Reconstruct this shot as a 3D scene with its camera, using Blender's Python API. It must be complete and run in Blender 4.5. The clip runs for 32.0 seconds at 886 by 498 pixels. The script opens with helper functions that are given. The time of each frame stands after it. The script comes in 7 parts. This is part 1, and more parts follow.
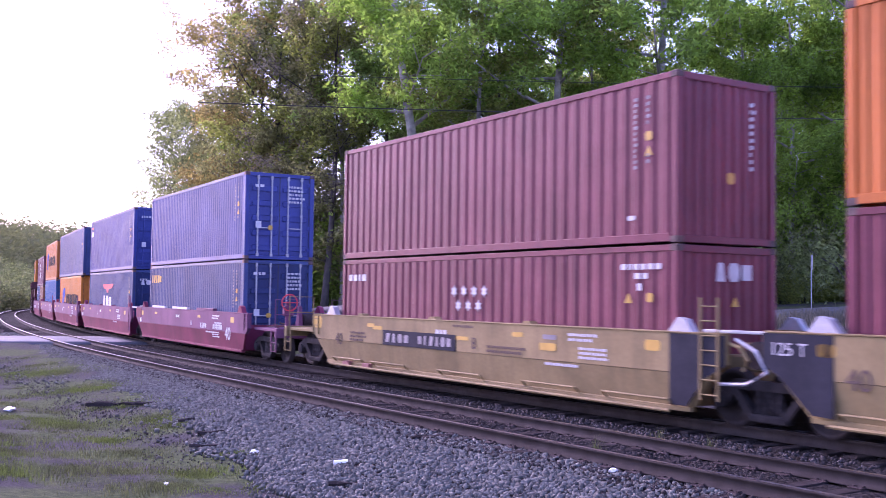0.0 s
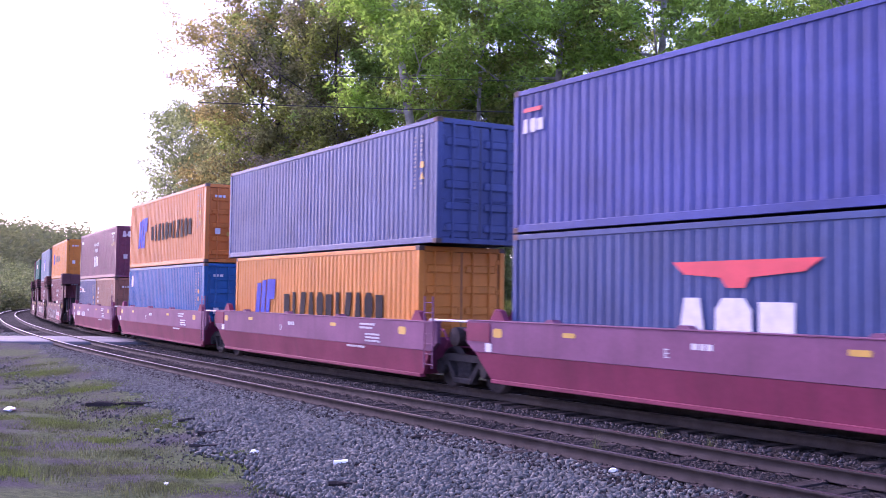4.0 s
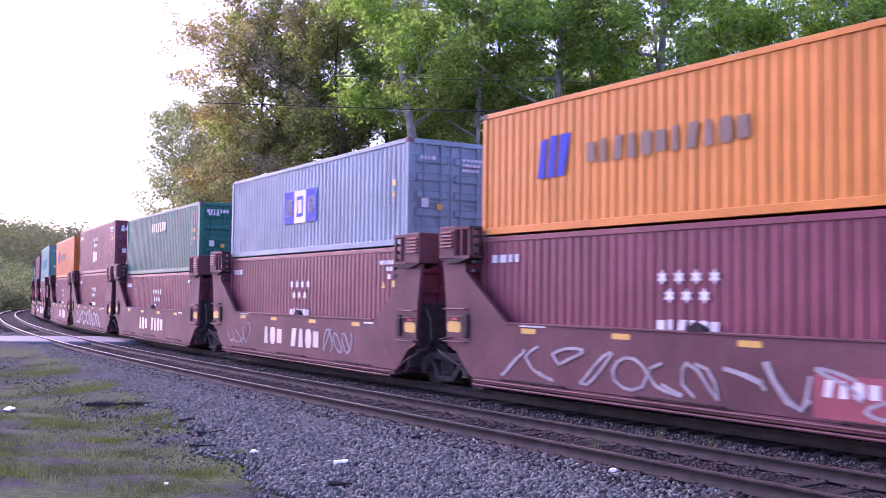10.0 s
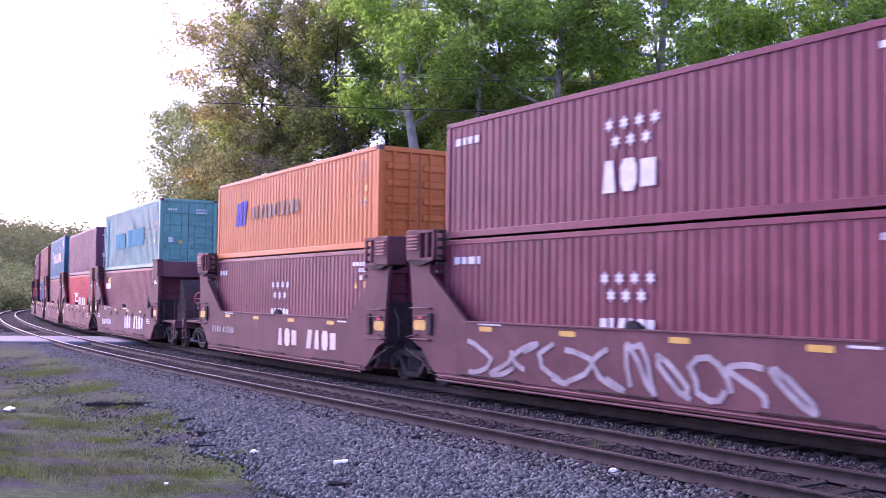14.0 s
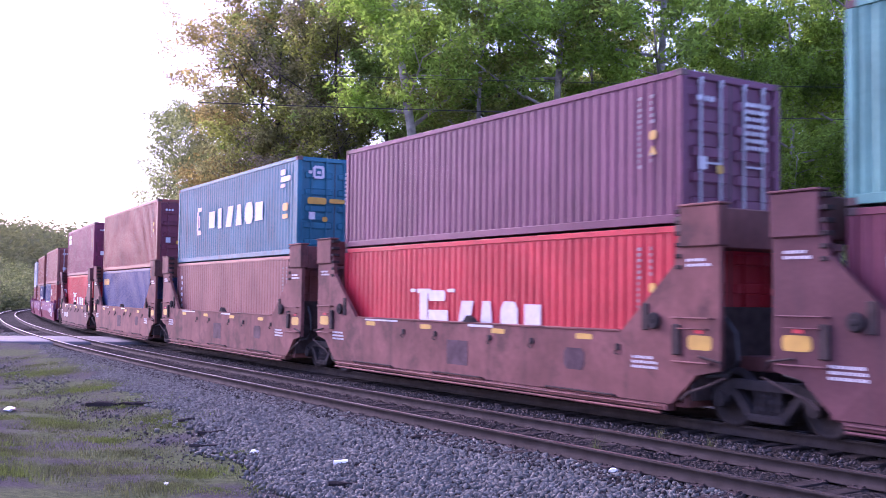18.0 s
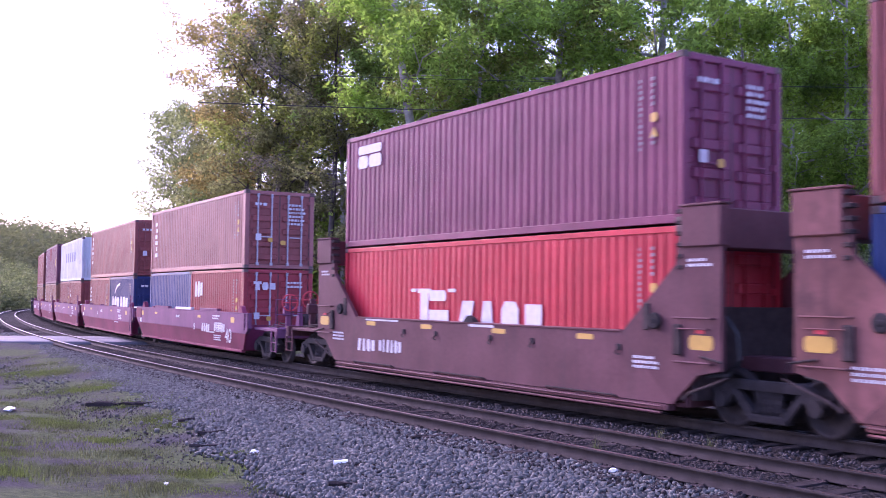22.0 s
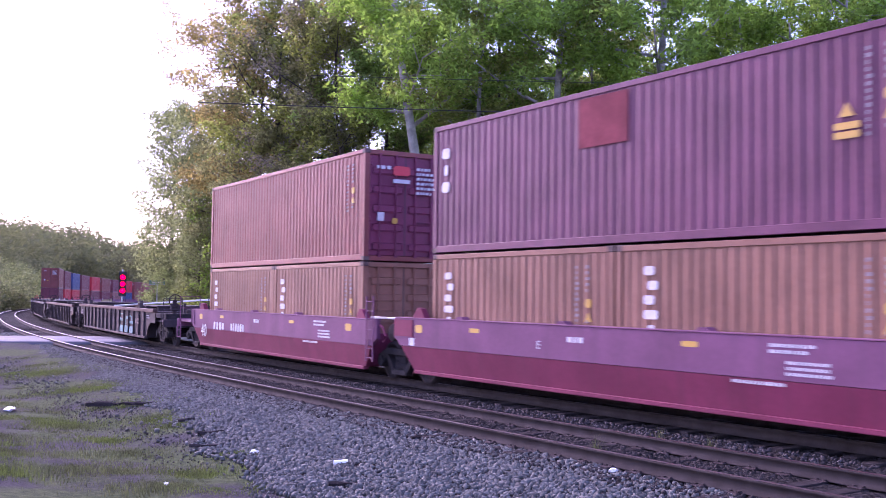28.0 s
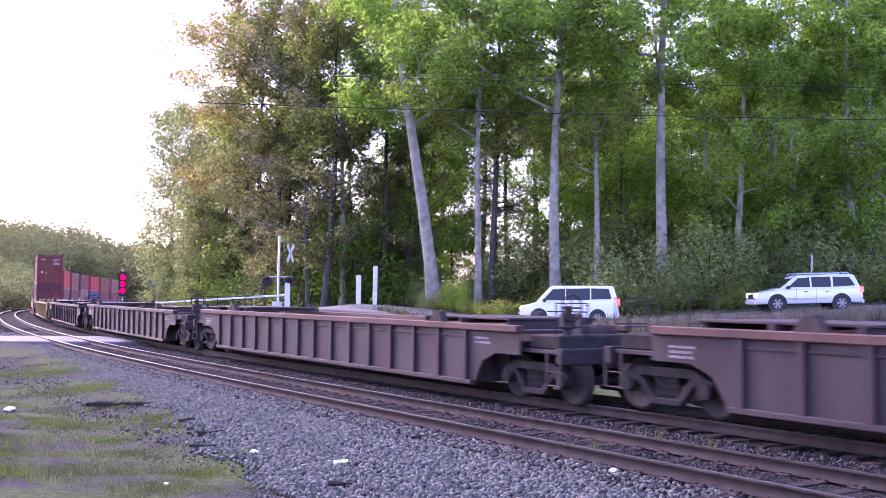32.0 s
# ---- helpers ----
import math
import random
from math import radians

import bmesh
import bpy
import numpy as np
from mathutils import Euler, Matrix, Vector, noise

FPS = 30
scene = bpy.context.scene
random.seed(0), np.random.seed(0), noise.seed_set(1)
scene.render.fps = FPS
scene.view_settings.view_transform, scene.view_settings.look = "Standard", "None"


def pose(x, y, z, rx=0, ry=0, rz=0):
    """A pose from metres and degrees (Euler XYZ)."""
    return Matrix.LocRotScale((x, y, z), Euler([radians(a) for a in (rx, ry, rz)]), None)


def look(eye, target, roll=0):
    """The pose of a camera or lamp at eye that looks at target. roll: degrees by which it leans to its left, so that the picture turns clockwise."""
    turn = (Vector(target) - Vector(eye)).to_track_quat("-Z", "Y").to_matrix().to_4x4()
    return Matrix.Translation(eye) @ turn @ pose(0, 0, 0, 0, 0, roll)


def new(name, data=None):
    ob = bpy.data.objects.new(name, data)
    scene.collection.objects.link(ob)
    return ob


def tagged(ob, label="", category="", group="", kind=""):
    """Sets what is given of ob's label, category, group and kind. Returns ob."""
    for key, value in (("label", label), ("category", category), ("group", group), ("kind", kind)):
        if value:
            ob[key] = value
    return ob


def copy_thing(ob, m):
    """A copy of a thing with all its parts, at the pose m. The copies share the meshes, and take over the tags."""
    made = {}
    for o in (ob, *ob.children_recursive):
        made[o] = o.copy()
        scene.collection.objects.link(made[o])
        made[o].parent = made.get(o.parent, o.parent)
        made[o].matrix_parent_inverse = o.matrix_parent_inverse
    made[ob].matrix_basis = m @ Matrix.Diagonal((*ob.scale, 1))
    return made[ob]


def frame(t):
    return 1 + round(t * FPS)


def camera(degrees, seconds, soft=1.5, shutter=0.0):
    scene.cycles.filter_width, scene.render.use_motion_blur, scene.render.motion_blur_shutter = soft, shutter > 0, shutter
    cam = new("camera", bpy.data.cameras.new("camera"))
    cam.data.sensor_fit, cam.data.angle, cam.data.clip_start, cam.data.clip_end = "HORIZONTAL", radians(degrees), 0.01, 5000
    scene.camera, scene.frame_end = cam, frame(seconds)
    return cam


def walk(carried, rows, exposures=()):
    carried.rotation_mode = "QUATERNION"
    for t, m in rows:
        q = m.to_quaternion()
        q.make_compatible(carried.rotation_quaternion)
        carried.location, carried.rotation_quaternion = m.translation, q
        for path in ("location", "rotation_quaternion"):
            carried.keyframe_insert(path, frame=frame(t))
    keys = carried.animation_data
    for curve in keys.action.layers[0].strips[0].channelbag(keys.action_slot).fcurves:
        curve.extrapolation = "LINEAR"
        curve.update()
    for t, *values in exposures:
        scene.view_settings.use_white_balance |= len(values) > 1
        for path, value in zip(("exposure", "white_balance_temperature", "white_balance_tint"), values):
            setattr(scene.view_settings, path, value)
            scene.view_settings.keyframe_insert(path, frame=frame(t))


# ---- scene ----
# ---- the camera stands still ----
cam = camera(46.885, 32.0, soft=0.85, shutter=0.3)
EYE = (0.0, 0.0, 2.03)
VIEW = look(EYE, (0, 10, 2.03 + 10 * math.tan(radians(2.681))), 0.753)
walk(cam, [(0, VIEW), (32.0, VIEW)], exposures=[(0, 1.9, 5620, 66), (28.5, 1.9, 5620, 66), (29.6, 2.02, 5700, 62), (30.8, 2.28, 5850, 60), (32.0, 2.34, 5850, 60)])

# ---- evening sky and a low warm sun behind haze ----
SUN_AZ, SUN_EL = 136.0, 34.0     # degrees, from +x towards +y
world = bpy.data.worlds.new("evening_sky")
scene.world = world
world.use_nodes = True
wn = world.node_tree.nodes
sky = wn.new("ShaderNodeTexSky")
sky.sky_type, sky.sun_disc = "NISHITA", False
sky.sun_elevation, sky.sun_rotation = radians(SUN_EL), radians(90 - SUN_AZ)
sky.air_density, sky.dust_density, sky.ozone_density = 1.0, 2.0, 1.5
wn["Background"].inputs["Strength"].default_value = 0.15
world.node_tree.links.new(sky.outputs[0], wn["Background"].inputs["Color"])
sun = new("sun", bpy.data.lights.new("sun", "SUN"))
sun.data.energy, sun.data.angle, sun.data.color = 0.55, radians(12), (1.0, 0.84, 0.72)
_a, _e = radians(SUN_AZ), radians(SUN_EL)
sun.matrix_world = look((math.cos(_a) * math.cos(_e) * 200, math.sin(_a) * math.cos(_e) * 200, math.sin(_e) * 200), (0, 0, 0))

# ---- materials ----
MATS = {}


def mat(name, col, rough=0.6, metal=0.0, var=0.25, scale=1.5, fine=18.0, bump=0.15, streak=0.0, streak_col=(0.12, 0.05, 0.03), spec=0.5, island=0.0, trans=0.0, emit=0.0, blotch=0.0):
    """Painted or weathered surface: two scales of tone, fine relief, streaks of rust or dirt that run down."""
    key = name
    if key in MATS:
        return MATS[key]
    m = bpy.data.materials.new(name)
    m.use_nodes = True
    nt = m.node_tree
    N, Lk = nt.nodes, nt.links
    b = N["Principled BSDF"]
    tc = N.new("ShaderNodeTexCoord")
    info = N.new("ShaderNodeObjectInfo")
    off = N.new("ShaderNodeVectorMath")
    off.operation = "ADD"
    mul = N.new("ShaderNodeMath")
    mul.operation, mul.inputs[1].default_value = "MULTIPLY", 37.0
    Lk.new(info.outputs["Random"], mul.inputs[0])
    Lk.new(tc.outputs["Object"], off.inputs[0])
    Lk.new(mul.outputs[0], off.inputs[1])
    n1 = N.new("ShaderNodeTexNoise")
    n1.inputs["Scale"].default_value, n1.inputs["Detail"].default_value = scale, 6
    n2 = N.new("ShaderNodeTexNoise")
    n2.inputs["Scale"].default_value, n2.inputs["Detail"].default_value = fine, 4
    Lk.new(off.outputs[0], n1.inputs["Vector"])
    Lk.new(off.outputs[0], n2.inputs["Vector"])
    dark = tuple(c * (1 - var) for c in col)
    light = tuple(min(1, c * (1 + var * 0.8) + 0.01 * var) for c in col)
    r1 = N.new("ShaderNodeValToRGB")
    r1.color_ramp.elements[0].position, r1.color_ramp.elements[1].position = 0.3, 0.7
    r1.color_ramp.elements[0].color, r1.color_ramp.elements[1].color = (*dark, 1), (*light, 1)
    Lk.new(n1.outputs["Fac"], r1.inputs["Fac"])
    mx = N.new("ShaderNodeMix")
    mx.data_type, mx.blend_type = "RGBA", "MULTIPLY"
    mx.inputs["Factor"].default_value = 0.6 * min(1, var * 2)
    r2 = N.new("ShaderNodeValToRGB")
    r2.color_ramp.elements[0].position, r2.color_ramp.elements[1].position = 0.25, 0.75
    r2.color_ramp.elements[0].color, r2.color_ramp.elements[1].color = (0.55, 0.55, 0.55, 1), (1.15, 1.15, 1.15, 1)
    Lk.new(n2.outputs["Fac"], r2.inputs["Fac"])
    Lk.new(r1.outputs["Color"], mx.inputs["A"])
    Lk.new(r2.outputs["Color"], mx.inputs["B"])
    out = mx.outputs["Result"]
    if streak > 0:
        mp = N.new("ShaderNodeMapping")
        mp.inputs["Scale"].default_value = (2.2, 2.2, 0.16)
        Lk.new(off.outputs[0], mp.inputs["Vector"])
        n3 = N.new("ShaderNodeTexNoise")
        n3.inputs["Scale"].default_value, n3.inputs["Detail"].default_value = 1.6, 7
        Lk.new(mp.outputs[0], n3.inputs["Vector"])
        r3 = N.new("ShaderNodeValToRGB")
        r3.color_ramp.elements[0].position, r3.color_ramp.elements[1].position = 0.52, 0.78
        r3.color_ramp.elements[0].color, r3.color_ramp.elements[1].color = (0, 0, 0, 1), (streak, streak, streak, 1)
        Lk.new(n3.outputs["Fac"], r3.inputs["Fac"])
        m3 = N.new("ShaderNodeMix")
        m3.data_type = "RGBA"
        m3.inputs["B"].default_value = (*streak_col, 1)
        Lk.new(r3.outputs["Color"], m3.inputs["Factor"])
        Lk.new(out, m3.inputs["A"])
        out = m3.outputs["Result"]
    if blotch > 0:
        n4 = N.new("ShaderNodeTexNoise")
        n4.inputs["Scale"].default_value, n4.inputs["Detail"].default_value, n4.inputs["Roughness"].default_value = 1.1, 8, 0.65
        Lk.new(off.outputs[0], n4.inputs["Vector"])
        r4 = N.new("ShaderNodeValToRGB")
        r4.color_ramp.elements[0].position, r4.color_ramp.elements[1].position = 0.5, 0.66
        r4.color_ramp.elements[0].color, r4.color_ramp.elements[1].color = (0, 0, 0, 1), (blotch, blotch, blotch, 1)
        Lk.new(n4.outputs["Fac"], r4.inputs["Fac"])
        m4 = N.new("ShaderNodeMix")
        m4.data_type = "RGBA"
        m4.inputs["B"].default_value = (*streak_col, 1)
        Lk.new(r4.outputs["Color"], m4.inputs["Factor"])
        Lk.new(out, m4.inputs["A"])
        out = m4.outputs["Result"]
    if island > 0:
        geo = N.new("ShaderNodeNewGeometry")
        hs = N.new("ShaderNodeHueSaturation")
        ma = N.new("ShaderNodeMapRange")
        ma.inputs["To Min"].default_value, ma.inputs["To Max"].default_value = 1 - island, 1 + island
        Lk.new(geo.outputs["Random Per Island"], ma.inputs["Value"])
        Lk.new(ma.outputs["Result"], hs.inputs["Value"])
        Lk.new(out, hs.inputs["Color"])
        out = hs.outputs["Color"]
    Lk.new(out, b.inputs["Base Color"])
    b.inputs["Roughness"].default_value, b.inputs["Metallic"].default_value = rough, metal
    b.inputs["Specular IOR Level"].default_value = spec
    if bump > 0:
        bp = N.new("ShaderNodeBump")
        bp.inputs["Strength"].default_value, bp.inputs["Distance"].default_value = bump, 0.02
        Lk.new(n2.outputs["Fac"], bp.inputs["Height"])
        Lk.new(bp.outputs["Normal"], b.inputs["Normal"])
    if trans > 0:
        tr = N.new("ShaderNodeBsdfTranslucent")
        ms = N.new("ShaderNodeMixShader")
        ms.inputs[0].default_value = trans
        gain = N.new("ShaderNodeMix")
        gain.data_type, gain.blend_type = "RGBA", "MULTIPLY"
        gain.inputs["Factor"].default_value, gain.inputs["B"].default_value = 1.0, (1.5, 1.6, 1.0, 1)
        Lk.new(out, gain.inputs["A"])
        Lk.new(gain.outputs["Result"], tr.inputs["Color"])
        Lk.new(b.outputs[0], ms.inputs[1])
        Lk.new(tr.outputs[0], ms.inputs[2])
        Lk.new(ms.outputs[0], N["Material Output"].inputs["Surface"])
    if emit > 0:
        b.inputs["Emission Color"].default_value = (*col, 1)
        b.inputs["Emission Strength"].default_value = emit
    MATS[key] = m
    return m


# ---- mesh building ----
class Shape:
    """Collects vertices and faces; mesh() turns them into one mesh."""

    def __init__(self):
        self.v, self.f = [], []

    def add(self, verts, faces):
        n = len(self.v)
        self.v += [tuple(p) for p in verts]
        self.f += [tuple(n + i for i in q) for q in faces]
        return self

    def box(self, x0, x1, y0, y1, z0, z1, c=0.0):
        if c <= 0:
            vs = [(x, y, z) for x in (x0, x1) for y in (y0, y1) for z in (z0, z1)]
            return self.add(vs, [(0, 1, 3, 2), (4, 6, 7, 5), (0, 4, 5, 1), (2, 3, 7, 6), (0, 2, 6, 4), (1, 5, 7, 3)])
        vs, idx = [], {}
        for sx in (0, 1):
            for sy in (0, 1):
                for sz in (0, 1):
                    p = [(x0, x1)[sx], (y0, y1)[sy], (z0, z1)[sz]]
                    g = [c if sx == 0 else -c, c if sy == 0 else -c, c if sz == 0 else -c]
                    for a in range(3):
                        w = [p[k] + (g[k] if k != a else 0) for k in range(3)]
                        idx[(sx, sy, sz, a)] = len(vs)
                        vs.append(tuple(w))
        fs = []
        cyc = [(0, 0), (1, 0), (1, 1), (0, 1)]
        for a in range(3):
            b, d = (a + 1) % 3, (a + 2) % 3
            for s in (0, 1):
                q = []
                for u, w in cyc:
                    k = [0, 0, 0]
                    k[a], k[b], k[d] = s, u, w
                    q.append(idx[(*k, a)])
                fs.append(tuple(q if s else q[::-1]))
        for a in range(3):
            b, d = (a + 1) % 3, (a + 2) % 3
            for u in (0, 1):
                for w in (0, 1):
                    k0, k1 = [0, 0, 0], [0, 0, 0]
                    k0[a], k1[a] = 0, 1
                    k0[b] = k1[b] = u
                    k0[d] = k1[d] = w
                    q = (idx[(*k0, b)], idx[(*k1, b)], idx[(*k1, d)], idx[(*k0, d)])
                    fs.append(q if (u == w) else q[::-1])
        for sx in (0, 1):
            for sy in (0, 1):
                for sz in (0, 1):
                    q = tuple(idx[(sx, sy, sz, a)] for a in range(3))
                    fs.append(q if (sx + sy + sz) % 2 else q[::-1])
        return self.add(vs, fs)

    def prism(self, poly, y0, y1):
        """A polygon of (x, z), drawn out from y0 to y1."""
        n = len(poly)
        vs = [(x, y0, z) for x, z in poly] + [(x, y1, z) for x, z in poly]
        fs = [tuple(range(n)), tuple(range(2 * n - 1, n - 1, -1))]
        fs += [(i, n + i, n + (i + 1) % n, (i + 1) % n) for i in range(n)]
        return self.add(vs, fs)

    def tube(self, pts, r, k=8, caps=True):
        """A round bar along points; r: one radius, or one for each point."""
        rs = r if isinstance(r, (list, tuple)) else [r] * len(pts)
        vs = []
        for i, p in enumerate(pts):
            a, b = Vector(pts[max(i - 1, 0)]), Vector(pts[min(i + 1, len(pts) - 1)])
            t = (b - a).normalized()
            u = t.cross(Vector((0, 0, 1)) if abs(t.z) < 0.9 else Vector((1, 0, 0))).normalized()
            w = t.cross(u)
            for j in range(k):
                an = 2 * math.pi * j / k
                vs.append(Vector(p) + (u * math.cos(an) + w * math.sin(an)) * rs[i])
        fs = [(i * k + j, i * k + (j + 1) % k, (i + 1) * k + (j + 1) % k, (i + 1) * k + j) for i in range(len(pts) - 1) for j in range(k)]
        if caps:
            fs += [tuple(range(k - 1, -1, -1)), tuple((len(pts) - 1) * k + j for j in range(k))]
        return self.add(vs, fs)

    def lathe(self, prof, origin=(0, 0, 0), axis="y", k=20):
        """A profile of (radius, place along the axis), turned about the axis."""
        vs = []
        for r, h in prof:
            for j in range(k):
                an = 2 * math.pi * j / k
                c, s = r * math.cos(an), r * math.sin(an)
                p = {"y": (c, h, s), "z": (c, s, h), "x": (h, c, s)}[axis]
                vs.append(tuple(p[i] + origin[i] for i in range(3)))
        n = len(prof)
        fs = [(i * k + j, i * k + (j + 1) % k, (i + 1) * k + (j + 1) % k, (i + 1) * k + j) for i in range(n - 1) for j in range(k)]
        fs += [tuple(range(k - 1, -1, -1)), tuple((n - 1) * k + j for j in range(k))]
        return self.add(vs, fs)

    def mesh(self, name, smooth=False):
        me = bpy.data.meshes.new(name)
        me.from_pydata(self.v, [], self.f)
        bm = bmesh.new()
        bm.from_mesh(me)
        bmesh.ops.recalc_face_normals(bm, faces=bm.faces)
        bm.to_mesh(me)
        bm.free()
        if smooth:
            me.shade_smooth()
        return me


def put(name, mesh, material, parent=None, at=None, label=""):
    """One mesh object, with the material on the object, so that alike pieces share the mesh."""
    ob = new(name, mesh)
    if material is not None:
        if not mesh.materials:
            mesh.materials.append(material)
        if mesh.materials[0] != material:
            ob.material_slots[0].link = "OBJECT"
            ob.material_slots[0].material = material
    if parent is not None:
        ob.parent = parent
    if at is not None:
        ob.matrix_basis = at if isinstance(at, Matrix) else Matrix.Translation(at)
    if label:
        ob["label"] = label
    return ob


def part(name, shape, material, parent, label="", at=None, smooth=False):
    return put(name, shape.mesh(name, smooth), material, parent, at, label)


def sheet(verts, faces, name, smooth=True):
    """A large mesh from arrays."""
    verts, faces = np.asarray(verts, np.float32), np.asarray(faces, np.int32)
    me = bpy.data.meshes.new(name)
    k = faces.shape[1]
    me.vertices.add(len(verts))
    me.vertices.foreach_set("co", verts.ravel())
    me.loops.add(faces.size)
    me.loops.foreach_set("vertex_index", faces.ravel())
    me.polygons.add(len(faces))
    me.polygons.foreach_set("loop_start", np.arange(0, faces.size, k, dtype=np.int32))
    me.update(calc_edges=True)
    me.validate()
    if smooth:
        me.shade_smooth()
    return me


# ---- the line of the train's track: distance s along it, in metres, forward to the right ----
_KN = [-300, -200, -150, -110, -70, -30, 0, 30, 60]
_KC = [0.0014, 0.0015, 0.0020, 0.00203, 0.00082, 0.00235, 0.00224, -0.0012, 0.0]
_S = np.arange(-900.0, 500.0, 0.5)
_K = np.interp(_S, _KN, _KC)
_I0 = int(np.argmin(abs(_S)))
_H = np.concatenate([[0], np.cumsum((_K[1:] + _K[:-1]) / 2) * 0.5])
_H = _H - _H[_I0] - 1.01559
_X = np.concatenate([[0], np.cumsum((np.cos(_H[1:]) + np.cos(_H[:-1])) / 2) * 0.5])
_Y = np.concatenate([[0], np.cumsum((np.sin(_H[1:]) + np.sin(_H[:-1])) / 2) * 0.5])
_X, _Y = _X - _X[_I0] - 1.068, _Y - _Y[_I0] + 26.967
TRACK_GAP = 3.86


def grade(s):
    return np.clip(np.asarray(s, float), -400, 60) * 0.00475


def line(s, off=0.0):
    """The place and heading at s, off metres to the far side of the train's track."""
    x, y, h = np.interp(s, _S, _X), np.interp(s, _S, _Y), np.interp(s, _S, _H)
    return x - off * np.sin(h), y + off * np.cos(h), h


def on_track(s, dx=0.0, dy=0.0, dz=0.0):
    x, y, h = line(s)
    return Matrix.Translation((float(x), float(y), float(grade(s)))) @ Matrix.Rotation(float(h), 4, "Z") @ Matrix.Translation((dx, dy, dz))


def gone(t):
    """How far the train has come, in metres, from where it is at 16 s."""
    return 11.418 * (t - 16) + 0.0251 * (t - 16) ** 2


def beside(x, y):
    """For arrays of places: s and the distance across the track, positive on the far side."""
    x, y = np.asarray(x, float), np.asarray(y, float)
    q = np.arange(-560.0, 260.0, 4.0)
    px, py, ph = line(q)
    d2 = (x[..., None] - px) ** 2 + (y[..., None] - py) ** 2
    i = d2.argmin(-1)
    s = q[i] + (x - px[i]) * np.cos(ph[i]) + (y - py[i]) * np.sin(ph[i])
    gx, gy, gh = line(s)
    return s, -(x - gx) * np.sin(gh) + (y - gy) * np.cos(gh)


_GD = [-400, -60, -25, -13.5, -10.5, -8.6, -8.1, -5.5, 2.0, 3.7, 6, 13, 20, 30, 45, 90, 300]
_GZ = [0.5, 0.4, 0.3, 0.12, -0.48, -0.60, -0.55, -0.22, -0.22, -0.75, -0.6, 0.45, 0.92, 1.75, 2.8, 5.0, 14.0]


def ground_z(x, y, fine=True):
    s, d = beside(x, y)
    z = np.interp(d, _GD, _GZ) + grade(s)
    # low ground and a wooded hill far off behind the curve
    far = np.clip((np.asarray(y, float) - 150) / 200, 0, 1)
    z = np.where(d > 40, z * (1 - far) + (2 + 0.0 * z) * far, z)
    # a low bank beyond the crossing, where the mast and the posts stand
    z = z + 1.25 * np.exp(-((np.asarray(x, float) + 7) ** 2 / 72 + (np.asarray(y, float) - 60) ** 2 / 60))
    # the level crossing is filled up to the rails
    w = np.clip(1.6 - abs(s + 27) / 5.0, 0, 1) * np.clip((14 - abs(d + 1)) / 4, 0, 1)
    z = z * (1 - w) + (-0.14 + grade(s)) * w
    return z


def bed_edge(s):
    """Where the foot of the stones lies beside the near track."""
    return np.interp(s, [-30, -20, -12, -2, 3, 7.5, 10.5, 15], [-5.7, -5.6, -5.7, -6.4, -6.9, -7.6, -8.1, -8.3])


def gz(x, y):
    return float(ground_z(np.array([x]), np.array([y]))[0])
# ---- ground ----
def build_ground():
    az = np.radians(np.concatenate([np.arange(0, 55, 3.0), np.arange(55, 125, 0.5), np.arange(125, 359, 3.0), [360.0]]))
    rr = np.concatenate([[0.0], np.arange(0.5, 30, 0.5), np.arange(30, 80, 1.0), np.geomspace(80, 4500, 60)])
    A, Rr = np.meshgrid(az, rr, indexing="ij")
    x, y = Rr * np.cos(A), Rr * np.sin(A)
    z = ground_z(x, y)
    rough = np.array([noise.noise((float(a) * 0.9, float(b) * 0.9, 0)) for a, b in zip(x.ravel(), y.ravel())]).reshape(x.shape)
    s, d = beside(x, y)
    z = z + rough * np.where((d > -8.4) & (d < 3.0), 0.015, 0.06) * np.clip(Rr / 3, 0, 1) - np.where((d > -5.3) & (d < 2.4), 0.12, 0.0) - np.clip((d - bed_edge(s)) / 0.4, 0, 1) * 0.05 * (d < 0)
    n, m = x.shape
    V = np.stack([x.ravel(), y.ravel(), z.ravel()], 1)
    i, j = np.meshgrid(np.arange(n - 1), np.arange(m - 1), indexing="ij")
    q = (i * m + j).ravel()
    F = np.stack([q, q + 1, q + m + 1, q + m], 1)[:, ::-1]
    return tagged(put("ground", sheet(V, F, "ground"), ground_material()), "gravel, dry soil and patchy grass beside the tracks", "ground", kind="structure")


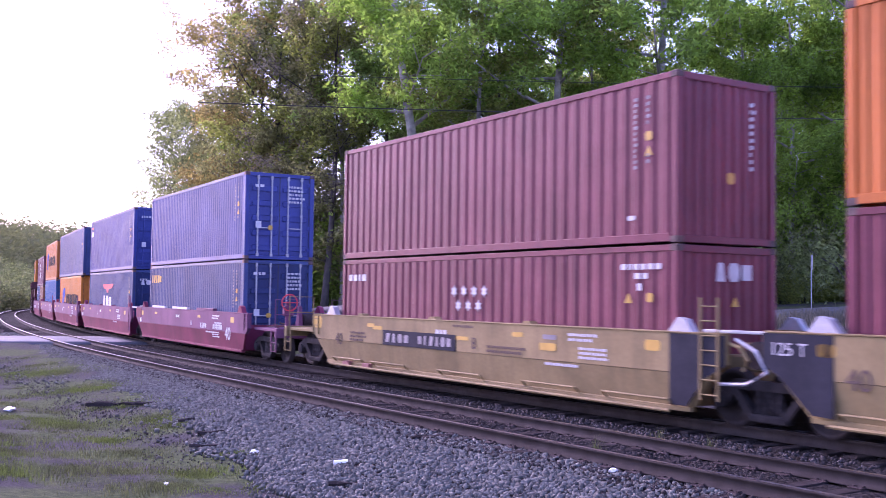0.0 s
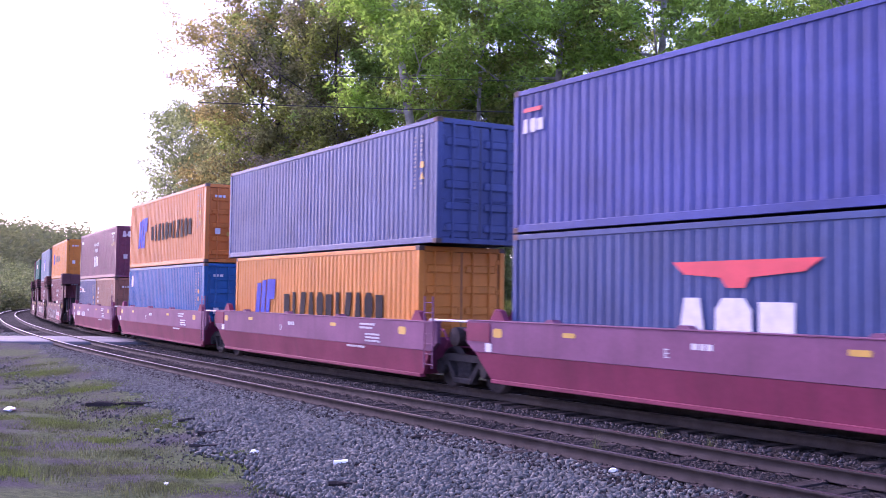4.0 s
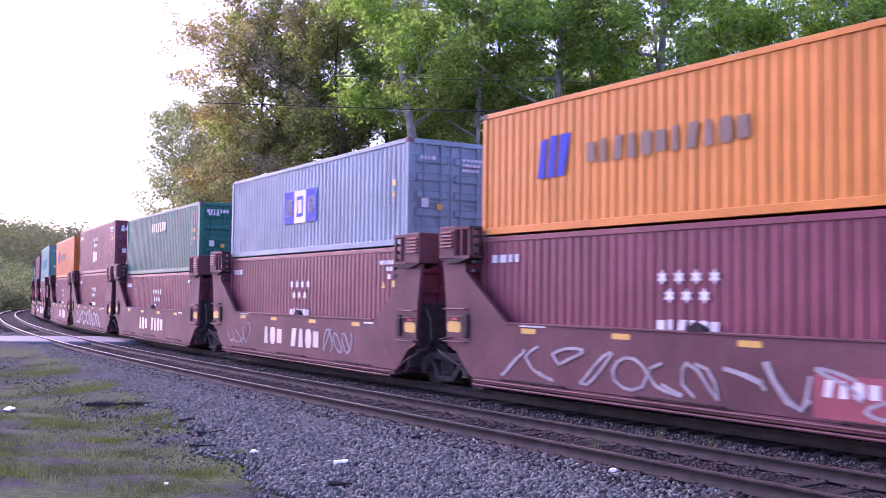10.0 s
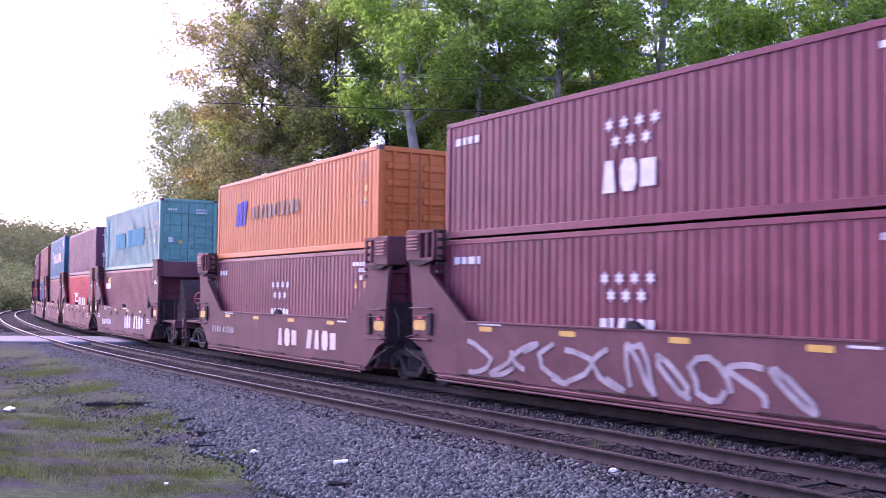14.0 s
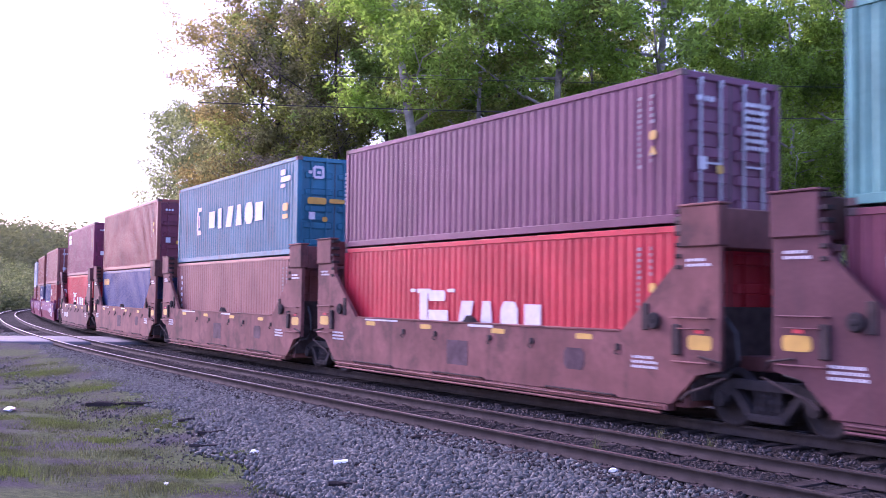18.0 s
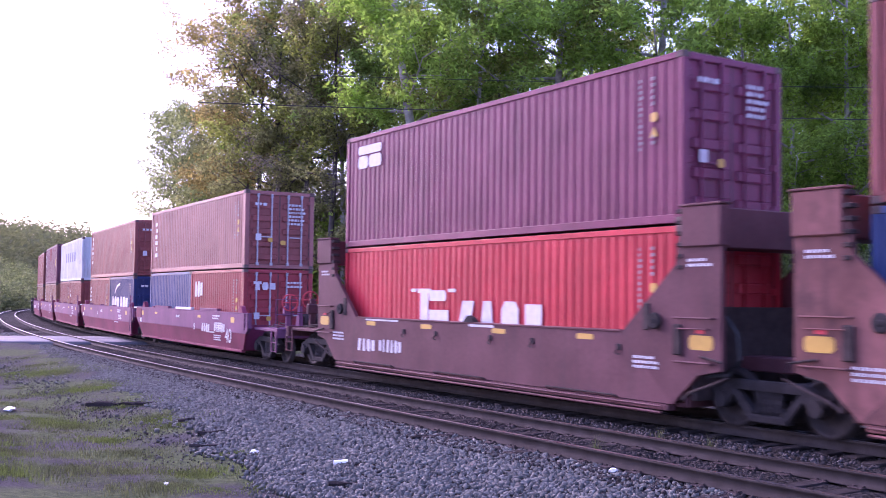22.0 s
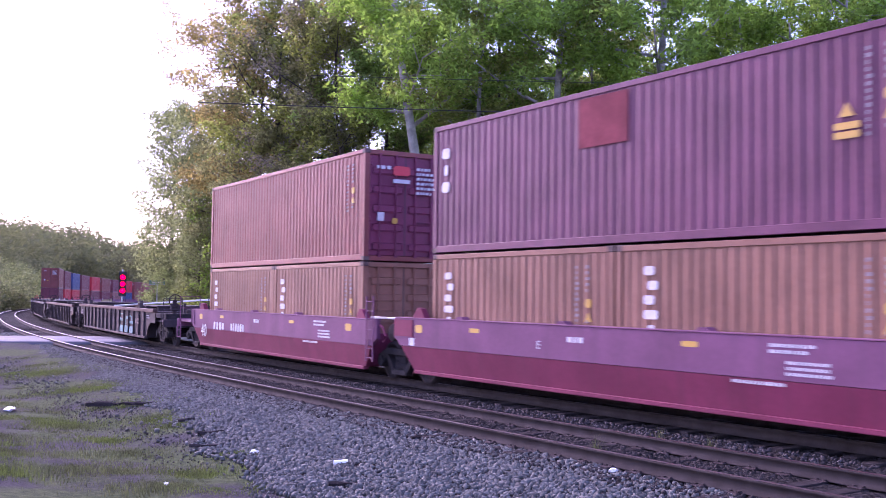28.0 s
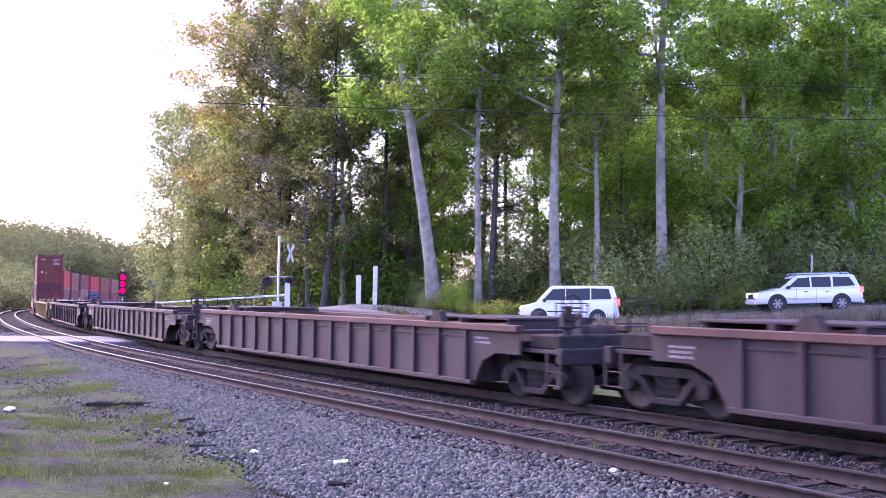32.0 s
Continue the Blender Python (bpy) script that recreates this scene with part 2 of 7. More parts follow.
def ground_material():
    m = bpy.data.materials.new("verge_soil")
    m.use_nodes = True
    N, Lk = m.node_tree.nodes, m.node_tree.links
    b = N["Principled BSDF"]
    tc = N.new("ShaderNodeTexCoord")

    def tex(scale, detail=6):
        n = N.new("ShaderNodeTexNoise")
        n.inputs["Scale"].default_value, n.inputs["Detail"].default_value = scale, detail
        Lk.new(tc.outputs["Object"], n.inputs["Vector"])
        return n

    def ramp(src, stops):
        r = N.new("ShaderNodeValToRGB")
        e = r.color_ramp.elements
        while len(e) < len(stops):
            e.new(0.5)
        for k, (p, c) in zip(e, stops):
            k.position, k.color = p, (*c, 1)
        Lk.new(src, r.inputs["Fac"])
        return r.outputs["Color"]

    soil = ramp(tex(22.0).outputs["Fac"], [(0.3, (0.034, 0.032, 0.031)), (0.5, (0.056, 0.052, 0.051)), (0.75, (0.088, 0.083, 0.082))])
    grass = ramp(tex(9.0).outputs["Fac"], [(0.25, (0.034, 0.046, 0.018)), (0.5, (0.062, 0.084, 0.032)), (0.75, (0.112, 0.136, 0.055))])
    mask = ramp(tex(0.55, 8).outputs["Fac"], [(0.43, (0, 0, 0)), (0.56, (0.95, 0.95, 0.95))])
    mx = N.new("ShaderNodeMix")
    mx.data_type = "RGBA"
    Lk.new(mask, mx.inputs["Factor"])
    Lk.new(soil, mx.inputs["A"])
    Lk.new(grass, mx.inputs["B"])
    Lk.new(mx.outputs["Result"], b.inputs["Base Color"])
    b.inputs["Roughness"].default_value = 0.95
    b.inputs["Specular IOR Level"].default_value = 0.06
    bp = N.new("ShaderNodeBump")
    bp.inputs["Strength"].default_value, bp.inputs["Distance"].default_value = 0.6, 0.05
    Lk.new(tex(30.0).outputs["Fac"], bp.inputs["Height"])
    Lk.new(bp.outputs["Normal"], b.inputs["Normal"])
    return m


ground = build_ground()


def strip(pts, width, name, material, lift, step=1.0, thick=0.08, profile=None):
    """A road along points of the plan, laid on the ground."""
    P = [Vector(p) for p in pts]
    dense = []
    for i in range(len(P) - 1):
        a, b, c, d = P[max(i - 1, 0)], P[i], P[i + 1], P[min(i + 2, len(P) - 1)]
        n = max(2, int((c - b).length / step))
        for k in range(n):
            t = k / n
            dense.append(0.5 * (2 * b + (c - a) * t + (2 * a - 5 * b + 4 * c - d) * t * t + (3 * b - a - 3 * c + d) * t ** 3))
    dense.append(P[-1])
    V, F = [], []
    k = 9
    for i, p in enumerate(dense):
        t = (dense[min(i + 1, len(dense) - 1)] - dense[max(i - 1, 0)]).normalized()
        nrm = Vector((-t.y, t.x))
        row = [p + nrm * (width * (j / (k - 1) - 0.5)) for j in range(k)]
        zs = ground_z(np.array([r.x for r in row]), np.array([r.y for r in row]))
        zm = float(zs.mean())
        for j, r in enumerate(row):
            V.append((r.x, r.y, max(float(zs[j]), zm) + lift + 0.04 * (1 - (2 * j / (k - 1) - 1) ** 2)))
        V.append((row[-1].x, row[-1].y, zm - 0.4))
        V.append((row[0].x, row[0].y, zm - 0.4))
    w = k + 2
    for i in range(len(dense) - 1):
        for j in range(w):
            F.append((i * w + j, i * w + (j + 1) % w, (i + 1) * w + (j + 1) % w, (i + 1) * w + j))
    return put(name, sheet(V, F, name, False), material)


ASPHALT = mat("worn_asphalt", (0.11, 0.11, 0.118), 0.75, var=0.25, scale=0.7, fine=60, bump=0.3)
tagged(strip([(-75, 43), (-45, 47), (-24, 48.5), (-13.5, 50.5), (-12.5, 60), (-19, 80), (-34, 108)], 7.0, "road_1", ASPHALT, 0.05), "worn grey asphalt road over the level crossing", "road", kind="structure")
tagged(strip([(-12.5, 66), (-6.5, 63.5), (-2.0, 58.0), (6, 50.2), (17.75, 50.2), (32, 49.45), (60, 48.0), (110, 45.4), (175, 42.0)], 4.6, "road_2", ASPHALT, 0.0), "pale asphalt side road up the bank", "road", kind="structure")

# ---- tracks ----
RAIL_SIDE = mat("rusty_rail", (0.046, 0.037, 0.033), 0.85, 0.0, var=0.3, scale=4, fine=60, spec=0.12)
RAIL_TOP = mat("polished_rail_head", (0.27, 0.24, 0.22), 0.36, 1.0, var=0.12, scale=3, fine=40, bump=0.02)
# the train's shade put into the colour: a darker, rougher head
RAIL_SHADED = mat("shaded_rail_head", (0.16, 0.135, 0.12), 0.6, 0.3, var=0.15, scale=3, fine=40, bump=0.02)
TIE = mat("creosoted_wood", (0.034, 0.028, 0.026), 0.95, spec=0.1, var=0.45, scale=5, fine=40, bump=0.6)
STEEL_DARK = mat("dark_rusty_steel", (0.055, 0.04, 0.037), 0.85, 0.0, var=0.3, scale=6, fine=50, spec=0.15)


def rail_run(off, s0, s1, parent, top=None, step=2.0):
    """One rail: foot, web and head swept along the line, and the polished running surface on it."""
    prof = [(-0.07, -0.172), (0.07, -0.172), (0.07, -0.16), (0.012, -0.145), (0.010, -0.045), (0.036, -0.035), (0.037, -0.008), (0.030, -0.001), (-0.030, -0.001), (-0.037, -0.008), (-0.036, -0.035), (-0.010, -0.045), (-0.012, -0.145), (-0.07, -0.16)]
    ss = np.arange(s0, s1 + 0.1, step)
    x, y, h = line(ss, off)
    zz = grade(ss)
    k = len(prof)
    V = [(x[i] - a * math.sin(h[i]), y[i] + a * math.cos(h[i]), zz[i] + b) for i in range(len(ss)) for a, b in prof]
    F = [(i * k + j, i * k + (j + 1) % k, (i + 1) * k + (j + 1) % k, (i + 1) * k + j) for i in range(len(ss) - 1) for j in range(k)]
    r = put("rail", sheet(V, F, "rail", False), RAIL_SIDE, parent)
    V = [(x[i] - a * math.sin(h[i]), y[i] + a * math.cos(h[i]), zz[i] + b) for i in range(len(ss)) for a, b in ((-0.033, 0.0), (0, 0.003), (0.033, 0.0))]
    F = [(i * 3 + j, i * 3 + j + 1, (i + 1) * 3 + j + 1, (i + 1) * 3 + j) for i in range(len(ss) - 1) for j in range(2)]
    put("running_surface", sheet(V, F, "running_surface", True), top or RAIL_TOP, r, label="running surface, polished bright on the empty track, shade-toned under the train")


def build_track(name, off, label):
    tr = tagged(new(name), label, "railway track", kind="structure")
    # heads under the train take the shade-darkened colour
    top = RAIL_TOP if off else RAIL_SHADED
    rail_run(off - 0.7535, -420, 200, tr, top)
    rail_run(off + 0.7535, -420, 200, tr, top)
    return tr


TRACKS = [build_track("railway_track", 0.0, "curving railway track under the train, rusty rails"),
          build_track("railway_track", -TRACK_GAP, "curving empty railway track with bright worn rails")]


def ballast_material():
    m = bpy.data.materials.new("crushed_granite")
    m.use_nodes = True
    N, Lk = m.node_tree.nodes, m.node_tree.links
    b = N["Principled BSDF"]
    tc = N.new("ShaderNodeTexCoord")
    vo = N.new("ShaderNodeTexVoronoi")
    vo.inputs["Scale"].default_value = 17
    no = N.new("ShaderNodeTexNoise")
    no.inputs["Scale"].default_value, no.inputs["Detail"].default_value = 0.8, 5
    Lk.new(tc.outputs["Object"], vo.inputs["Vector"])
    Lk.new(tc.outputs["Object"], no.inputs["Vector"])
    sep = N.new("ShaderNodeSeparateColor")
    Lk.new(vo.outputs["Color"], sep.inputs[0])
    r = N.new("ShaderNodeValToRGB")
    r.color_ramp.elements[0].color, r.color_ramp.elements[1].color = (0.018, 0.017, 0.016, 1), (0.056, 0.053, 0.05, 1)
    Lk.new(sep.outputs[0], r.inputs["Fac"])
    mx = N.new("ShaderNodeMix")
    mx.data_type, mx.blend_type = "RGBA", "MULTIPLY"
    mx.inputs["Factor"].default_value = 0.5
    r2 = N.new("ShaderNodeValToRGB")
    r2.color_ramp.elements[0].position, r2.color_ramp.elements[1].position = 0.3, 0.7
    r2.color_ramp.elements[0].color, r2.color_ramp.elements[1].color = (0.6, 0.52, 0.46, 1), (1, 1, 1, 1)
    Lk.new(no.outputs["Fac"], r2.inputs["Fac"])
    Lk.new(r.outputs["Color"], mx.inputs["A"])
    Lk.new(r2.outputs["Color"], mx.inputs["B"])
    Lk.new(mx.outputs["Result"], b.inputs["Base Color"])
    b.inputs["Roughness"].default_value, b.inputs["Specular IOR Level"].default_value = 0.95, 0.04
    bp = N.new("ShaderNodeBump")
    bp.inputs["Strength"].default_value, bp.inputs["Distance"].default_value = 1.0, 0.05
    bp.invert = True
    Lk.new(vo.outputs["Distance"], bp.inputs["Height"])
    Lk.new(bp.outputs["Normal"], b.inputs["Normal"])
    return m


def bed_height(d):
    return np.interp(d, [-8.6, -8.1, -5.5, -5.2, -4.75, -4.45, -3.25, -2.95, -2.5, -2.0, -1.4, 1.5, 2.0, 3.7], [-0.60, -0.54, -0.27, -0.235, -0.228, -0.205, -0.205, -0.228, -0.235, -0.25, -0.235, -0.235, -0.25, -0.77])


def build_bed():
    ss = np.concatenate([np.arange(-420, -60, 4.0), np.arange(-60, 30, 0.6), np.arange(30, 200, 4.0)])
    dd = np.array([-8.3, -8.05, -7.8, -7.4, -6.8, -6.2, -5.6, -5.2, -4.75, -4.45, -3.86, -3.25, -2.95, -2.5, -1.9, -1.3, -0.75, 0, 0.75, 1.3, 1.9, 2.4, 3.0, 3.8])
    V = []
    for s in ss:
        wob = 0.35 * noise.noise((float(s) * 0.35, 3.0, 0.0)) + 0.15 * noise.noise((float(s) * 1.7, 9.0, 0.0))
        for d in dd:
            foot = float(bed_edge(s))
            e = -5.2 + (d + 5.2) * (foot + 5.2) / (-8.3 + 5.2) if d < -5.2 else d
            e += wob if d < -7.9 else wob * 0.5 if d < -7 else 0
            x, y, h = line(float(s), e)
            z = float(bed_height(e)) + 0.02 * noise.noise((float(x) * 1.3, float(y) * 1.3, 5.0)) - (0.10 if d < -8.2 or d > 3.7 else 0)
            V.append((x, y, z + float(grade(s)) + 0.02))
    m = len(dd)
    F = [(i * m + j, i * m + j + 1, (i + 1) * m + j + 1, (i + 1) * m + j) for i in range(len(ss) - 1) for j in range(m - 1)]
    return tagged(put("ballast_bed", sheet(V, F, "ballast_bed"), ballast_material()), "grey crushed stone bed under the railway tracks", "ballast", kind="structure")


build_bed()
STONE = mat("granite_stones", (0.124, 0.127, 0.110), 0.9, var=0.2, scale=8, fine=40, bump=0.2, island=0.36, spec=0.15)


OILY = mat("oil_stained_stones", (0.036, 0.031, 0.028), 0.85, var=0.2, scale=8, fine=40, bump=0.2, island=0.5, spec=0.15)


# brown stones, darkened in colour for the shade beside the train
SHADED = mat("brown_shade_toned_stones", (0.058, 0.053, 0.05), 0.9, var=0.25, scale=8, fine=40, bump=0.2, island=0.45, spec=0.15)


def scatter_stones(n, s0, s1, d0, d1, size, seed, name, label, lift=0.0, stone=None):
    """Broken stones: eight-cornered lumps, each cut differently."""
    g = np.random.default_rng(seed)
    s, d = g.uniform(s0, s1, n), g.uniform(d0, d1, n)
    if d0 < -5.3 and stone is None:
        keep = g.uniform(0, 1, n) < np.where(d > -5.2, 1.0, np.clip((d - bed_edge(s) + 0.25 * np.sin(s * 1.9) + 0.35) / 0.6, 0.015, 1))
        s, d = s[keep], d[keep]
        n = len(s)
    x, y, h = line(s, d)
    z = bed_height(d) + grade(s) + 0.025 + lift
    r = size * g.uniform(0.6, 1.5, n)
    cube = np.array([(a, b, c) for a in (-1, 1) for b in (-1, 1) for c in (-1, 1)], float) * 0.5
    q = cube[None] * g.uniform(0.55, 1.1, (n, 8, 3)) * np.stack([g.uniform(0.8, 1.4, n), g.uniform(0.7, 1.1, n), g.uniform(0.5, 0.9, n)], 1)[:, None, :]
    ax = g.normal(size=(n, 3))
    ax /= np.linalg.norm(ax, axis=1)[:, None]
    an = g.uniform(0, 6.28, n)
    c, sn = np.cos(an)[:, None, None], np.sin(an)[:, None, None]
    k = ax[:, None, :]
    q = q * c + np.cross(np.broadcast_to(k, q.shape), q) * sn + k * (q * k).sum(-1, keepdims=True) * (1 - c)
    V = q * r[:, None, None] + np.stack([x, y, z], 1)[:, None, :]
    f = np.array([(0, 1, 3, 2), (4, 6, 7, 5), (0, 4, 5, 1), (2, 3, 7, 6), (0, 2, 6, 4), (1, 5, 7, 3)])
    F = (np.arange(n)[:, None, None] * 8 + f[None]).reshape(-1, 4)
    return tagged(put(name, sheet(V.reshape(-1, 3), F, name, False), stone or STONE), label, "stones", kind="stuff")


scatter_stones(40000, -14, 16, -8.25, -5.2, 0.054, 1, "ballast_stones", "loose grey crushed stones on the slope of the track bed")
scatter_stones(9000, -40, -14, -7.9, -4.85, 0.072, 2, "ballast_stones", "loose grey crushed stones on the slope of the track bed")
scatter_stones(9000, -26, 15, -3.0, -1.2, 0.046, 3, "ballast_stones", "brown crushed stones between the tracks, shade of the train put into their colour", 0.0, SHADED)
scatter_stones(6000, -26, 15, -1.3, 0.75, 0.044, 8, "ballast_stones", "oily dark stones under the train", -0.01, OILY)
scatter_stones(6500, -16, 16, -5.35, -4.65, 0.045, 6, "ballast_stones", "oily brown stones along the rail", 0.012, OILY)
# the same shade-darkened stone colour, reused on the open soil
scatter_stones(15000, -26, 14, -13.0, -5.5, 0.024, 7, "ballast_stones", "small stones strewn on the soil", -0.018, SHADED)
scatter_stones(17000, -20, 15, -4.5, -3.2, 0.044, 4, "ballast_stones", "oily brown stones between the rails", -0.012, OILY)
scatter_stones(8000, -16, 16, -9.0, -7.9, 0.042, 5, "ballast_stones", "stray grey stones along the foot of the track bed", -0.02)

scatter_stones(3500, -16, 16, -5.3, -4.75, 0.05, 9, "ballast_stones", "loose grey stones over the sleeper ends", 0.02, STONE)

# sleepers with their plates and spikes
for track, off in zip(TRACKS, (0.0, -TRACK_GAP)):
    tie = Shape().box(-0.11, 0.11, -1.3, 1.3, -0.20, 0.0, 0.012).mesh("sleeper")
    plate = Shape().box(-0.09, 0.09, -0.17, 0.17, 0.0, 0.014, 0.003)
    for sx in (-0.055, 0.055):
        for sy in (-0.085, 0.085):
            plate.box(sx - 0.012, sx + 0.012, sy - 0.012, sy + 0.012, 0.014, 0.022)
            plate.box(sx - 0.018, sx + 0.018, sy - 0.02, sy + 0.02, 0.02, 0.03)
    plate = plate.mesh("tie_plate")
    rt = random.Random(3)
    for i in range(140 if off else 90):
        s = (-55 if off else -30) + i * 0.51
        if -33 < s < -21:
            continue
        x, y, h = line(s, off + rt.uniform(-0.16, 0.10))
        m = Matrix.Translation((float(x), float(y), float(grade(s)) - 0.166 + rt.uniform(-0.03, 0.006))) @ Matrix.Rotation(float(h) + rt.uniform(-0.05, 0.05), 4, "Z")
        put("sleeper", tie, TIE, track, m)
        if off and s > -12:
            for q in (-0.7535, 0.7535):
                x, y, h = line(s, off + q)
                put("tie_plate", plate, STEEL_DARK, track, Matrix.Translation((float(x), float(y), float(grade(s)) - 0.174)) @ Matrix.Rotation(float(h), 4, "Z"))
# ---- paint ----
def paint(name, col, streak=0.45, var=0.2, rough=0.45):
    col = tuple(0.69 * c ** 1.06 for c in col)
    return mat(name, col, 0.68 if "car_paint" in name else rough, 0.0, var=var, scale=0.8, fine=14, bump=0.06, spec=0.2, streak=streak, streak_col=tuple(c * 0.35 + 0.02 for c in col))


P = {
    "maroon": paint("faded_maroon_paint", (0.29, 0.081, 0.106)),
    "maroon_dark": paint("dark_maroon_paint", (0.30, 0.068, 0.13)),
    "plum": paint("chalky_plum_paint", (0.26, 0.092, 0.15), 0.5, 0.22),
    "brown_red": paint("brown_red_paint", (0.38, 0.12, 0.106), 0.4),
    "rose": paint("faded_rose_brown_paint", (0.45, 0.19, 0.17), 0.4),
    "tan_brown": paint("tan_brown_paint", (0.42, 0.21, 0.14), 0.4),
    "orange": paint("orange_paint", (0.80, 0.25, 0.052), 0.22, 0.1),
    "orange_warm": paint("bright_orange_paint", (0.88, 0.325, 0.05), 0.25, 0.12),
    "salmon": paint("salmon_orange_paint", (0.80, 0.275, 0.065), 0.2, 0.1),
    "blue": paint("strong_blue_paint", (0.085, 0.113, 0.35), 0.25),
    "navy": paint("navy_paint", (0.05, 0.075, 0.20), 0.25),
    "slate": paint("slate_blue_paint", (0.082, 0.125, 0.285), 0.35),
    "steel_blue": paint("steel_blue_paint", (0.11, 0.15, 0.32), 0.45),
    "blue_mid": paint("mid_blue_paint", (0.03, 0.18, 0.45), 0.3),
    "blue_hj": paint("weathered_azure_paint", (0.03, 0.245, 0.335), 0.7),
    "grey_blue": paint("pale_grey_blue_paint", (0.265, 0.38, 0.45), 0.3),
    "green": paint("deep_green_paint", (0.022, 0.21, 0.152), 0.2),
    "sky": paint("pale_turquoise_paint", (0.165, 0.46, 0.385), 0.4),
    "red": paint("signal_red_paint", (0.78, 0.06, 0.08), 0.25),
    "dull_red": paint("dull_red_paint", (0.46, 0.075, 0.085), 0.3),
    "white": paint("off_white_paint", (0.72, 0.79, 0.80), 0.3),
    "car_magenta": paint("faded_raspberry_car_paint", (0.30, 0.122, 0.21), 0.35, 0.2),
    "car_magenta_low": paint("clean_raspberry_car_paint", (0.31, 0.055, 0.108), 0.35, 0.2),
    "car_tan": paint("mustard_tan_car_paint", (0.43, 0.32, 0.145), 0.45, 0.28),
    "car_brown": paint("oxide_brown_car_paint", (0.20, 0.084, 0.090), 0.5, 0.28),
    "car_pink": mat("bleached_oxide_car_paint", (0.20, 0.080, 0.070), 0.7, var=0.32, scale=0.9, fine=7, bump=0.08, spec=0.2, streak=0.6, streak_col=(0.052, 0.028, 0.027), blotch=0.75),
    "car_dark": paint("dark_umber_car_paint", (0.082, 0.062, 0.067), 0.5, 0.3),
    "car_rust": paint("rust_brown_car_paint", (0.155, 0.085, 0.075), 0.5, 0.3),
}
WHITE = mat("white_marking", (0.58, 0.57, 0.58), 0.6, var=0.12, scale=6, fine=30, bump=0)
YELLOW = mat("yellow_reflective_marking", (0.54, 0.32, 0.04), 0.5, var=0.1, scale=6, fine=30, bump=0)
BLACKM = mat("black_marking", (0.012, 0.012, 0.014), 0.7, var=0.2, bump=0, spec=0.1)
BLUEM = mat("blue_marking", (0.028, 0.05, 0.36), 0.6, var=0.12, bump=0, spec=0.15)
WORN = mat("worn_white_print", (0.30, 0.28, 0.29), 0.7, var=0.3, scale=9, fine=40, bump=0, spec=0.2)
REDM = mat("red_marking", (0.65, 0.05, 0.06), 0.55, var=0.12, bump=0)
TEALM = mat("teal_graffiti", (0.05, 0.175, 0.195), 0.6, var=0.3, scale=3, bump=0)
GREYM = mat("grey_graffiti", (0.28, 0.255, 0.26), 0.6, var=0.3, scale=3, bump=0)
GALV = mat("galvanised_steel", (0.40, 0.40, 0.42), 0.5, 0.25, var=0.15, scale=8, fine=60)
TRUCK = mat("grimy_cast_steel", (0.034, 0.029, 0.029), 0.85, 0.0, spec=0.15, var=0.35, scale=5, fine=40)
WHEEL = mat("brown_dusty_wheel_steel", (0.045, 0.036, 0.034), 0.75, 0.1, spec=0.2, var=0.25, scale=6, fine=40)
RUBBER = mat("black_rubber_hose", (0.03, 0.03, 0.03), 0.7, var=0.2, bump=0)
PLATE_DARK = mat("blue_black_plate_paint", (0.03, 0.03, 0.04), 0.75, var=0.25, scale=2, spec=0.12)

CASTING = mat("worn_rusty_corner_steel", (0.13, 0.085, 0.075), 0.8, 0.2, var=0.4, scale=7, fine=40)
CW = 2.438
CACHE = {}


def cached(key, make):
    if key not in CACHE:
        CACHE[key] = make()
    return CACHE[key]


def corrugated(length, z0, z1, pitch, depth, horizontal=False):
    """A trapezoid-ribbed sheet in the xz plane, the ribs standing towards -y; ribs run up, or along x."""
    sh = Shape()
    span = (z1 - z0) if horizontal else length
    n = max(1, round(span / pitch))
    p = span / n
    prof = [(0.0, 0.0)]
    for i in range(n):
        o = i * p
        prof += [(o + 0.14 * p, 0.0), (o + 0.30 * p, depth), (o + 0.70 * p, depth), (o + 0.86 * p, 0.0)]
    prof.append((span, 0.0))
    for i in range(len(prof) - 1):
        (a, da), (b, db) = prof[i], prof[i + 1]
        if horizontal:
            q = [(-length / 2, -da, z0 + a), (length / 2, -da, z0 + a), (length / 2, -db, z0 + b), (-length / 2, -db, z0 + b)]
        else:
            q = [(-length / 2 + a, -da, z0), (-length / 2 + b, -db, z0), (-length / 2 + b, -db, z1), (-length / 2 + a, -da, z1)]
        sh.add(q, [(0, 1, 2, 3)])
    return sh


def sheet_mesh(sh, name):
    me = bpy.data.meshes.new(name)
    me.from_pydata(sh.v, [], sh.f)
    return me


def bars(rows, th=0.006):
    """Flat marks on the near side: rows of x0, x1, z0, z1 in one mesh, facing -y."""
    sh = Shape()
    rows = [r for g in rows for r in (g if isinstance(g, list) else [g])]
    for x0, x1, z0, z1 in rows:
        if x1 == "poly":
            sh.prism(list(x0), -th, 0.0)
        else:
            sh.box(x0, x1, -th, 0.0, z0, z1)
    return sh


def mark(nm, mm, rows, parent, at):
    """Marks: fine print stays one piece of many bars; larger shapes are pieces of their own."""
    if nm.endswith("print") or nm.startswith("serial"):
        return tagged(put(nm, bars(rows).mesh(nm), mm, parent, at), kind="stuff")
    groups = rows if rows and isinstance(rows[0], list) else [[r] for r in rows]
    for g in groups:
        put(nm, outline(g).mesh(nm), mm, parent, at)


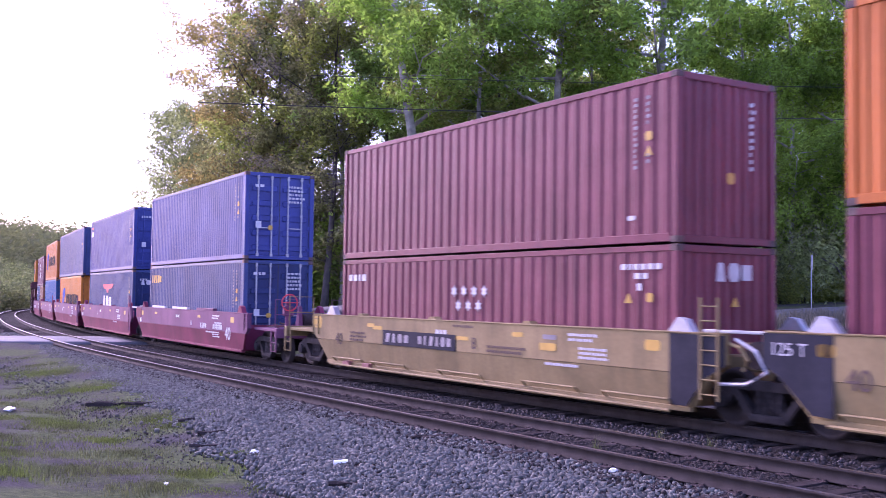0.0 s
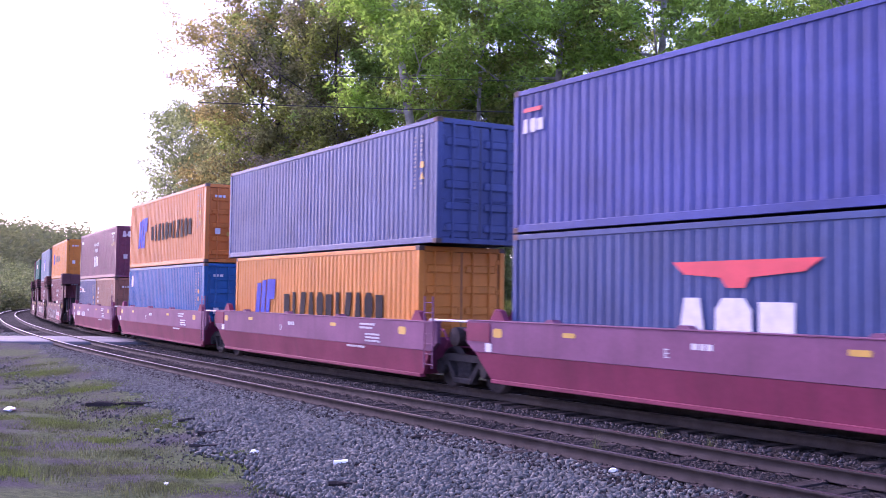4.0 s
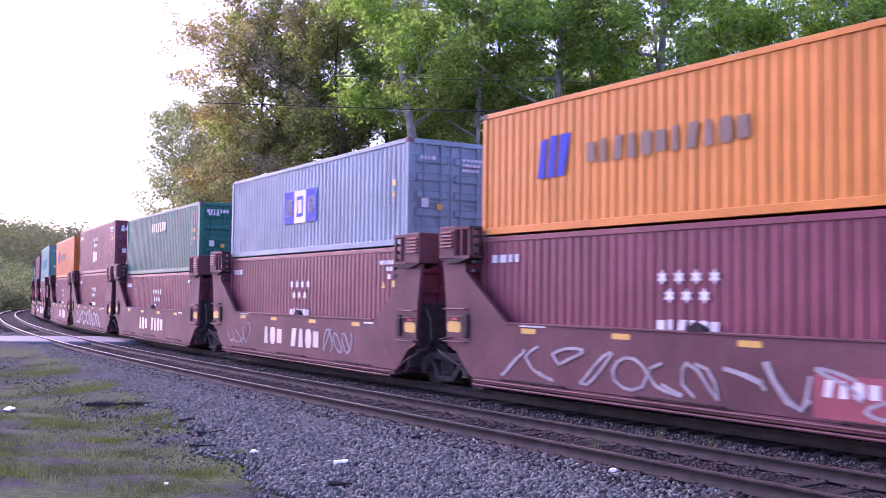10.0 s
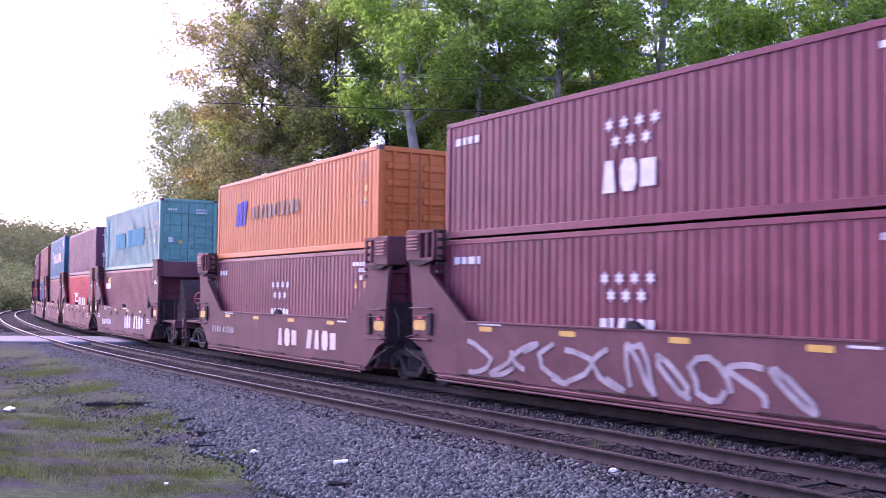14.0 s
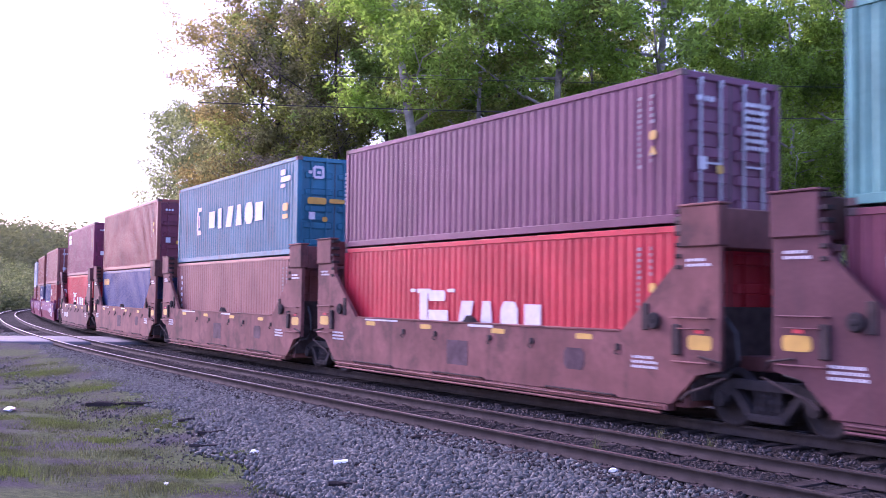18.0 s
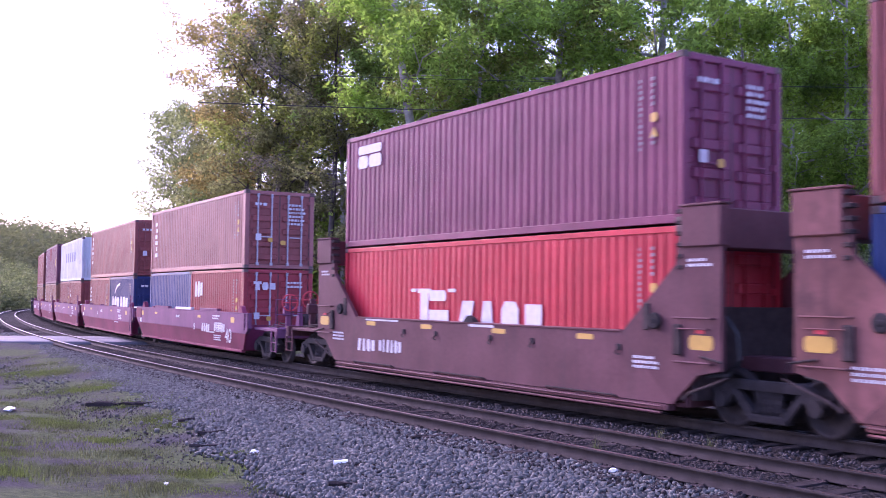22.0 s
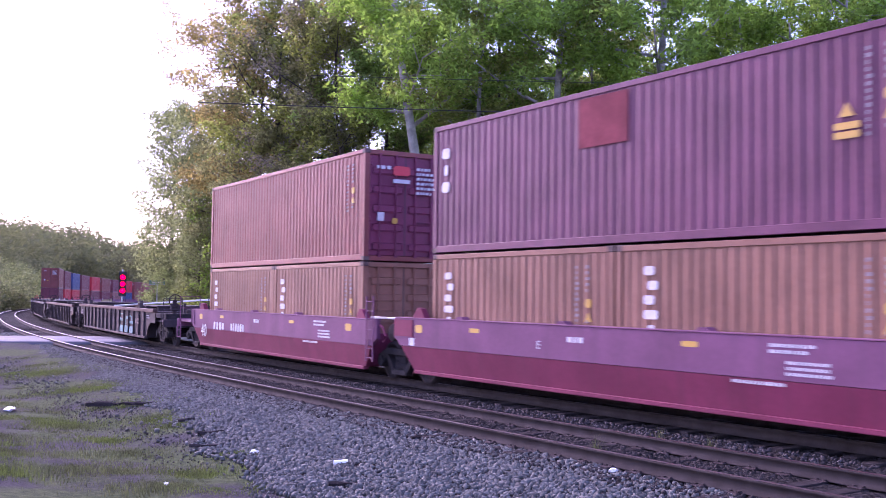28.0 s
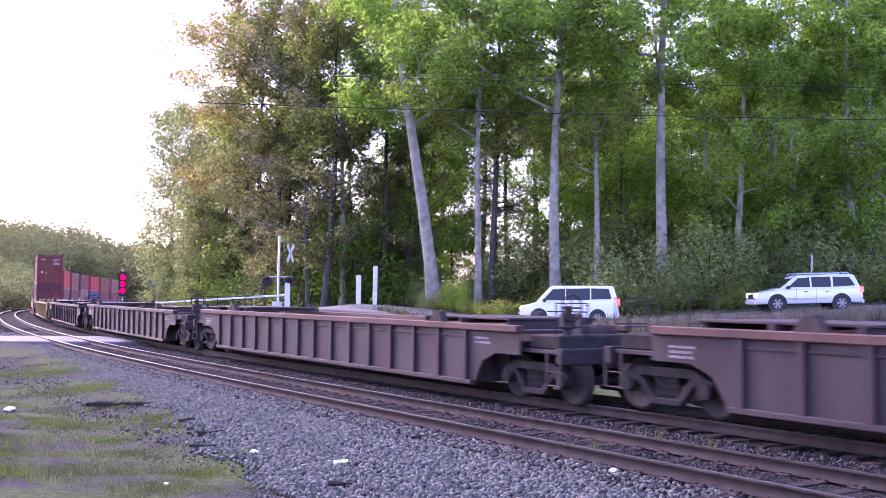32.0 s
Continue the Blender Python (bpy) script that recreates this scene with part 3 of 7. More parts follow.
def outline(rows, th=0.006):
    """Bars that overlap make one flat shape."""
    sh = Shape()
    for i, (x0, x1, z0, z1) in enumerate(rows):
        if x1 == "star":
            pts = [(x0 + z1 * (1 if k % 2 == 0 else 0.5) * math.sin(k * math.pi / 6), z0 + z1 * (1 if k % 2 == 0 else 0.5) * math.cos(k * math.pi / 6)) for k in range(12)]
            sh.prism(pts, -th, 0.0)
            continue
        if x1 == "poly":
            sh.prism(list(x0), -th - 0.0004 * i, 0.0)
            continue
        c = 0.22 * min(x1 - x0, z1 - z0)
        if len(rows) == 1 and c < 0.09:
            sh.prism([(x0 + c, z0), (x1 - c, z0), (x1, z0 + c), (x1, z1 - c), (x1 - c, z1), (x0 + c, z1), (x0, z1 - c), (x0, z0 + c)], -th, 0.0)
        else:
            sh.box(x0, x1, -th - 0.0004 * i, 0.0, z0, z1)
    return sh


def rings(x0, x1, z0, z1, n, gap=0.2):
    """A word drawn as plain solid shapes of different outline, one in the place of each letter."""
    pitch = (x1 - x0) / (n - gap)
    w = pitch * (1 - gap)
    h, out = z1 - z0, []
    for i in range(n):
        a, k = x0 + i * pitch, (i * 7 + n * 3) % 5
        q = ([(0.15, 0), (0.62, 0), (0.62, 1), (0.15, 1)], [(0.22, 0), (0.78, 0), (0.97, 0.25), (0.97, 0.75), (0.78, 1), (0.22, 1), (0.03, 0.75), (0.03, 0.25)],
             [(0.0, 0), (0.72, 0), (0.98, 1), (0.26, 1)], [(0.05, 0.08), (0.9, 0.08), (0.9, 0.92), (0.05, 0.92)], [(0.1, 0), (0.86, 0), (0.7, 1), (0.26, 1)])[k]
        out.append([(tuple((a + u * w, z0 + v * h) for u, v in q), "poly", 0, 0)])
    return out


def tri(x, z, w=0.19, h=0.17):
    """A warning triangle."""
    return [(((x, z), (x + w, z), (x + w / 2, z + h)), "poly", 0, 0)]


def pillar(x0, x1, z0, z1, n):
    """A word set upright: plain blocks one under another."""
    p = (z1 - z0) / n
    w = x1 - x0
    return [[(x0 + (0.3 * w if i % 3 == 1 else 0.0), x1 - (0.25 * w if i % 2 else 0.0), z0 + i * p, z0 + (i + 0.62) * p)] for i in range(n)]


def small_print(x, z, n, w, h, seed):
    """Lines of print too small to read."""
    rnd = random.Random(seed)
    rows = []
    for i in range(n):
        c = x
        while c < x + w * (1 - 0.25 * rnd.random()):
            d = h * (0.5 + rnd.random())
            rows.append((c, c + d, z - i * h * 1.8, z - i * h * 1.8 + h))
            c += d + h * 0.55
    return rows


def container(name, col, L=12.192, H=2.896, doors=True, pitch=0.236, label="", marks=(), end_marks=(), door_col=None, castings=None, rods=None):
    """A steel box container, its base at z = 0, its leading end towards +x. marks: (name, material, rows) on the near side."""
    top = tagged(new("shipping_container"), label, "shipping container", group="containers on the train")
    mtl = P[col]
    rail = castings or CASTING
    y = CW / 2
    side = cached(("side", L, H, pitch), lambda: sheet_mesh(corrugated(L - 0.30, 0.16, H - 0.11, pitch, 0.026 if pitch > 0.3 else 0.021), "side_wall"))
    put("side_wall", side, mtl, top, Matrix.Translation((0, -y + 0.042, 0)))
    put("side_wall", side, mtl, top, Matrix.Translation((0, y - 0.042, 0)) @ Matrix.Rotation(math.pi, 4, "Z"))
    tr = cached(("toprail", L), lambda: Shape().box(-L / 2 + 0.16, L / 2 - 0.16, -0.03, 0.03, -0.115, -0.01, 0.008).mesh("top_rail"))
    br = cached(("botrail", L), lambda: Shape().box(-L / 2 + 0.16, L / 2 - 0.16, -0.03, 0.03, 0.02, 0.165, 0.008).mesh("bottom_rail"))
    for sgn in (-1, 1):
        put("top_rail", tr, mtl, top, (0, sgn * (y - 0.033), H))
        put("bottom_rail", br, mtl, top, (0, sgn * (y - 0.033), 0))
    post = cached(("post", H), lambda: Shape().box(-0.075, 0.075, -0.075, 0.075, 0.11, H - 0.11, 0.012).mesh("corner_post"))
    cast = cached("casting", lambda: Shape().box(-0.089, 0.089, -0.081, 0.081, 0, 0.118, 0.012).mesh("corner_casting"))
    for sx in (-1, 1):
        for sy in (-1, 1):
            put("corner_post", post, mtl, top, (sx * (L / 2 - 0.077), sy * (y - 0.077), 0))
            for z in (0, H - 0.118):
                put("corner_casting", cast, rail, top, (sx * (L / 2 - 0.089), sy * (y - 0.081), z))
    roof = cached(("roof", L, H), lambda: Shape().box(-L / 2 + 0.17, L / 2 - 0.17, -y + 0.06, y - 0.06, H - 0.05, H - 0.025).mesh("roof"))
    put("roof", roof, mtl, top)
    floor = cached(("floor", L), lambda: Shape().box(-L / 2 + 0.17, L / 2 - 0.17, -y + 0.06, y - 0.06, 0.05, 0.15).mesh("underframe"))
    put("underframe", floor, mtl, top)
    end_beam = cached("endbeam", lambda: Shape().box(-0.05, 0.05, -y + 0.16, y - 0.16, 0.0, 0.125, 0.01).mesh("end_sill"))
    for sx in (-1, 1):
        put("end_sill", end_beam, mtl, top, (sx * (L / 2 - 0.055), 0, 0.01))
        put("end_header", end_beam, mtl, top, (sx * (L / 2 - 0.055), 0, H - 0.135))
    wall = cached(("endwall", H), lambda: sheet_mesh(corrugated(CW - 0.30, 0.14, H - 0.13, 0.25, 0.04), "end_wall"))
    put("end_wall", wall, mtl, top, Matrix.Translation((-L / 2 + 0.10, 0, 0)) @ Matrix.Rotation(-math.pi / 2, 4, "Z"))
    front = Matrix.Translation((L / 2 - 0.06, 0, 0)) @ Matrix.Rotation(math.pi / 2, 4, "Z")
    if not doors:
        put("end_wall", wall, mtl, top, front)
    else:
        dm = P[door_col] if door_col else mtl
        w = (CW - 0.32) / 2
        leaf = cached(("leaf", H), lambda: Shape().box(-w / 2 + 0.004, w / 2 - 0.004, 0.0, 0.05, 0.15, H - 0.14, 0.006).mesh("door"))
        rib = cached(("ribs", H), lambda: Shape().box(-w / 2 + 0.09, w / 2 - 0.09, -0.036, 0.0, 0, 0.2, 0.03).mesh("door_rib"))
        rod = cached(("rod", H), lambda: Shape().tube([(0, 0, 0.12), (0, 0, H - 0.12)], 0.027, 8).box(-0.045, 0.045, -0.03, 0.03, 0.1, 0.2).box(-0.035, 0.035, -0.03, 0.03, H - 0.22, H - 0.1).box(-0.03, 0.03, -0.02, 0.03, H * 0.5, H * 0.5 + 0.07).mesh("lock_rod"))
        handle = cached("handle", lambda: Shape().box(0, 0.42, -0.02, 0.0, -0.018, 0.018, 0.004).mesh("door_handle"))
        hinge = cached("hinge", lambda: Shape().box(-0.05, 0.05, -0.03, 0.01, -0.06, 0.06, 0.01).mesh("hinge"))
        put("door_gasket", cached(("gasket", H), lambda: Shape().box(-0.014, 0.014, -0.004, 0.0, 0.15, H - 0.14).box(-w - 0.012, -w + 0.012, -0.004, 0.0, 0.15, H - 0.14).box(w - 0.012, w + 0.012, -0.004, 0.0, 0.15, H - 0.14).mesh("door_gasket")), RUBBER, top, front, "black rubber door gasket")
        for sx in (-1, 1):
            d = put("door", leaf, dm, top, front @ Matrix.Translation((sx * w / 2, 0, 0)))
            for i in range(5):
                put("door_rib", rib, dm, d, (0, 0, 0.28 + i * (H - 0.62) / 4.6))
            for rx in (-0.24, 0.24):
                put("lock_rod", rod, rods or dm, d, (rx, -0.045, 0), label="galvanised lock rod" if rods else "")
            put("door_handle", handle, rods or dm, d, (-0.20, -0.06, 1.05), label="galvanised handle" if rods else "")
            for i in range(4):
                put("hinge", hinge, dm, d, (sx * (w / 2 - 0.02), -0.012, 0.35 + i * (H - 0.7) / 3))
    for nm, mm, rows in marks:
        mark(nm, mm, rows, top, Matrix.Translation((0, -y + 0.002, 0)))
    for nm, mm, rows in end_marks:
        mark(nm, mm, rows, top, front @ Matrix.Translation((0, -0.075 if doors else -0.045, 0)))
    return top


# common small markings on a side: code at the trailing top, code at the leading top, yellow warnings
def id_marks(L=12.192, H=2.896, seed=1, warn=False):
    if warn:
        r = [("serial_marking", WHITE, small_print(-L / 2 + 0.40, H - 0.55, 1, 0.95, 0.16, seed) + small_print(L / 2 - 1.36, H - 0.42, 1, 1.0, 0.10, seed + 3) + small_print(L / 2 - 1.02, H - 0.58, 1, 0.3, 0.10, seed + 5) + small_print(L / 2 - 0.95, H - 0.78, 1, 0.14, 0.12, seed + 6))]
        return r + [("warning_mark", YELLOW, [tri(L / 2 - 1.26, H - 1.0), [(L / 2 - 0.72, L / 2 - 0.57, H - 0.98, H - 0.82)]])]
    r = [("serial_marking", WORN, small_print(L / 2 - 1.04, H - 0.40, 13, 0.06, 0.055, seed) + small_print(L / 2 - 0.74, H - 0.40, 5, 0.05, 0.06, seed + 3) + small_print(L / 2 - 0.74, H - 1.40, 2, 0.06, 0.06, seed + 3))]
    return r + [("warning_mark", YELLOW, [[(L / 2 - 0.76, L / 2 - 0.60, H - 1.12, H - 0.96)], tri(L / 2 - 0.78, H - 1.38)])]


def door_marks(H=2.896, seed=1, n=5):
    return [("door_print", WHITE, small_print(0.30, H - 0.48, n, 0.56, 0.07, seed) + small_print(-0.88, H - 0.5, 1, 0.4, 0.09, seed + 1)), ("door_print", WHITE, [(-0.85, -0.66, H * 0.36, H * 0.36 + 0.22)]), ("warning_mark", YELLOW, [(-0.42, -0.26, H * 0.34, H * 0.34 + 0.15)])]


# ---- bogies and car bodies ----
def wheelset():
    a = Shape()
    for s in (-1, 1):
        a.lathe([(0.02, s * 0.79), (0.16, s * 0.80), (0.20, s * 0.735), (0.36, s * 0.745), (0.38, s * 0.79), (0.455, s * 0.79), (0.455, s * 0.70), (0.485, s * 0.69), (0.485, s * 0.665), (0.38, s * 0.66), (0.30, s * 0.69), (0.10, s * 0.66)], k=28)
    a.tube([(0, -0.98, 0), (0, 0.98, 0)], 0.085, 10)
    return a.mesh("wheelset", True)


def side_frame():
    sh = Shape()
    # an open truss: top member, two diagonals and the lower spring seat
    sh.prism([(-1.07, 0.60), (-1.0, 0.42), (-0.74, 0.42), (-0.62, 0.64), (0.62, 0.64), (0.74, 0.42), (1.0, 0.42), (1.07, 0.60), (0.62, 0.79), (-0.62, 0.79)], -0.09, 0.09)
    for s in (-1, 1):
        sh.prism([(s * 0.70, 0.60), (s * 0.58, 0.64), (s * 0.26, 0.30), (s * 0.34, 0.18)][::s], -0.08, 0.08)
        sh.lathe([(0.02, -0.14), (0.13, -0.13), (0.14, -0.06), (0.14, 0.06)], (s * 0.89, 0, 0.46), k=14)
    sh.box(-0.36, 0.36, -0.10, 0.10, 0.16, 0.28, 0.02)
    return sh.mesh("side_frame")


def spring():
    sh = Shape()
    for x in (-0.2, -0.07, 0.07, 0.2):
        sh.lathe([(0.05, 0.0), (0.06, 0.06), (0.05, 0.12), (0.06, 0.18), (0.05, 0.24), (0.06, 0.30), (0.05, 0.36)], (x, 0, 0.28), "z", 10)
    return sh.mesh("springs")


WHEELSETS = []


def bogie(parent, x):
    b = put("bogie", cached("bolster", lambda: Shape().box(-0.22, 0.22, -1.0, 1.0, 0.50, 0.72, 0.03).mesh("bolster")), TRUCK, parent, (x, 0, 0), "grimy cast steel bogie")
    sf = cached("sideframe", side_frame)
    sp = cached("springs", spring)
    ws = cached("wheelset", wheelset)
    for s in (-1, 1):
        put("side_frame", sf, TRUCK, b, (0, s * 1.0, 0))
        put("spring", sp, TRUCK, b, (0, s * 1.0, 0))
    for dx in (-0.89, 0.89):
        w = put("wheelset", ws, WHEEL, parent, (x + dx, 0, 0.46), "brown dusty wheels on an axle")
        WHEELSETS.append((w, x + dx))
    return b


def ladder(parent, x, y, z0, z1, w, m, n=5):
    sh = Shape()
    for s in (-1, 1):
        sh.box(x + s * w / 2 - 0.02, x + s * w / 2 + 0.02, y - 0.015, y + 0.015, z0, z1, 0.004)
    for i in range(n):
        z = z0 + (i + 0.4) * (z1 - z0) / n
        sh.tube([(x - w / 2, y, z), (x + w / 2, y, z)], 0.012, 6)
    return part("ladder", sh, m, parent)


def coupler_end(car, sgn, x_end, x_cpl, m, hand_brake, rails=True):
    """The open platform, buffer beam, coupler and brake gear of a car's outer end."""
    e = x_end
    part("end_platform", Shape().box(min(e * sgn, (x_cpl - 0.45) * sgn), max(e * sgn, (x_cpl - 0.45) * sgn), -1.25, 1.25, 0.98, 1.06, 0.01).box(min((x_cpl - 0.62) * sgn, (x_cpl - 0.45) * sgn), max((x_cpl - 0.62) * sgn, (x_cpl - 0.45) * sgn), -1.35, 1.35, 0.80, 1.10, 0.015), m, car)
    part("centre_sill", Shape().box(min((e - 1.2) * sgn, (x_cpl - 0.4) * sgn), max((e - 1.2) * sgn, (x_cpl - 0.4) * sgn), -0.22, 0.22, 0.72, 1.0, 0.02), m, car)
    c = Shape().box(min((x_cpl - 0.45) * sgn, (x_cpl - 0.1) * sgn), max((x_cpl - 0.45) * sgn, (x_cpl - 0.1) * sgn), -0.09, 0.09, 0.78, 0.98, 0.02)
    c.box(min((x_cpl - 0.16) * sgn, (x_cpl + 0.02) * sgn), max((x_cpl - 0.16) * sgn, (x_cpl + 0.02) * sgn), -0.17, 0.14, 0.72, 1.03, 0.03)
    part("coupler", c, TRUCK, car)
    part("air_hose", Shape().tube([((x_cpl - 0.5) * sgn, 0.35, 0.8), ((x_cpl - 0.35) * sgn, 0.35, 0.5), ((x_cpl - 0.15) * sgn, 0.3, 0.38), ((x_cpl + 0.0) * sgn, 0.25, 0.42)], 0.025, 6), RUBBER, car)
    xl = (x_cpl - 0.7) * sgn
    for yy in (-1.34, 1.34):
        st = Shape()
        for sx in (-0.2, 0.2):
            st.box(xl + sx - 0.02, xl + sx + 0.02, yy - 0.02, yy + 0.02, 0.38, 1.0)
        for z in (0.40, 0.66):
            st.tube([(xl - 0.2, yy, z), (xl + 0.2, yy, z)], 0.014, 6)
        part("sill_step", st, m, car)
        q = 0.97 if yy > 0 else -0.97
        rl = Shape().tube([(xl, q * 1.34, 1.08), (xl, q * 1.34, 1.95), (xl, q * 0.55, 1.95), (xl, q * 0.55, 1.08)], 0.018, 6)
        rl.tube([(xl, q * 1.34, 1.5), (xl, q * 0.55, 1.5)], 0.015, 6)
        if rails:
            part("handrail", rl, m, car)
    if hand_brake:
        xb = (x_cpl - 1.0) * sgn
        hb = put("hand_brake", Shape().box(xb - 0.06, xb + 0.06, -0.86, -0.70, 1.06, 1.9, 0.02).box(xb - 0.09, xb + 0.09, -0.94, -0.62, 1.45, 1.75, 0.03).mesh("hand_brake"), m, car)
        wx = xb + 0.12 * sgn
        rim = Shape().tube([(wx, -0.78 + 0.25 * math.cos(k * math.pi / 8), 1.86 + 0.25 * math.sin(k * math.pi / 8)) for k in range(17)], 0.022, 6, False)
        for k in range(4):
            rim.tube([(wx, -0.78, 1.86), (wx, -0.78 + 0.25 * math.cos(k * math.pi / 2), 1.86 + 0.25 * math.sin(k * math.pi / 2))], 0.016, 5)
        part("brake_wheel", rim, STEEL_DARK if m in (P["car_dark"],) else REDM, hb, "worn red brake wheel" if m not in (P["car_dark"],) else "")
        for k in range(3):
            part("brake_rod", Shape().tube([(xb - 0.9 * sgn, -1.1 + 0.2 * k, 1.12 + 0.05 * k), (xb - 0.2 * sgn, -1.1 + 0.2 * k, 1.12 + 0.03 * k), (xb + 0.3 * sgn, -0.9 + 0.2 * k, 1.02)], 0.02, 5), STEEL_DARK, hb)
        part("brake_cylinder", Shape().lathe([(0.05, -0.45), (0.2, -0.42), (0.22, 0.3), (0.1, 0.42)], (xb - 0.35 * sgn, 0.25, 1.32), "y", 16), STEEL_DARK, hb)
        part("brake_lever", Shape().prism([(xb - 0.5, 1.08), (xb - 0.1, 1.08), (xb - 0.2, 1.75), (xb - 0.3, 1.75)], -0.35, -0.25), m, hb)


def well_floor(car, half, m):
    part("well_floor", Shape().box(-half, half, -1.27, 1.27, 0.26, 0.335, 0.01), m, car)
    for s in (-1, 1):
        sh = Shape().box(s * half - 0.06, s * half + 0.06, -1.30, 1.30, 0.28, 1.10, 0.01)
        sh.box(min(s * half, s * (half + 1.3)), max(s * half, s * (half + 1.3)), -0.30, 0.30, 0.86, 1.10, 0.02)
        part("well_bulkhead", sh, m, car)


def car_a(kind, front_end, rear_end, marks=(), label="", second="car_magenta_low"):
    """Articulated well car unit with smooth sloping sides. front_end, rear_end: True where the unit is the car's outer end."""
    m = P[kind]
    low = P[second]
    car = tagged(new("well_car"), label, "railway car", group="well cars of the train")
    xf, xr = 7.35, -7.35
    upper = [(xr, 1.47), (xf, 1.47), (xf, 1.02), (xf - 0.28, 0.84), (xr + 0.28, 0.84), (xr, 1.02)]
    lower = [(xr + 0.3, 0.83), (xf - 0.3, 0.83), (xf - 0.75, 0.30), (xr + 0.75, 0.30)]
    for s in (-1, 1):
        a, b = (-1.46, -1.36) if s < 0 else (1.36, 1.46)
        part("side_sill", Shape().prism(upper, a, b), m, car)
        lo = Shape()
        yo, yi = s * 1.455, s * 1.28
        lo.add([(x, yo if z > 0.5 else s * 1.36, z) for x, z in lower] + [(x, s * 1.36 if z > 0.5 else yi, z) for x, z in lower],
               [(0, 1, 2, 3), (7, 6, 5, 4)] + [(i, 4 + i, 4 + (i + 1) % 4, (i + 1) % 4) for i in range(4)])
        part("lower_side", lo, low, car)
        part("bottom_chord", Shape().box(xr + 0.8, xf - 0.8, min(s * 1.26, s * 1.40), max(s * 1.26, s * 1.40), 0.22, 0.30, 0.01), low, car)
        part("top_chord", Shape().box(xr + 0.05, xf - 0.05, min(s * 1.30, s * 1.475), max(s * 1.30, s * 1.475), 1.47, 1.50, 0.008), m, car)
    well_floor(car, 6.25, low)
    if kind == "car_tan":
        if not front_end:
            part("end_plate", Shape().prism([(6.17, 1.465), (7.34, 1.465), (7.34, 1.0), (6.95, 0.80), (6.55, 0.32), (6.17, 0.32)], -1.468, -1.461), PLATE_DARK, car, "dark painted end plate")
            part("brake_pipe", Shape().tube([(7.5, -1.4, 1.42), (7.9, -1.42, 1.25), (8.1, -1.42, 0.95), (7.7, -1.42, 0.75), (7.2, -1.45, 0.72)], 0.03, 6), GALV, car)
        for x0 in (-6.0, -3.9, -0.8, 2.25, 4.6):
            part("side_step", Shape().tube([(x0, -1.40, 0.30), (x0, -1.52, 0.40), (x0 + 1.6, -1.52, 0.40), (x0 + 1.6, -1.40, 0.30)], 0.022, 6), m, car)
        for x0 in (-5.47, -4.4) if rear_end else ():
            part("drain_box", Shape().box(x0, x0 + 0.34, -1.50, -1.34, 0.20, 0.33, 0.012), P["rose"], car, "faded pink steel box")
        part("step_rail", Shape().tube([(-6.2, -1.5, 0.22), (6.2, -1.5, 0.22)], 0.03, 6), m, car)
    # sloping guide brackets that stand on the sills
    for sx in (-6.35, 6.35):
        for s in (-1, 1):
            part("guide_bracket", Shape().prism([(sx - 0.26, 1.50), (sx + 0.26, 1.50), (sx + 0.10, 1.70), (sx - 0.06, 1.73)], s * 1.36 - 0.05, s * 1.36 + 0.1), GALV if kind == "car_tan" else low, car)
    for sx in (-4.6, -1.2, 2.3):
        part("locking_lug", Shape().prism([(sx - 0.16, 1.50), (sx + 0.16, 1.50), (sx + 0.08, 1.56), (sx - 0.08, 1.56)], -1.46, -1.28), m, car)
    mark("reflector", YELLOW, [(xf - 1.75, xf - 1.40, 1.16, 1.34), (1.85, 2.2, 1.24, 1.33), (-4.2, -3.85, 1.24, 1.33), (-7.29, -6.79, 1.13, 1.44) if kind == "car_tan" and rear_end else (-xf + 0.95, -xf + 1.25, 1.16, 1.34)], car, Matrix.Translation((0, -1.462, 0)))
    mark("car_print", WHITE, small_print(3.6, 1.32, 2, 0.9, 0.05, 5) + small_print(-1.0, 1.18, 1, 0.35, 0.1, 6) + small_print(2.9, 0.75, 1, 1.1, 0.05, 9) + small_print(3.9, 1.08, 3, 0.8, 0.045, 8), car, Matrix.Translation((0, -1.464, 0)))
    for sgn, outer in ((1, front_end), (-1, rear_end)):
        if outer:
            bogie(car, sgn * 8.0)
            coupler_end(car, sgn, 7.3, 10.0, m, sgn > 0)
            ladder(car, sgn * 7.15, -1.48, 0.95, 1.47, 0.32, m, 3)
        elif sgn > 0:
            bogie(car, 7.82)
            ladder(car, 7.05, -1.50, 0.45, 2.05, 0.36, m, 7)
            part("platform_edge", Shape().box(6.75, 8.75, -1.32, -1.22, 1.50, 1.55, 0.01), GALV, car, "worn grey steel platform edge")
            part("brake_reservoir", Shape().lathe([(0.05, -0.55), (0.21, -0.5), (0.21, 0.5), (0.05, 0.55)], (7.75, -0.75, 1.18), "y", 16), STEEL_DARK, car)
            part("brake_pipe", Shape().tube([(7.3, -1.35, 1.35), (7.6, -1.42, 1.3), (7.75, -1.42, 1.1), (7.65, -1.42, 0.95)], 0.03, 6), low, car)
            part("crossover_platform", Shape().box(7.4, 8.3, -1.1, 1.1, 1.30, 1.36, 0.01), m, car)
        else:
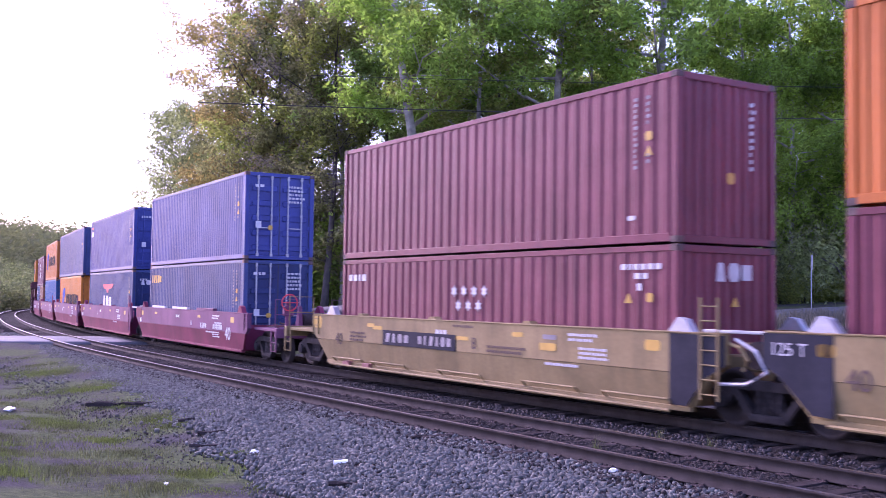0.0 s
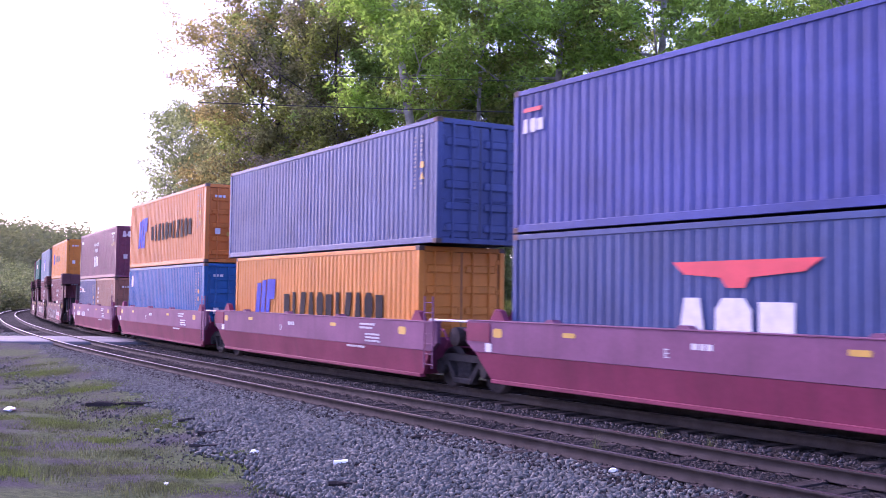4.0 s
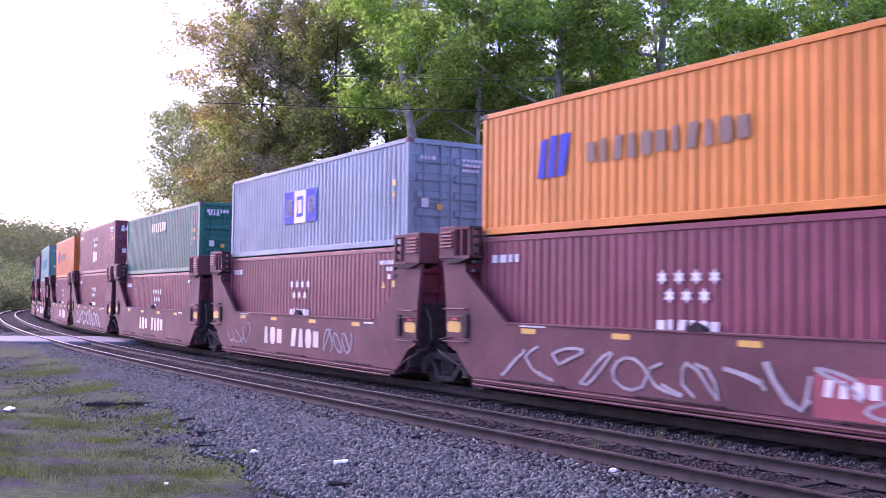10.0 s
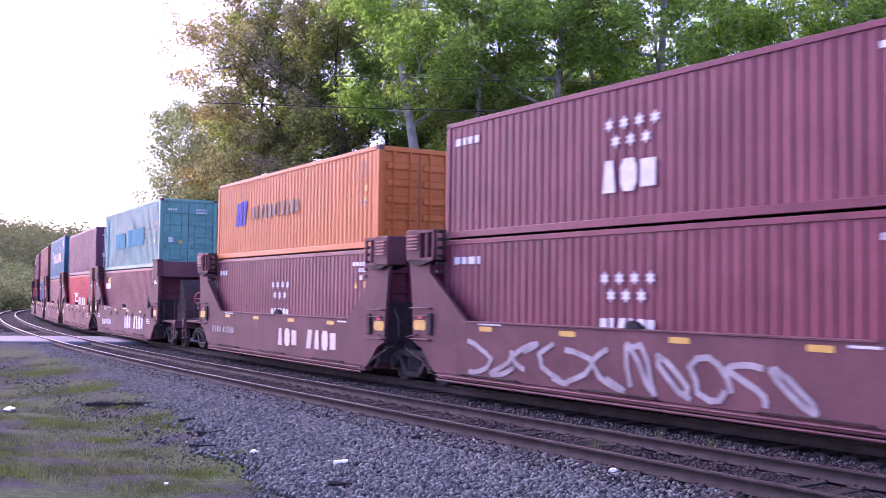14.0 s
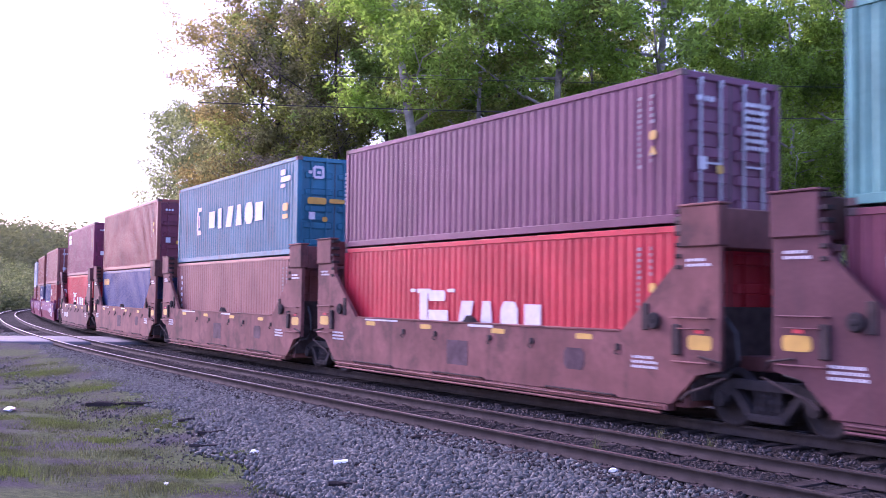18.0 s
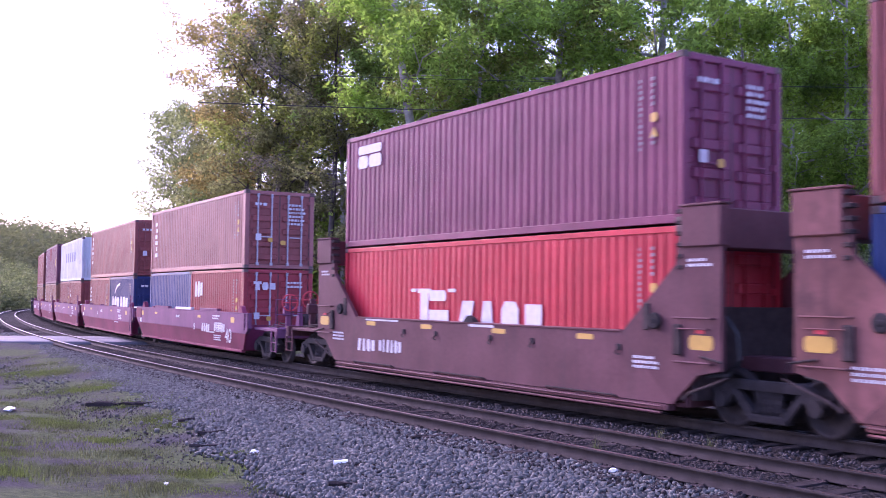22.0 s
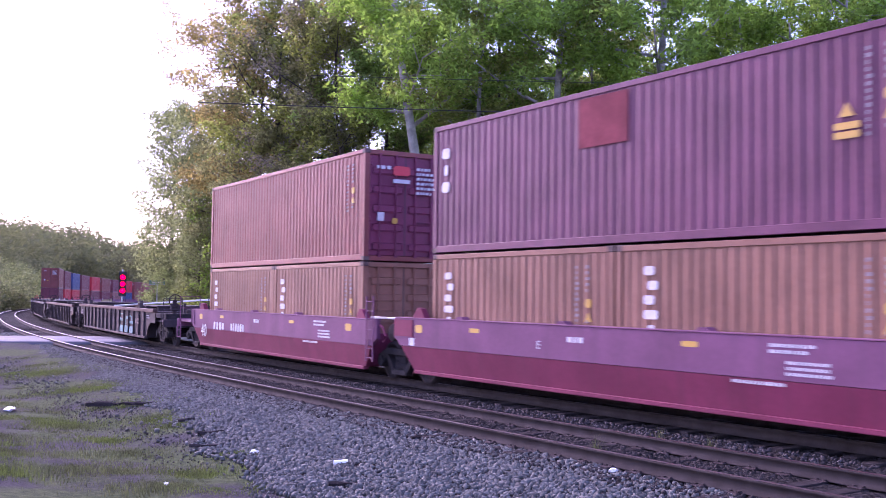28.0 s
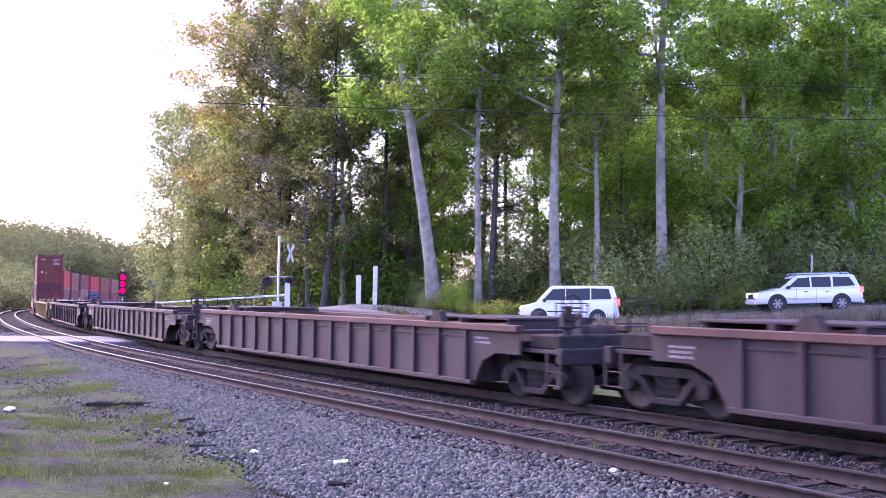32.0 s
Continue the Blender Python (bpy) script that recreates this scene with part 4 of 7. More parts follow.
            if kind == "car_tan":
                part("end_plate", Shape().prism([(-7.34, 1.465), (-6.13, 1.465), (-6.13, 0.32), (-6.5, 0.34), (-7.05, 0.84), (-7.34, 1.0)], -1.468, -1.461), PLATE_DARK, car, "dark painted end plate")
            else:
                part("number_plate", bars([(-7.33, -6.50, 1.06, 1.44)], 0.02), low, car, at=(0, -1.462, 0))
                part("pale_label", bars([(-6.66, -6.44, 0.86, 1.03)]), WHITE, car, "pale paper label", at=(0, -1.464, 0))
    for nm, mm, rows in marks:
        mark(nm, mm, rows, car, Matrix.Translation((0, -1.470, 0)))
    return car


def car_b(kind, front_end, rear_end, marks=(), label="", tall=3.50, caged=False):
    """Well car unit with tall end posts that hold the upper box, and diagonal gussets."""
    m = P[kind]
    car = tagged(new("well_car"), label, "railway car", group="well cars of the train")
    xe = 7.15
    for s in (-1, 1):
        a, b = (-1.47, -1.38) if s < 0 else (1.38, 1.47)
        for q, nm in (([(-4.85, 1.47), (4.85, 1.47), (6.1, 0.32), (-6.1, 0.32)], "side_sill"),):
            part(nm, Shape().prism(q, a, b), m, car)
        for e in (-1, 1):
            edge = [(e * 7.20, 2.78), (e * 7.06, 1.85), (e * 7.0, 0.95)] if caged else [(e * 7.15, 3.2), (e * 7.15, 0.92)]
            slope = ([(4.95, 1.47), (5.95, 2.2), (5.98, 2.78)] if e > 0 else [(-4.85, 1.47), (-6.30, 2.5), (-6.35, 2.78)]) if caged else [(e * 4.93, 1.47), (e * 6.18, 2.58), (e * 6.25, 3.1)]
            gus = [(e * 6.1, 0.32), (e * 4.85, 1.47 - 0.01)] + slope + edge + [(e * 6.65, 0.82)]
            part("end_gusset", Shape().prism(gus if e > 0 else gus[::-1], a, b), m, car)
            y0, y1 = min(s * 1.02, s * 1.55), max(s * 1.02, s * 1.55)
            if caged:
                bx = put("post_box", Shape().box(min(e * 6.62, e * 7.24), max(e * 6.62, e * 7.24), y0, y1, 2.80, tall, 0.02).mesh("post_box"), m, car, label="louvred steel box on the end post")
                for k in range(5):
                    z = 3.05 + 0.075 * k
                    part("louvre", Shape().prism([(min(e * 6.70, e * 7.16), z), (max(e * 6.70, e * 7.16), z), (max(e * 6.70, e * 7.16), z + 0.035), (min(e * 6.70, e * 7.16), z + 0.035)], s * 1.575 - 0.02, s * 1.575 + 0.02), P["rose"], bx)
                cg = Shape()
                for px in (6.06, 6.34):
                    for py in (s * 1.06, s * 1.52):
                        cg.box(min(e * px, e * (px + 0.06)), max(e * px, e * (px + 0.06)), py - 0.03, py + 0.03, 2.80, tall - 0.02)
                for pz in (2.80, 3.42):
                    cg.box(min(e * 6.06, e * 6.62), max(e * 6.06, e * 6.62), y0, y0 + 0.08, pz, pz + 0.06).box(min(e * 6.06, e * 6.62), max(e * 6.06, e * 6.62), y1 - 0.08, y1, pz, pz + 0.06)
                cg.box(min(e * 6.06, e * 6.30), max(e * 6.06, e * 6.30), s * 1.30 - 0.02, s * 1.30 + 0.02, 2.82, tall - 0.04)
                part("post_cage", cg, m, car)
                part("post_floor", Shape().prism([(e * 6.06, 2.80), (e * 7.24, 2.80), (e * 6.85, 2.70), (e * 6.5, 2.70)][::e], y0, y1), STEEL_DARK, car)
            else:
                part("end_post", Shape().box(min(e * 6.33, e * 7.17), max(e * 6.33, e * 7.17), min(s * 1.30, s * 1.52), max(s * 1.30, s * 1.52), 2.85, tall, 0.02), m, car)
                part("post_cap", Shape().box(min(e * 6.30, e * 7.20), max(e * 6.30, e * 7.20), min(s * 1.28, s * 1.54), max(s * 1.28, s * 1.54), tall, tall + 0.04, 0.01), m, car)
            rung = cached("post_rung", lambda: Shape().box(-0.06, 0.06, -0.1, 0.1, 0, 0.07, 0.01).mesh("post_rung"))
            for z in (2.50, 2.68, 2.86, 3.04, 3.22, 3.40):
                put("post_rung", rung, STEEL_DARK, car, (e * (6.0 if caged else 6.27), s * 1.40, z))
        part("bottom_chord", Shape().box(-6.0, 6.0, min(s * 1.26, s * 1.46), max(s * 1.26, s * 1.46), 0.20, 0.31, 0.01), m, car)
        part("top_chord", Shape().box(-4.85, 4.85, min(s * 1.34, s * 1.49), max(s * 1.34, s * 1.49), 1.44, 1.48, 0.008), m, car)
    part("step_rail", Shape().tube([(-5.9, -1.52, 0.17), (5.9, -1.52, 0.17)], 0.025, 6), m, car)
    part("step_rail", Shape().tube([(-5.9, -1.53, 0.27), (5.9, -1.53, 0.27)], 0.022, 6), m, car)
    for x0 in (-4.9, -1.1, 2.9):
        part("side_step", Shape().tube([(x0, -1.44, 0.30), (x0, -1.53, 0.36), (x0 + 1.9, -1.53, 0.36), (x0 + 1.9, -1.44, 0.30)], 0.018, 6), STEEL_DARK, car)
    for e in (-1, 1):
        part("brake_pipe", Shape().tube([(e * 6.75, -1.50, 1.12), (e * 7.2, -1.52, 1.05), (e * 7.3, -1.52, 0.82), (e * 7.0, -1.52, 0.70), (e * 6.55, -1.5, 0.55), (e * 6.35, -1.5, 0.42)], 0.022, 6), STEEL_DARK, car)
        part("grab_iron", Shape().tube([(e * 6.3, -1.47, 1.55), (e * 6.3, -1.54, 1.55), (e * 6.9, -1.54, 1.55), (e * 6.9, -1.47, 1.55)], 0.014, 6), m, car)
        part("red_mark", bars([(min(e * 6.62, e * 6.8), max(e * 6.62, e * 6.8), 1.48, 1.56)]), REDM, car, at=(0, -1.474, 0))
        outer = front_end if e > 0 else rear_end
        for x in ((-2.5, -1.1, 1.0, 2.4, 4.85) if e > 0 and not caged else ()):
            part("lashing_bracket", Shape().box(x - 0.05, x + 0.05, -1.50, -1.466, 1.13, 1.24, 0.008).tube([(x - 0.03, -1.49, 1.14), (x - 0.03, -1.53, 1.08), (x + 0.05, -1.53, 1.06)], 0.014, 5), TRUCK, car)
        if e > 0:
            part("container_guide", Shape().prism([(0.0, 1.48), (0.42, 1.48), (0.3, 1.57), (0.16, 1.62)], -1.50, -1.36), TRUCK, car)
        if outer or not caged:
            part("end_beam", Shape().box(min(e * 6.5, e * 7.12), max(e * 6.5, e * 7.12), -1.30, 1.30, 2.82, tall - 0.04, 0.02), m, car)
        for z in (1.02, 1.72):
            part("guard_bar", Shape().tube([(e * 6.22, -1.47, z), (e * 6.22, -1.56, z), (e * 7.0, -1.56, z), (e * 7.0, -1.47, z)], 0.02, 6), m, car)
        part("valve_box", Shape().box(min(e * 6.16, e * 6.34), max(e * 6.16, e * 6.34), -1.53, -1.468, 1.12, 1.62, 0.02), STEEL_DARK, car)
        part("brake_hose", Shape().tube([(e * 7.0, -1.2, 1.75), (e * 7.25, -1.22, 1.5), (e * 7.3, -1.22, 1.1), (e * 7.1, -1.25, 0.85), (e * 6.7, -1.3, 0.8)], 0.028, 6), RUBBER, car)
        if not caged:
            part("hand_wheel", Shape().lathe([(0.03, -0.07), (0.05, -0.05), (0.12, -0.05), (0.14, -0.03), (0.14, 0.0), (0.10, 0.02), (0.03, 0.0)], (e * 5.75, -1.50, 1.66), "y", 14), TRUCK, car)
            part("latch_plate", Shape().box(min(e * 5.45, e * 5.6), max(e * 5.45, e * 5.6), -1.50, -1.47, 1.5, 1.95, 0.01), STEEL_DARK, car)
        part("end_wall", Shape().box(min(e * 6.42, e * 6.52), max(e * 6.42, e * 6.52), -1.36, 1.36, 0.4, 1.9, 0.01), STEEL_DARK, car)
    well_floor(car, 6.25, m)
    mark("reflector", YELLOW, [(6.48, 6.98, 1.22, 1.45), (-6.98, -6.48, 1.22, 1.45), (3.72, 4.17, 1.28, 1.38), (1.05, 1.50, 1.28, 1.38), (-1.75, -1.30, 1.28, 1.38), (-4.35, -3.9, 1.28, 1.38)], car, Matrix.Translation((0, -1.472, 0)))
    mark("car_print", WHITE, [(-4.4, -3.6, 1.41, 1.45), (4.4, 4.9, 1.36, 1.40)] if caged else small_print(5.2, 1.02, 3, 0.6, 0.045, 4) + small_print(-6.2, 1.02, 3, 0.6, 0.045, 7) + small_print(6.45, 2.62, 2, 0.5, 0.045, 3) + small_print(-6.95, 2.62, 2, 0.5, 0.045, 5) + [(-4.4, -2.8, 1.40, 1.46), (0.2, 1.1, 1.39, 1.45)], car, Matrix.Translation((0, -1.474, 0)))
    for sgn, outer in ((1, front_end), (-1, rear_end)):
        if outer:
            bogie(car, sgn * 7.95)
            coupler_end(car, sgn, 7.0, 10.0, m, sgn < 0)
            if sgn > 0:
                part("equipment_hood", Shape().prism([(7.5, 1.06), (8.75, 1.06), (8.75, 1.5), (8.45, 2.35), (8.2, 2.7), (7.95, 2.7), (7.8, 1.9), (7.5, 1.6)], -0.75, 0.6), STEEL_DARK, car, "dark steel hood over the brake gear")
        elif sgn > 0:
            bogie(car, 7.69)
    for nm, mm, rows in marks:
        mark(nm, mm, rows, car, Matrix.Translation((0, -1.476, 0)))
    return car


def car_c(kind, marks=(), label="", stained=False):
    """Stand-alone empty well car with upright ribs along its sides and a bogie at each end."""
    m = P[kind]
    car = tagged(new("empty_well_car"), label, "railway car", group="empty well cars")
    half = 9.6
    for s in (-1, 1):
        y0, y1 = (-1.40, -1.36) if s < 0 else (1.36, 1.40)
        wall = [(-half, 1.36), (half, 1.36), (half, 0.92), (8.75, 0.92), (8.3, 0.74), (8.0, 0.30), (-8.0, 0.30), (-8.3, 0.74), (-8.75, 0.92), (-half, 0.92)]
        part("side_plate", Shape().prism(wall, y0, y1), m, car)
        part("top_chord", Shape().box(-half, half, min(s * 1.30, s * 1.50), max(s * 1.30, s * 1.50), 1.36, 1.50, 0.015), P["car_rust"] if stained else m, car)
        part("bottom_chord", Shape().box(-7.95, 7.95, min(s * 1.30, s * 1.48), max(s * 1.30, s * 1.48), 0.22, 0.32, 0.015), m, car)
        rib = cached("side_rib", lambda: Shape().prism([(-0.07, 0.32), (0.07, 0.32), (0.055, 1.36), (-0.055, 1.36)], -0.08, 0.0).mesh("side_rib"))
        for i in range(15):
            x = -7.7 + i * 1.1
            put("side_rib", rib, m, car, Matrix.Translation((x, s * 1.40, 0)) @ Matrix.Rotation(0 if s < 0 else math.pi, 4, "Z"))
        part("stiffener", Shape().box(-7.7, 7.7, min(s * 1.40, s * 1.43), max(s * 1.40, s * 1.43), 1.20, 1.24, 0.005), m, car)
    for e in (-1, 1):
        for s in (-1, 1):
            part("guide_bracket", Shape().prism([(e * 6.2, 1.50), (e * 6.75, 1.50), (e * 6.6, 1.72), (e * 6.4, 1.74)][::e], s * 1.36 - 0.09, s * 1.36 + 0.09), STEEL_DARK, car)
        part("end_deck", Shape().box(min(e * 7.9, e * 9.5), max(e * 7.9, e * 9.5), -1.34, 1.34, 1.34, 1.40, 0.01), m, car)
        part("deck_grating", Shape().box(min(e * 5.6, e * 8.85), max(e * 5.6, e * 8.85), -1.15, 1.15, 1.58, 1.63, 0.01).box(min(e * 5.7, e * 5.8), max(e * 5.7, e * 5.8), -1.3, 1.3, 1.49, 1.60).box(min(e * 7.2, e * 7.3), max(e * 7.2, e * 7.3), -1.3, 1.3, 1.49, 1.60).box(min(e * 8.7, e * 8.8), max(e * 8.7, e * 8.8), -1.1, 1.1, 1.40, 1.60), m, car)
        bogie(car, e * 9.62)
        coupler_end(car, e, 9.0, 11.3, m, e > 0, True)
        part("brake_equipment", Shape().box(min(e * 9.65, e * 10.6), max(e * 9.65, e * 10.6), -1.2, 1.2, 1.06, 1.34, 0.03).box(min(e * 7.95, e * 8.5), max(e * 7.95, e * 8.5), -0.9, 0.2, 0.5, 0.98, 0.03), TRUCK, car, "dark greasy brake equipment")
    well_floor(car, 7.9, m)
    mark("car_print", WORN, small_print(8.0, 1.18, 2, 0.6, 0.05, 3) + small_print(-9.2, 1.15, 3, 0.6, 0.045, 2), car, Matrix.Translation((0, -1.404, 0)))
    for nm, mm, rows in marks:
        mark(nm, mm, rows, car, Matrix.Translation((0, -1.484, 0)))
    return car


TRAIN = []      # (thing, place along the train, dx, height)


def aboard(thing, s, dx=0.0, z=0.0):
    TRAIN.append((thing, s, dx, z))
    return thing


FLOOR = 0.349
HC, STD = 2.896, 2.591
# ---- marks in the shape of words and emblems ----
PATCH_BLUE = mat("sun_faded_blue_patch", (0.025, 0.225, 0.27), 0.75, var=0.25, bump=0, spec=0.1)
PATCH_RED = mat("dull_red_repair_paint", (0.22, 0.05, 0.06), 0.75, var=0.25, bump=0, spec=0.1)
FADED_RED = mat("faded_red_patch_paint", (0.30, 0.05, 0.065), 0.6, var=0.2, bump=0)


def stars(x, z, top=4, bottom=3, d=0.21, step=0.385):
    out = []
    for n, zz, o in ((top, z, 0.0), (bottom, z - 0.31, 0.17)):
        for i in range(n):
            out.append([(x + o + i * step + d / 2, "star", zz + d / 2, d * 0.62)])
    return out


def scrawl(x, z, n, step, seed, wide=0.06, tall=0.8):
    """Graffiti: looping flat strokes side by side."""
    rnd = random.Random(seed)
    out = []
    for i in range(n):
        cx, ph, g = x + (i + 0.5) * step, rnd.uniform(0, 6.28), []
        h, k = tall * rnd.uniform(0.65, 1.0), rnd.choice((1, 2, 3))
        pts = []
        for j in range(11):
            a = ph + j * 0.62
            pts.append((cx + step * 0.5 * math.cos(a) * rnd.uniform(0.75, 1.15), z + h * (0.5 + 0.48 * math.sin(a * k * 0.5 + ph))))
        for (ax, az), (bx, bz) in zip(pts, pts[1:]):
            dx, dz = bx - ax, bz - az
            ln = math.hypot(dx, dz) + 1e-6
            ox, oz = -dz / ln * wide / 2, dx / ln * wide / 2
            ex, ez = dx / ln * wide * 0.3, dz / ln * wide * 0.3
            g.append((((ax - ex + ox, az - ez + oz), (bx + ex + ox, bz + ez + oz), (bx + ex - ox, bz + ez - oz), (ax - ex - ox, az - ez - oz)), "poly", 0, 0))
        out.append(g)
    return out


def text_mesh(body, size):
    cu = bpy.data.curves.new("lettering", "FONT")
    cu.body, cu.size, cu.extrude = body, size, 0.003
    ob = bpy.data.objects.new("lettering", cu)
    me = bpy.data.meshes.new_from_object(ob)
    bpy.data.objects.remove(ob)
    bpy.data.curves.remove(cu)
    return me


def lettering(car, body, x, z, size, m=None, y=-1.474, label="white stencilled number"):
    me = cached(("text", body, size), lambda: text_mesh(body, size))
    put("lettering", me, m or WHITE, car, Matrix.Translation((x, y, z)) @ Matrix.Rotation(math.pi / 2, 4, "X"), label)


def stack(s, upper, lower, z=FLOOR, gap=0.02):
    """Boxes in the well (one, or two short ones end to end) and the box on top of them."""
    h = 0
    if isinstance(lower, dict):
        lower = [dict(lower)]
    n = len(lower)
    for i, k in enumerate(lower):
        k = dict(k)
        if n == 2:
            k["L"] = 6.058
        aboard(container("shipping_container", **k), s, 0.0 if n == 1 else (-3.05, 3.05)[i], z)
        h = max(h, k.get("H", HC))
    if upper:
        aboard(container("shipping_container", **upper), s, 0.0, z + h + gap)


def box(col, label, H=HC, **k):
    return dict(col=col, label=label, H=H, **k)


def line_logo(x=-4.4, z=0.85, m=None):
    """A blue emblem of slanting bars, and a long dark word."""
    em = [[(((x, z), (x + 0.36, z + 0.02), (x + 0.52, z + 1.22), (x + 0.2, z + 1.2)), "poly", 0, 0)], [(((x + 0.46, z), (x + 0.78, z), (x + 0.94, z + 1.3), (x + 0.62, z + 1.28)), "poly", 0, 0)], [(((x + 0.88, z), (x + 1.16, z), (x + 1.26, z + 0.7), (x + 1.6, z + 0.72), (x + 1.68, z + 1.32), (x + 1.04, z + 1.32)), "poly", 0, 0)]]
    wd = rings(x + 2.35, x + 8.7, z + 0.22, z + 0.93, 11, 0.2)
    return [("emblem", BLUEM, em), ("word_mark", m or BLACKM, wd)]


DARKM = mat("faded_brown_marking", (0.14, 0.08, 0.05), 0.6, var=0.2, bump=0)


def small_logo(x=-4.2, z=1.05):
    """A small blue emblem and a lesser dark word beside it."""
    em = [[(((x, z), (x + 0.22, z), (x + 0.3, z + 0.76), (x + 0.1, z + 0.74)), "poly", 0, 0)], [(((x + 0.30, z), (x + 0.52, z), (x + 0.6, z + 0.8), (x + 0.4, z + 0.8)), "poly", 0, 0)], [(((x + 0.60, z), (x + 0.8, z), (x + 1.0, z + 0.8), (x + 0.7, z + 0.8)), "poly", 0, 0)]]
    return [("emblem", BLUEM, em), ("word_mark", DARKM, rings(x + 1.45, x + 5.28, z + 0.15, z + 0.58, 11, 0.22))]


SEACO = [("word_mark", YELLOW, rings(-5.75, -4.25, 2.18, 2.50, 5, 0.12))]
ORANGE_LABEL = "orange steel shipping container with a blue emblem and a dark word"
# two units of a tan car in front
c = aboard(car_a("car_tan", False, False, label="mustard tan well car, carries two stacked containers", second="car_tan"), 196.7)
BROWNM = mat("brown_stencil_marking", (0.10, 0.06, 0.045), 0.7, var=0.2, bump=0)
lettering(c, "125 T", -7.2, 1.15, 0.27, y=-1.478)
lettering(c, "40", -5.95, 0.74, 0.42, BROWNM, label="brown stencilled number")
stack(196.7, box("orange", "weathered orange steel shipping container stacked on another", doors=False), box("maroon", "maroon steel shipping container low in a well car"))
c = aboard(car_a("car_tan", False, True, label="mustard tan well car with a dark number board", second="car_tan"), 181.35)
part("number_board", bars([(-3.4, -0.18, 0.84, 1.19)]), PLATE_DARK, c, at=(0, -1.470, 0))
mark("board_marking", GREYM, rings(-3.25, -2.15, 0.91, 1.12, 4, 0.25) + rings(-1.75, -0.35, 0.91, 1.12, 6, 0.25), c, Matrix.Translation((0, -1.478, 0)))
lettering(c, "B", 0.42, 0.93, 0.34, BROWNM, label="brown stencilled letter")
lettering(c, "40", -5.95, 0.74, 0.42, BROWNM, label="brown stencilled number")
mark("serial_marking", BROWNM, small_print(1.0, 0.98, 2, 1.4, 0.05, 3) + small_print(-5.1, 1.05, 3, 0.9, 0.05, 4) + small_print(-0.3, 1.36, 1, 0.9, 0.05, 4), c, Matrix.Translation((0, -1.478, 0)))
mark("reflector", YELLOW, [(-3.9, -3.45, 1.19, 1.28), (2.75, 3.25, 1.02, 1.16), (-0.15, 0.3, 1.09, 1.17)], c, Matrix.Translation((0, -1.470, 0)))
mark("paint_patch", GREYM, [(2.85, 3.25, 1.23, 1.32)], c, Matrix.Translation((0, -1.470, 0)))
stack(181.35, box("maroon", "faded maroon ribbed container with a corrugated end, stacked on another", doors=False, pitch=0.34, marks=id_marks(seed=2) + [("paint_patch", WHITE, [(4.9, 5.08, 0.42, 0.5)])], end_marks=[("warning_mark", YELLOW, [(-0.02, 0.16, 1.05, 1.25)]), ("door_print", WHITE, small_print(0.55, 2.45, 10, 0.1, 0.07, 6))]),
      box("maroon", "maroon container with white star shapes, low in a well car", STD, doors=False, pitch=0.34, marks=id_marks(H=STD, seed=3, warn=True) + [("emblem", WHITE, stars(-0.75, 1.68))], end_marks=[("word_mark", WHITE, rings(-0.32, 0.62, 1.98, 2.30, 3, 0.12)), ("warning_mark", YELLOW, [tri(0.08, 1.55)])]))

# five raspberry units
SET1 = [161.75, 146.1, 130.3, 114.65, 99.1]
RASP = "faded raspberry red well car unit, carries stacked containers"
for i, s in enumerate(SET1):
    c = aboard(car_a("car_magenta", i == 0, i == 4, label=RASP), s)
    if i == 0:
        lettering(c, "40", 5.05, 0.58, 0.6)
        mark("serial_marking", WHITE, rings(2.24, 2.96, 0.89, 1.07, 4, 0.25) + rings(3.74, 4.76, 0.88, 1.07, 6, 0.25) + small_print(3.7, 0.76, 3, 0.9, 0.04, 3), c, Matrix.Translation((0, -1.476, 0)))
        lettering(c, "A", 1.0, 0.95, 0.26)
        for x0, mm in ((-4.65, WHITE), (-1.55, WHITE), (1.7, P["car_magenta"])):
            part("hinged_flap", Shape().box(x0, x0 + 2.0, -1.47, -1.33, 1.50, 1.585, 0.012), mm, c, "white painted flap" if mm is WHITE else "")
    elif i == 4:
        lettering(c, "40", -6.45, 0.56, 0.62)
        mark("serial_marking", WHITE, rings(-4.85, -3.75, 0.84, 1.10, 4, 0.25) + rings(-3.1, -1.85, 0.84, 1.10, 6, 0.25), c, Matrix.Translation((0, -1.472, 0)))
    else:
        lettering(c, "125 T", -7.27, 1.15, 0.27, y=-1.478)
        lettering(c, "EDC"[i - 1], -1.6, 1.02, 0.22)
stack(SET1[0], box("blue", "strong blue container with white door print, stacked on another", rods=GALV, marks=id_marks(seed=4), end_marks=door_marks(seed=4)),
      box("slate", "slate blue container with a yellow word, low in a well car", door_col="navy", rods=GALV, marks=SEACO + id_marks(seed=51), end_marks=door_marks(seed=5)))
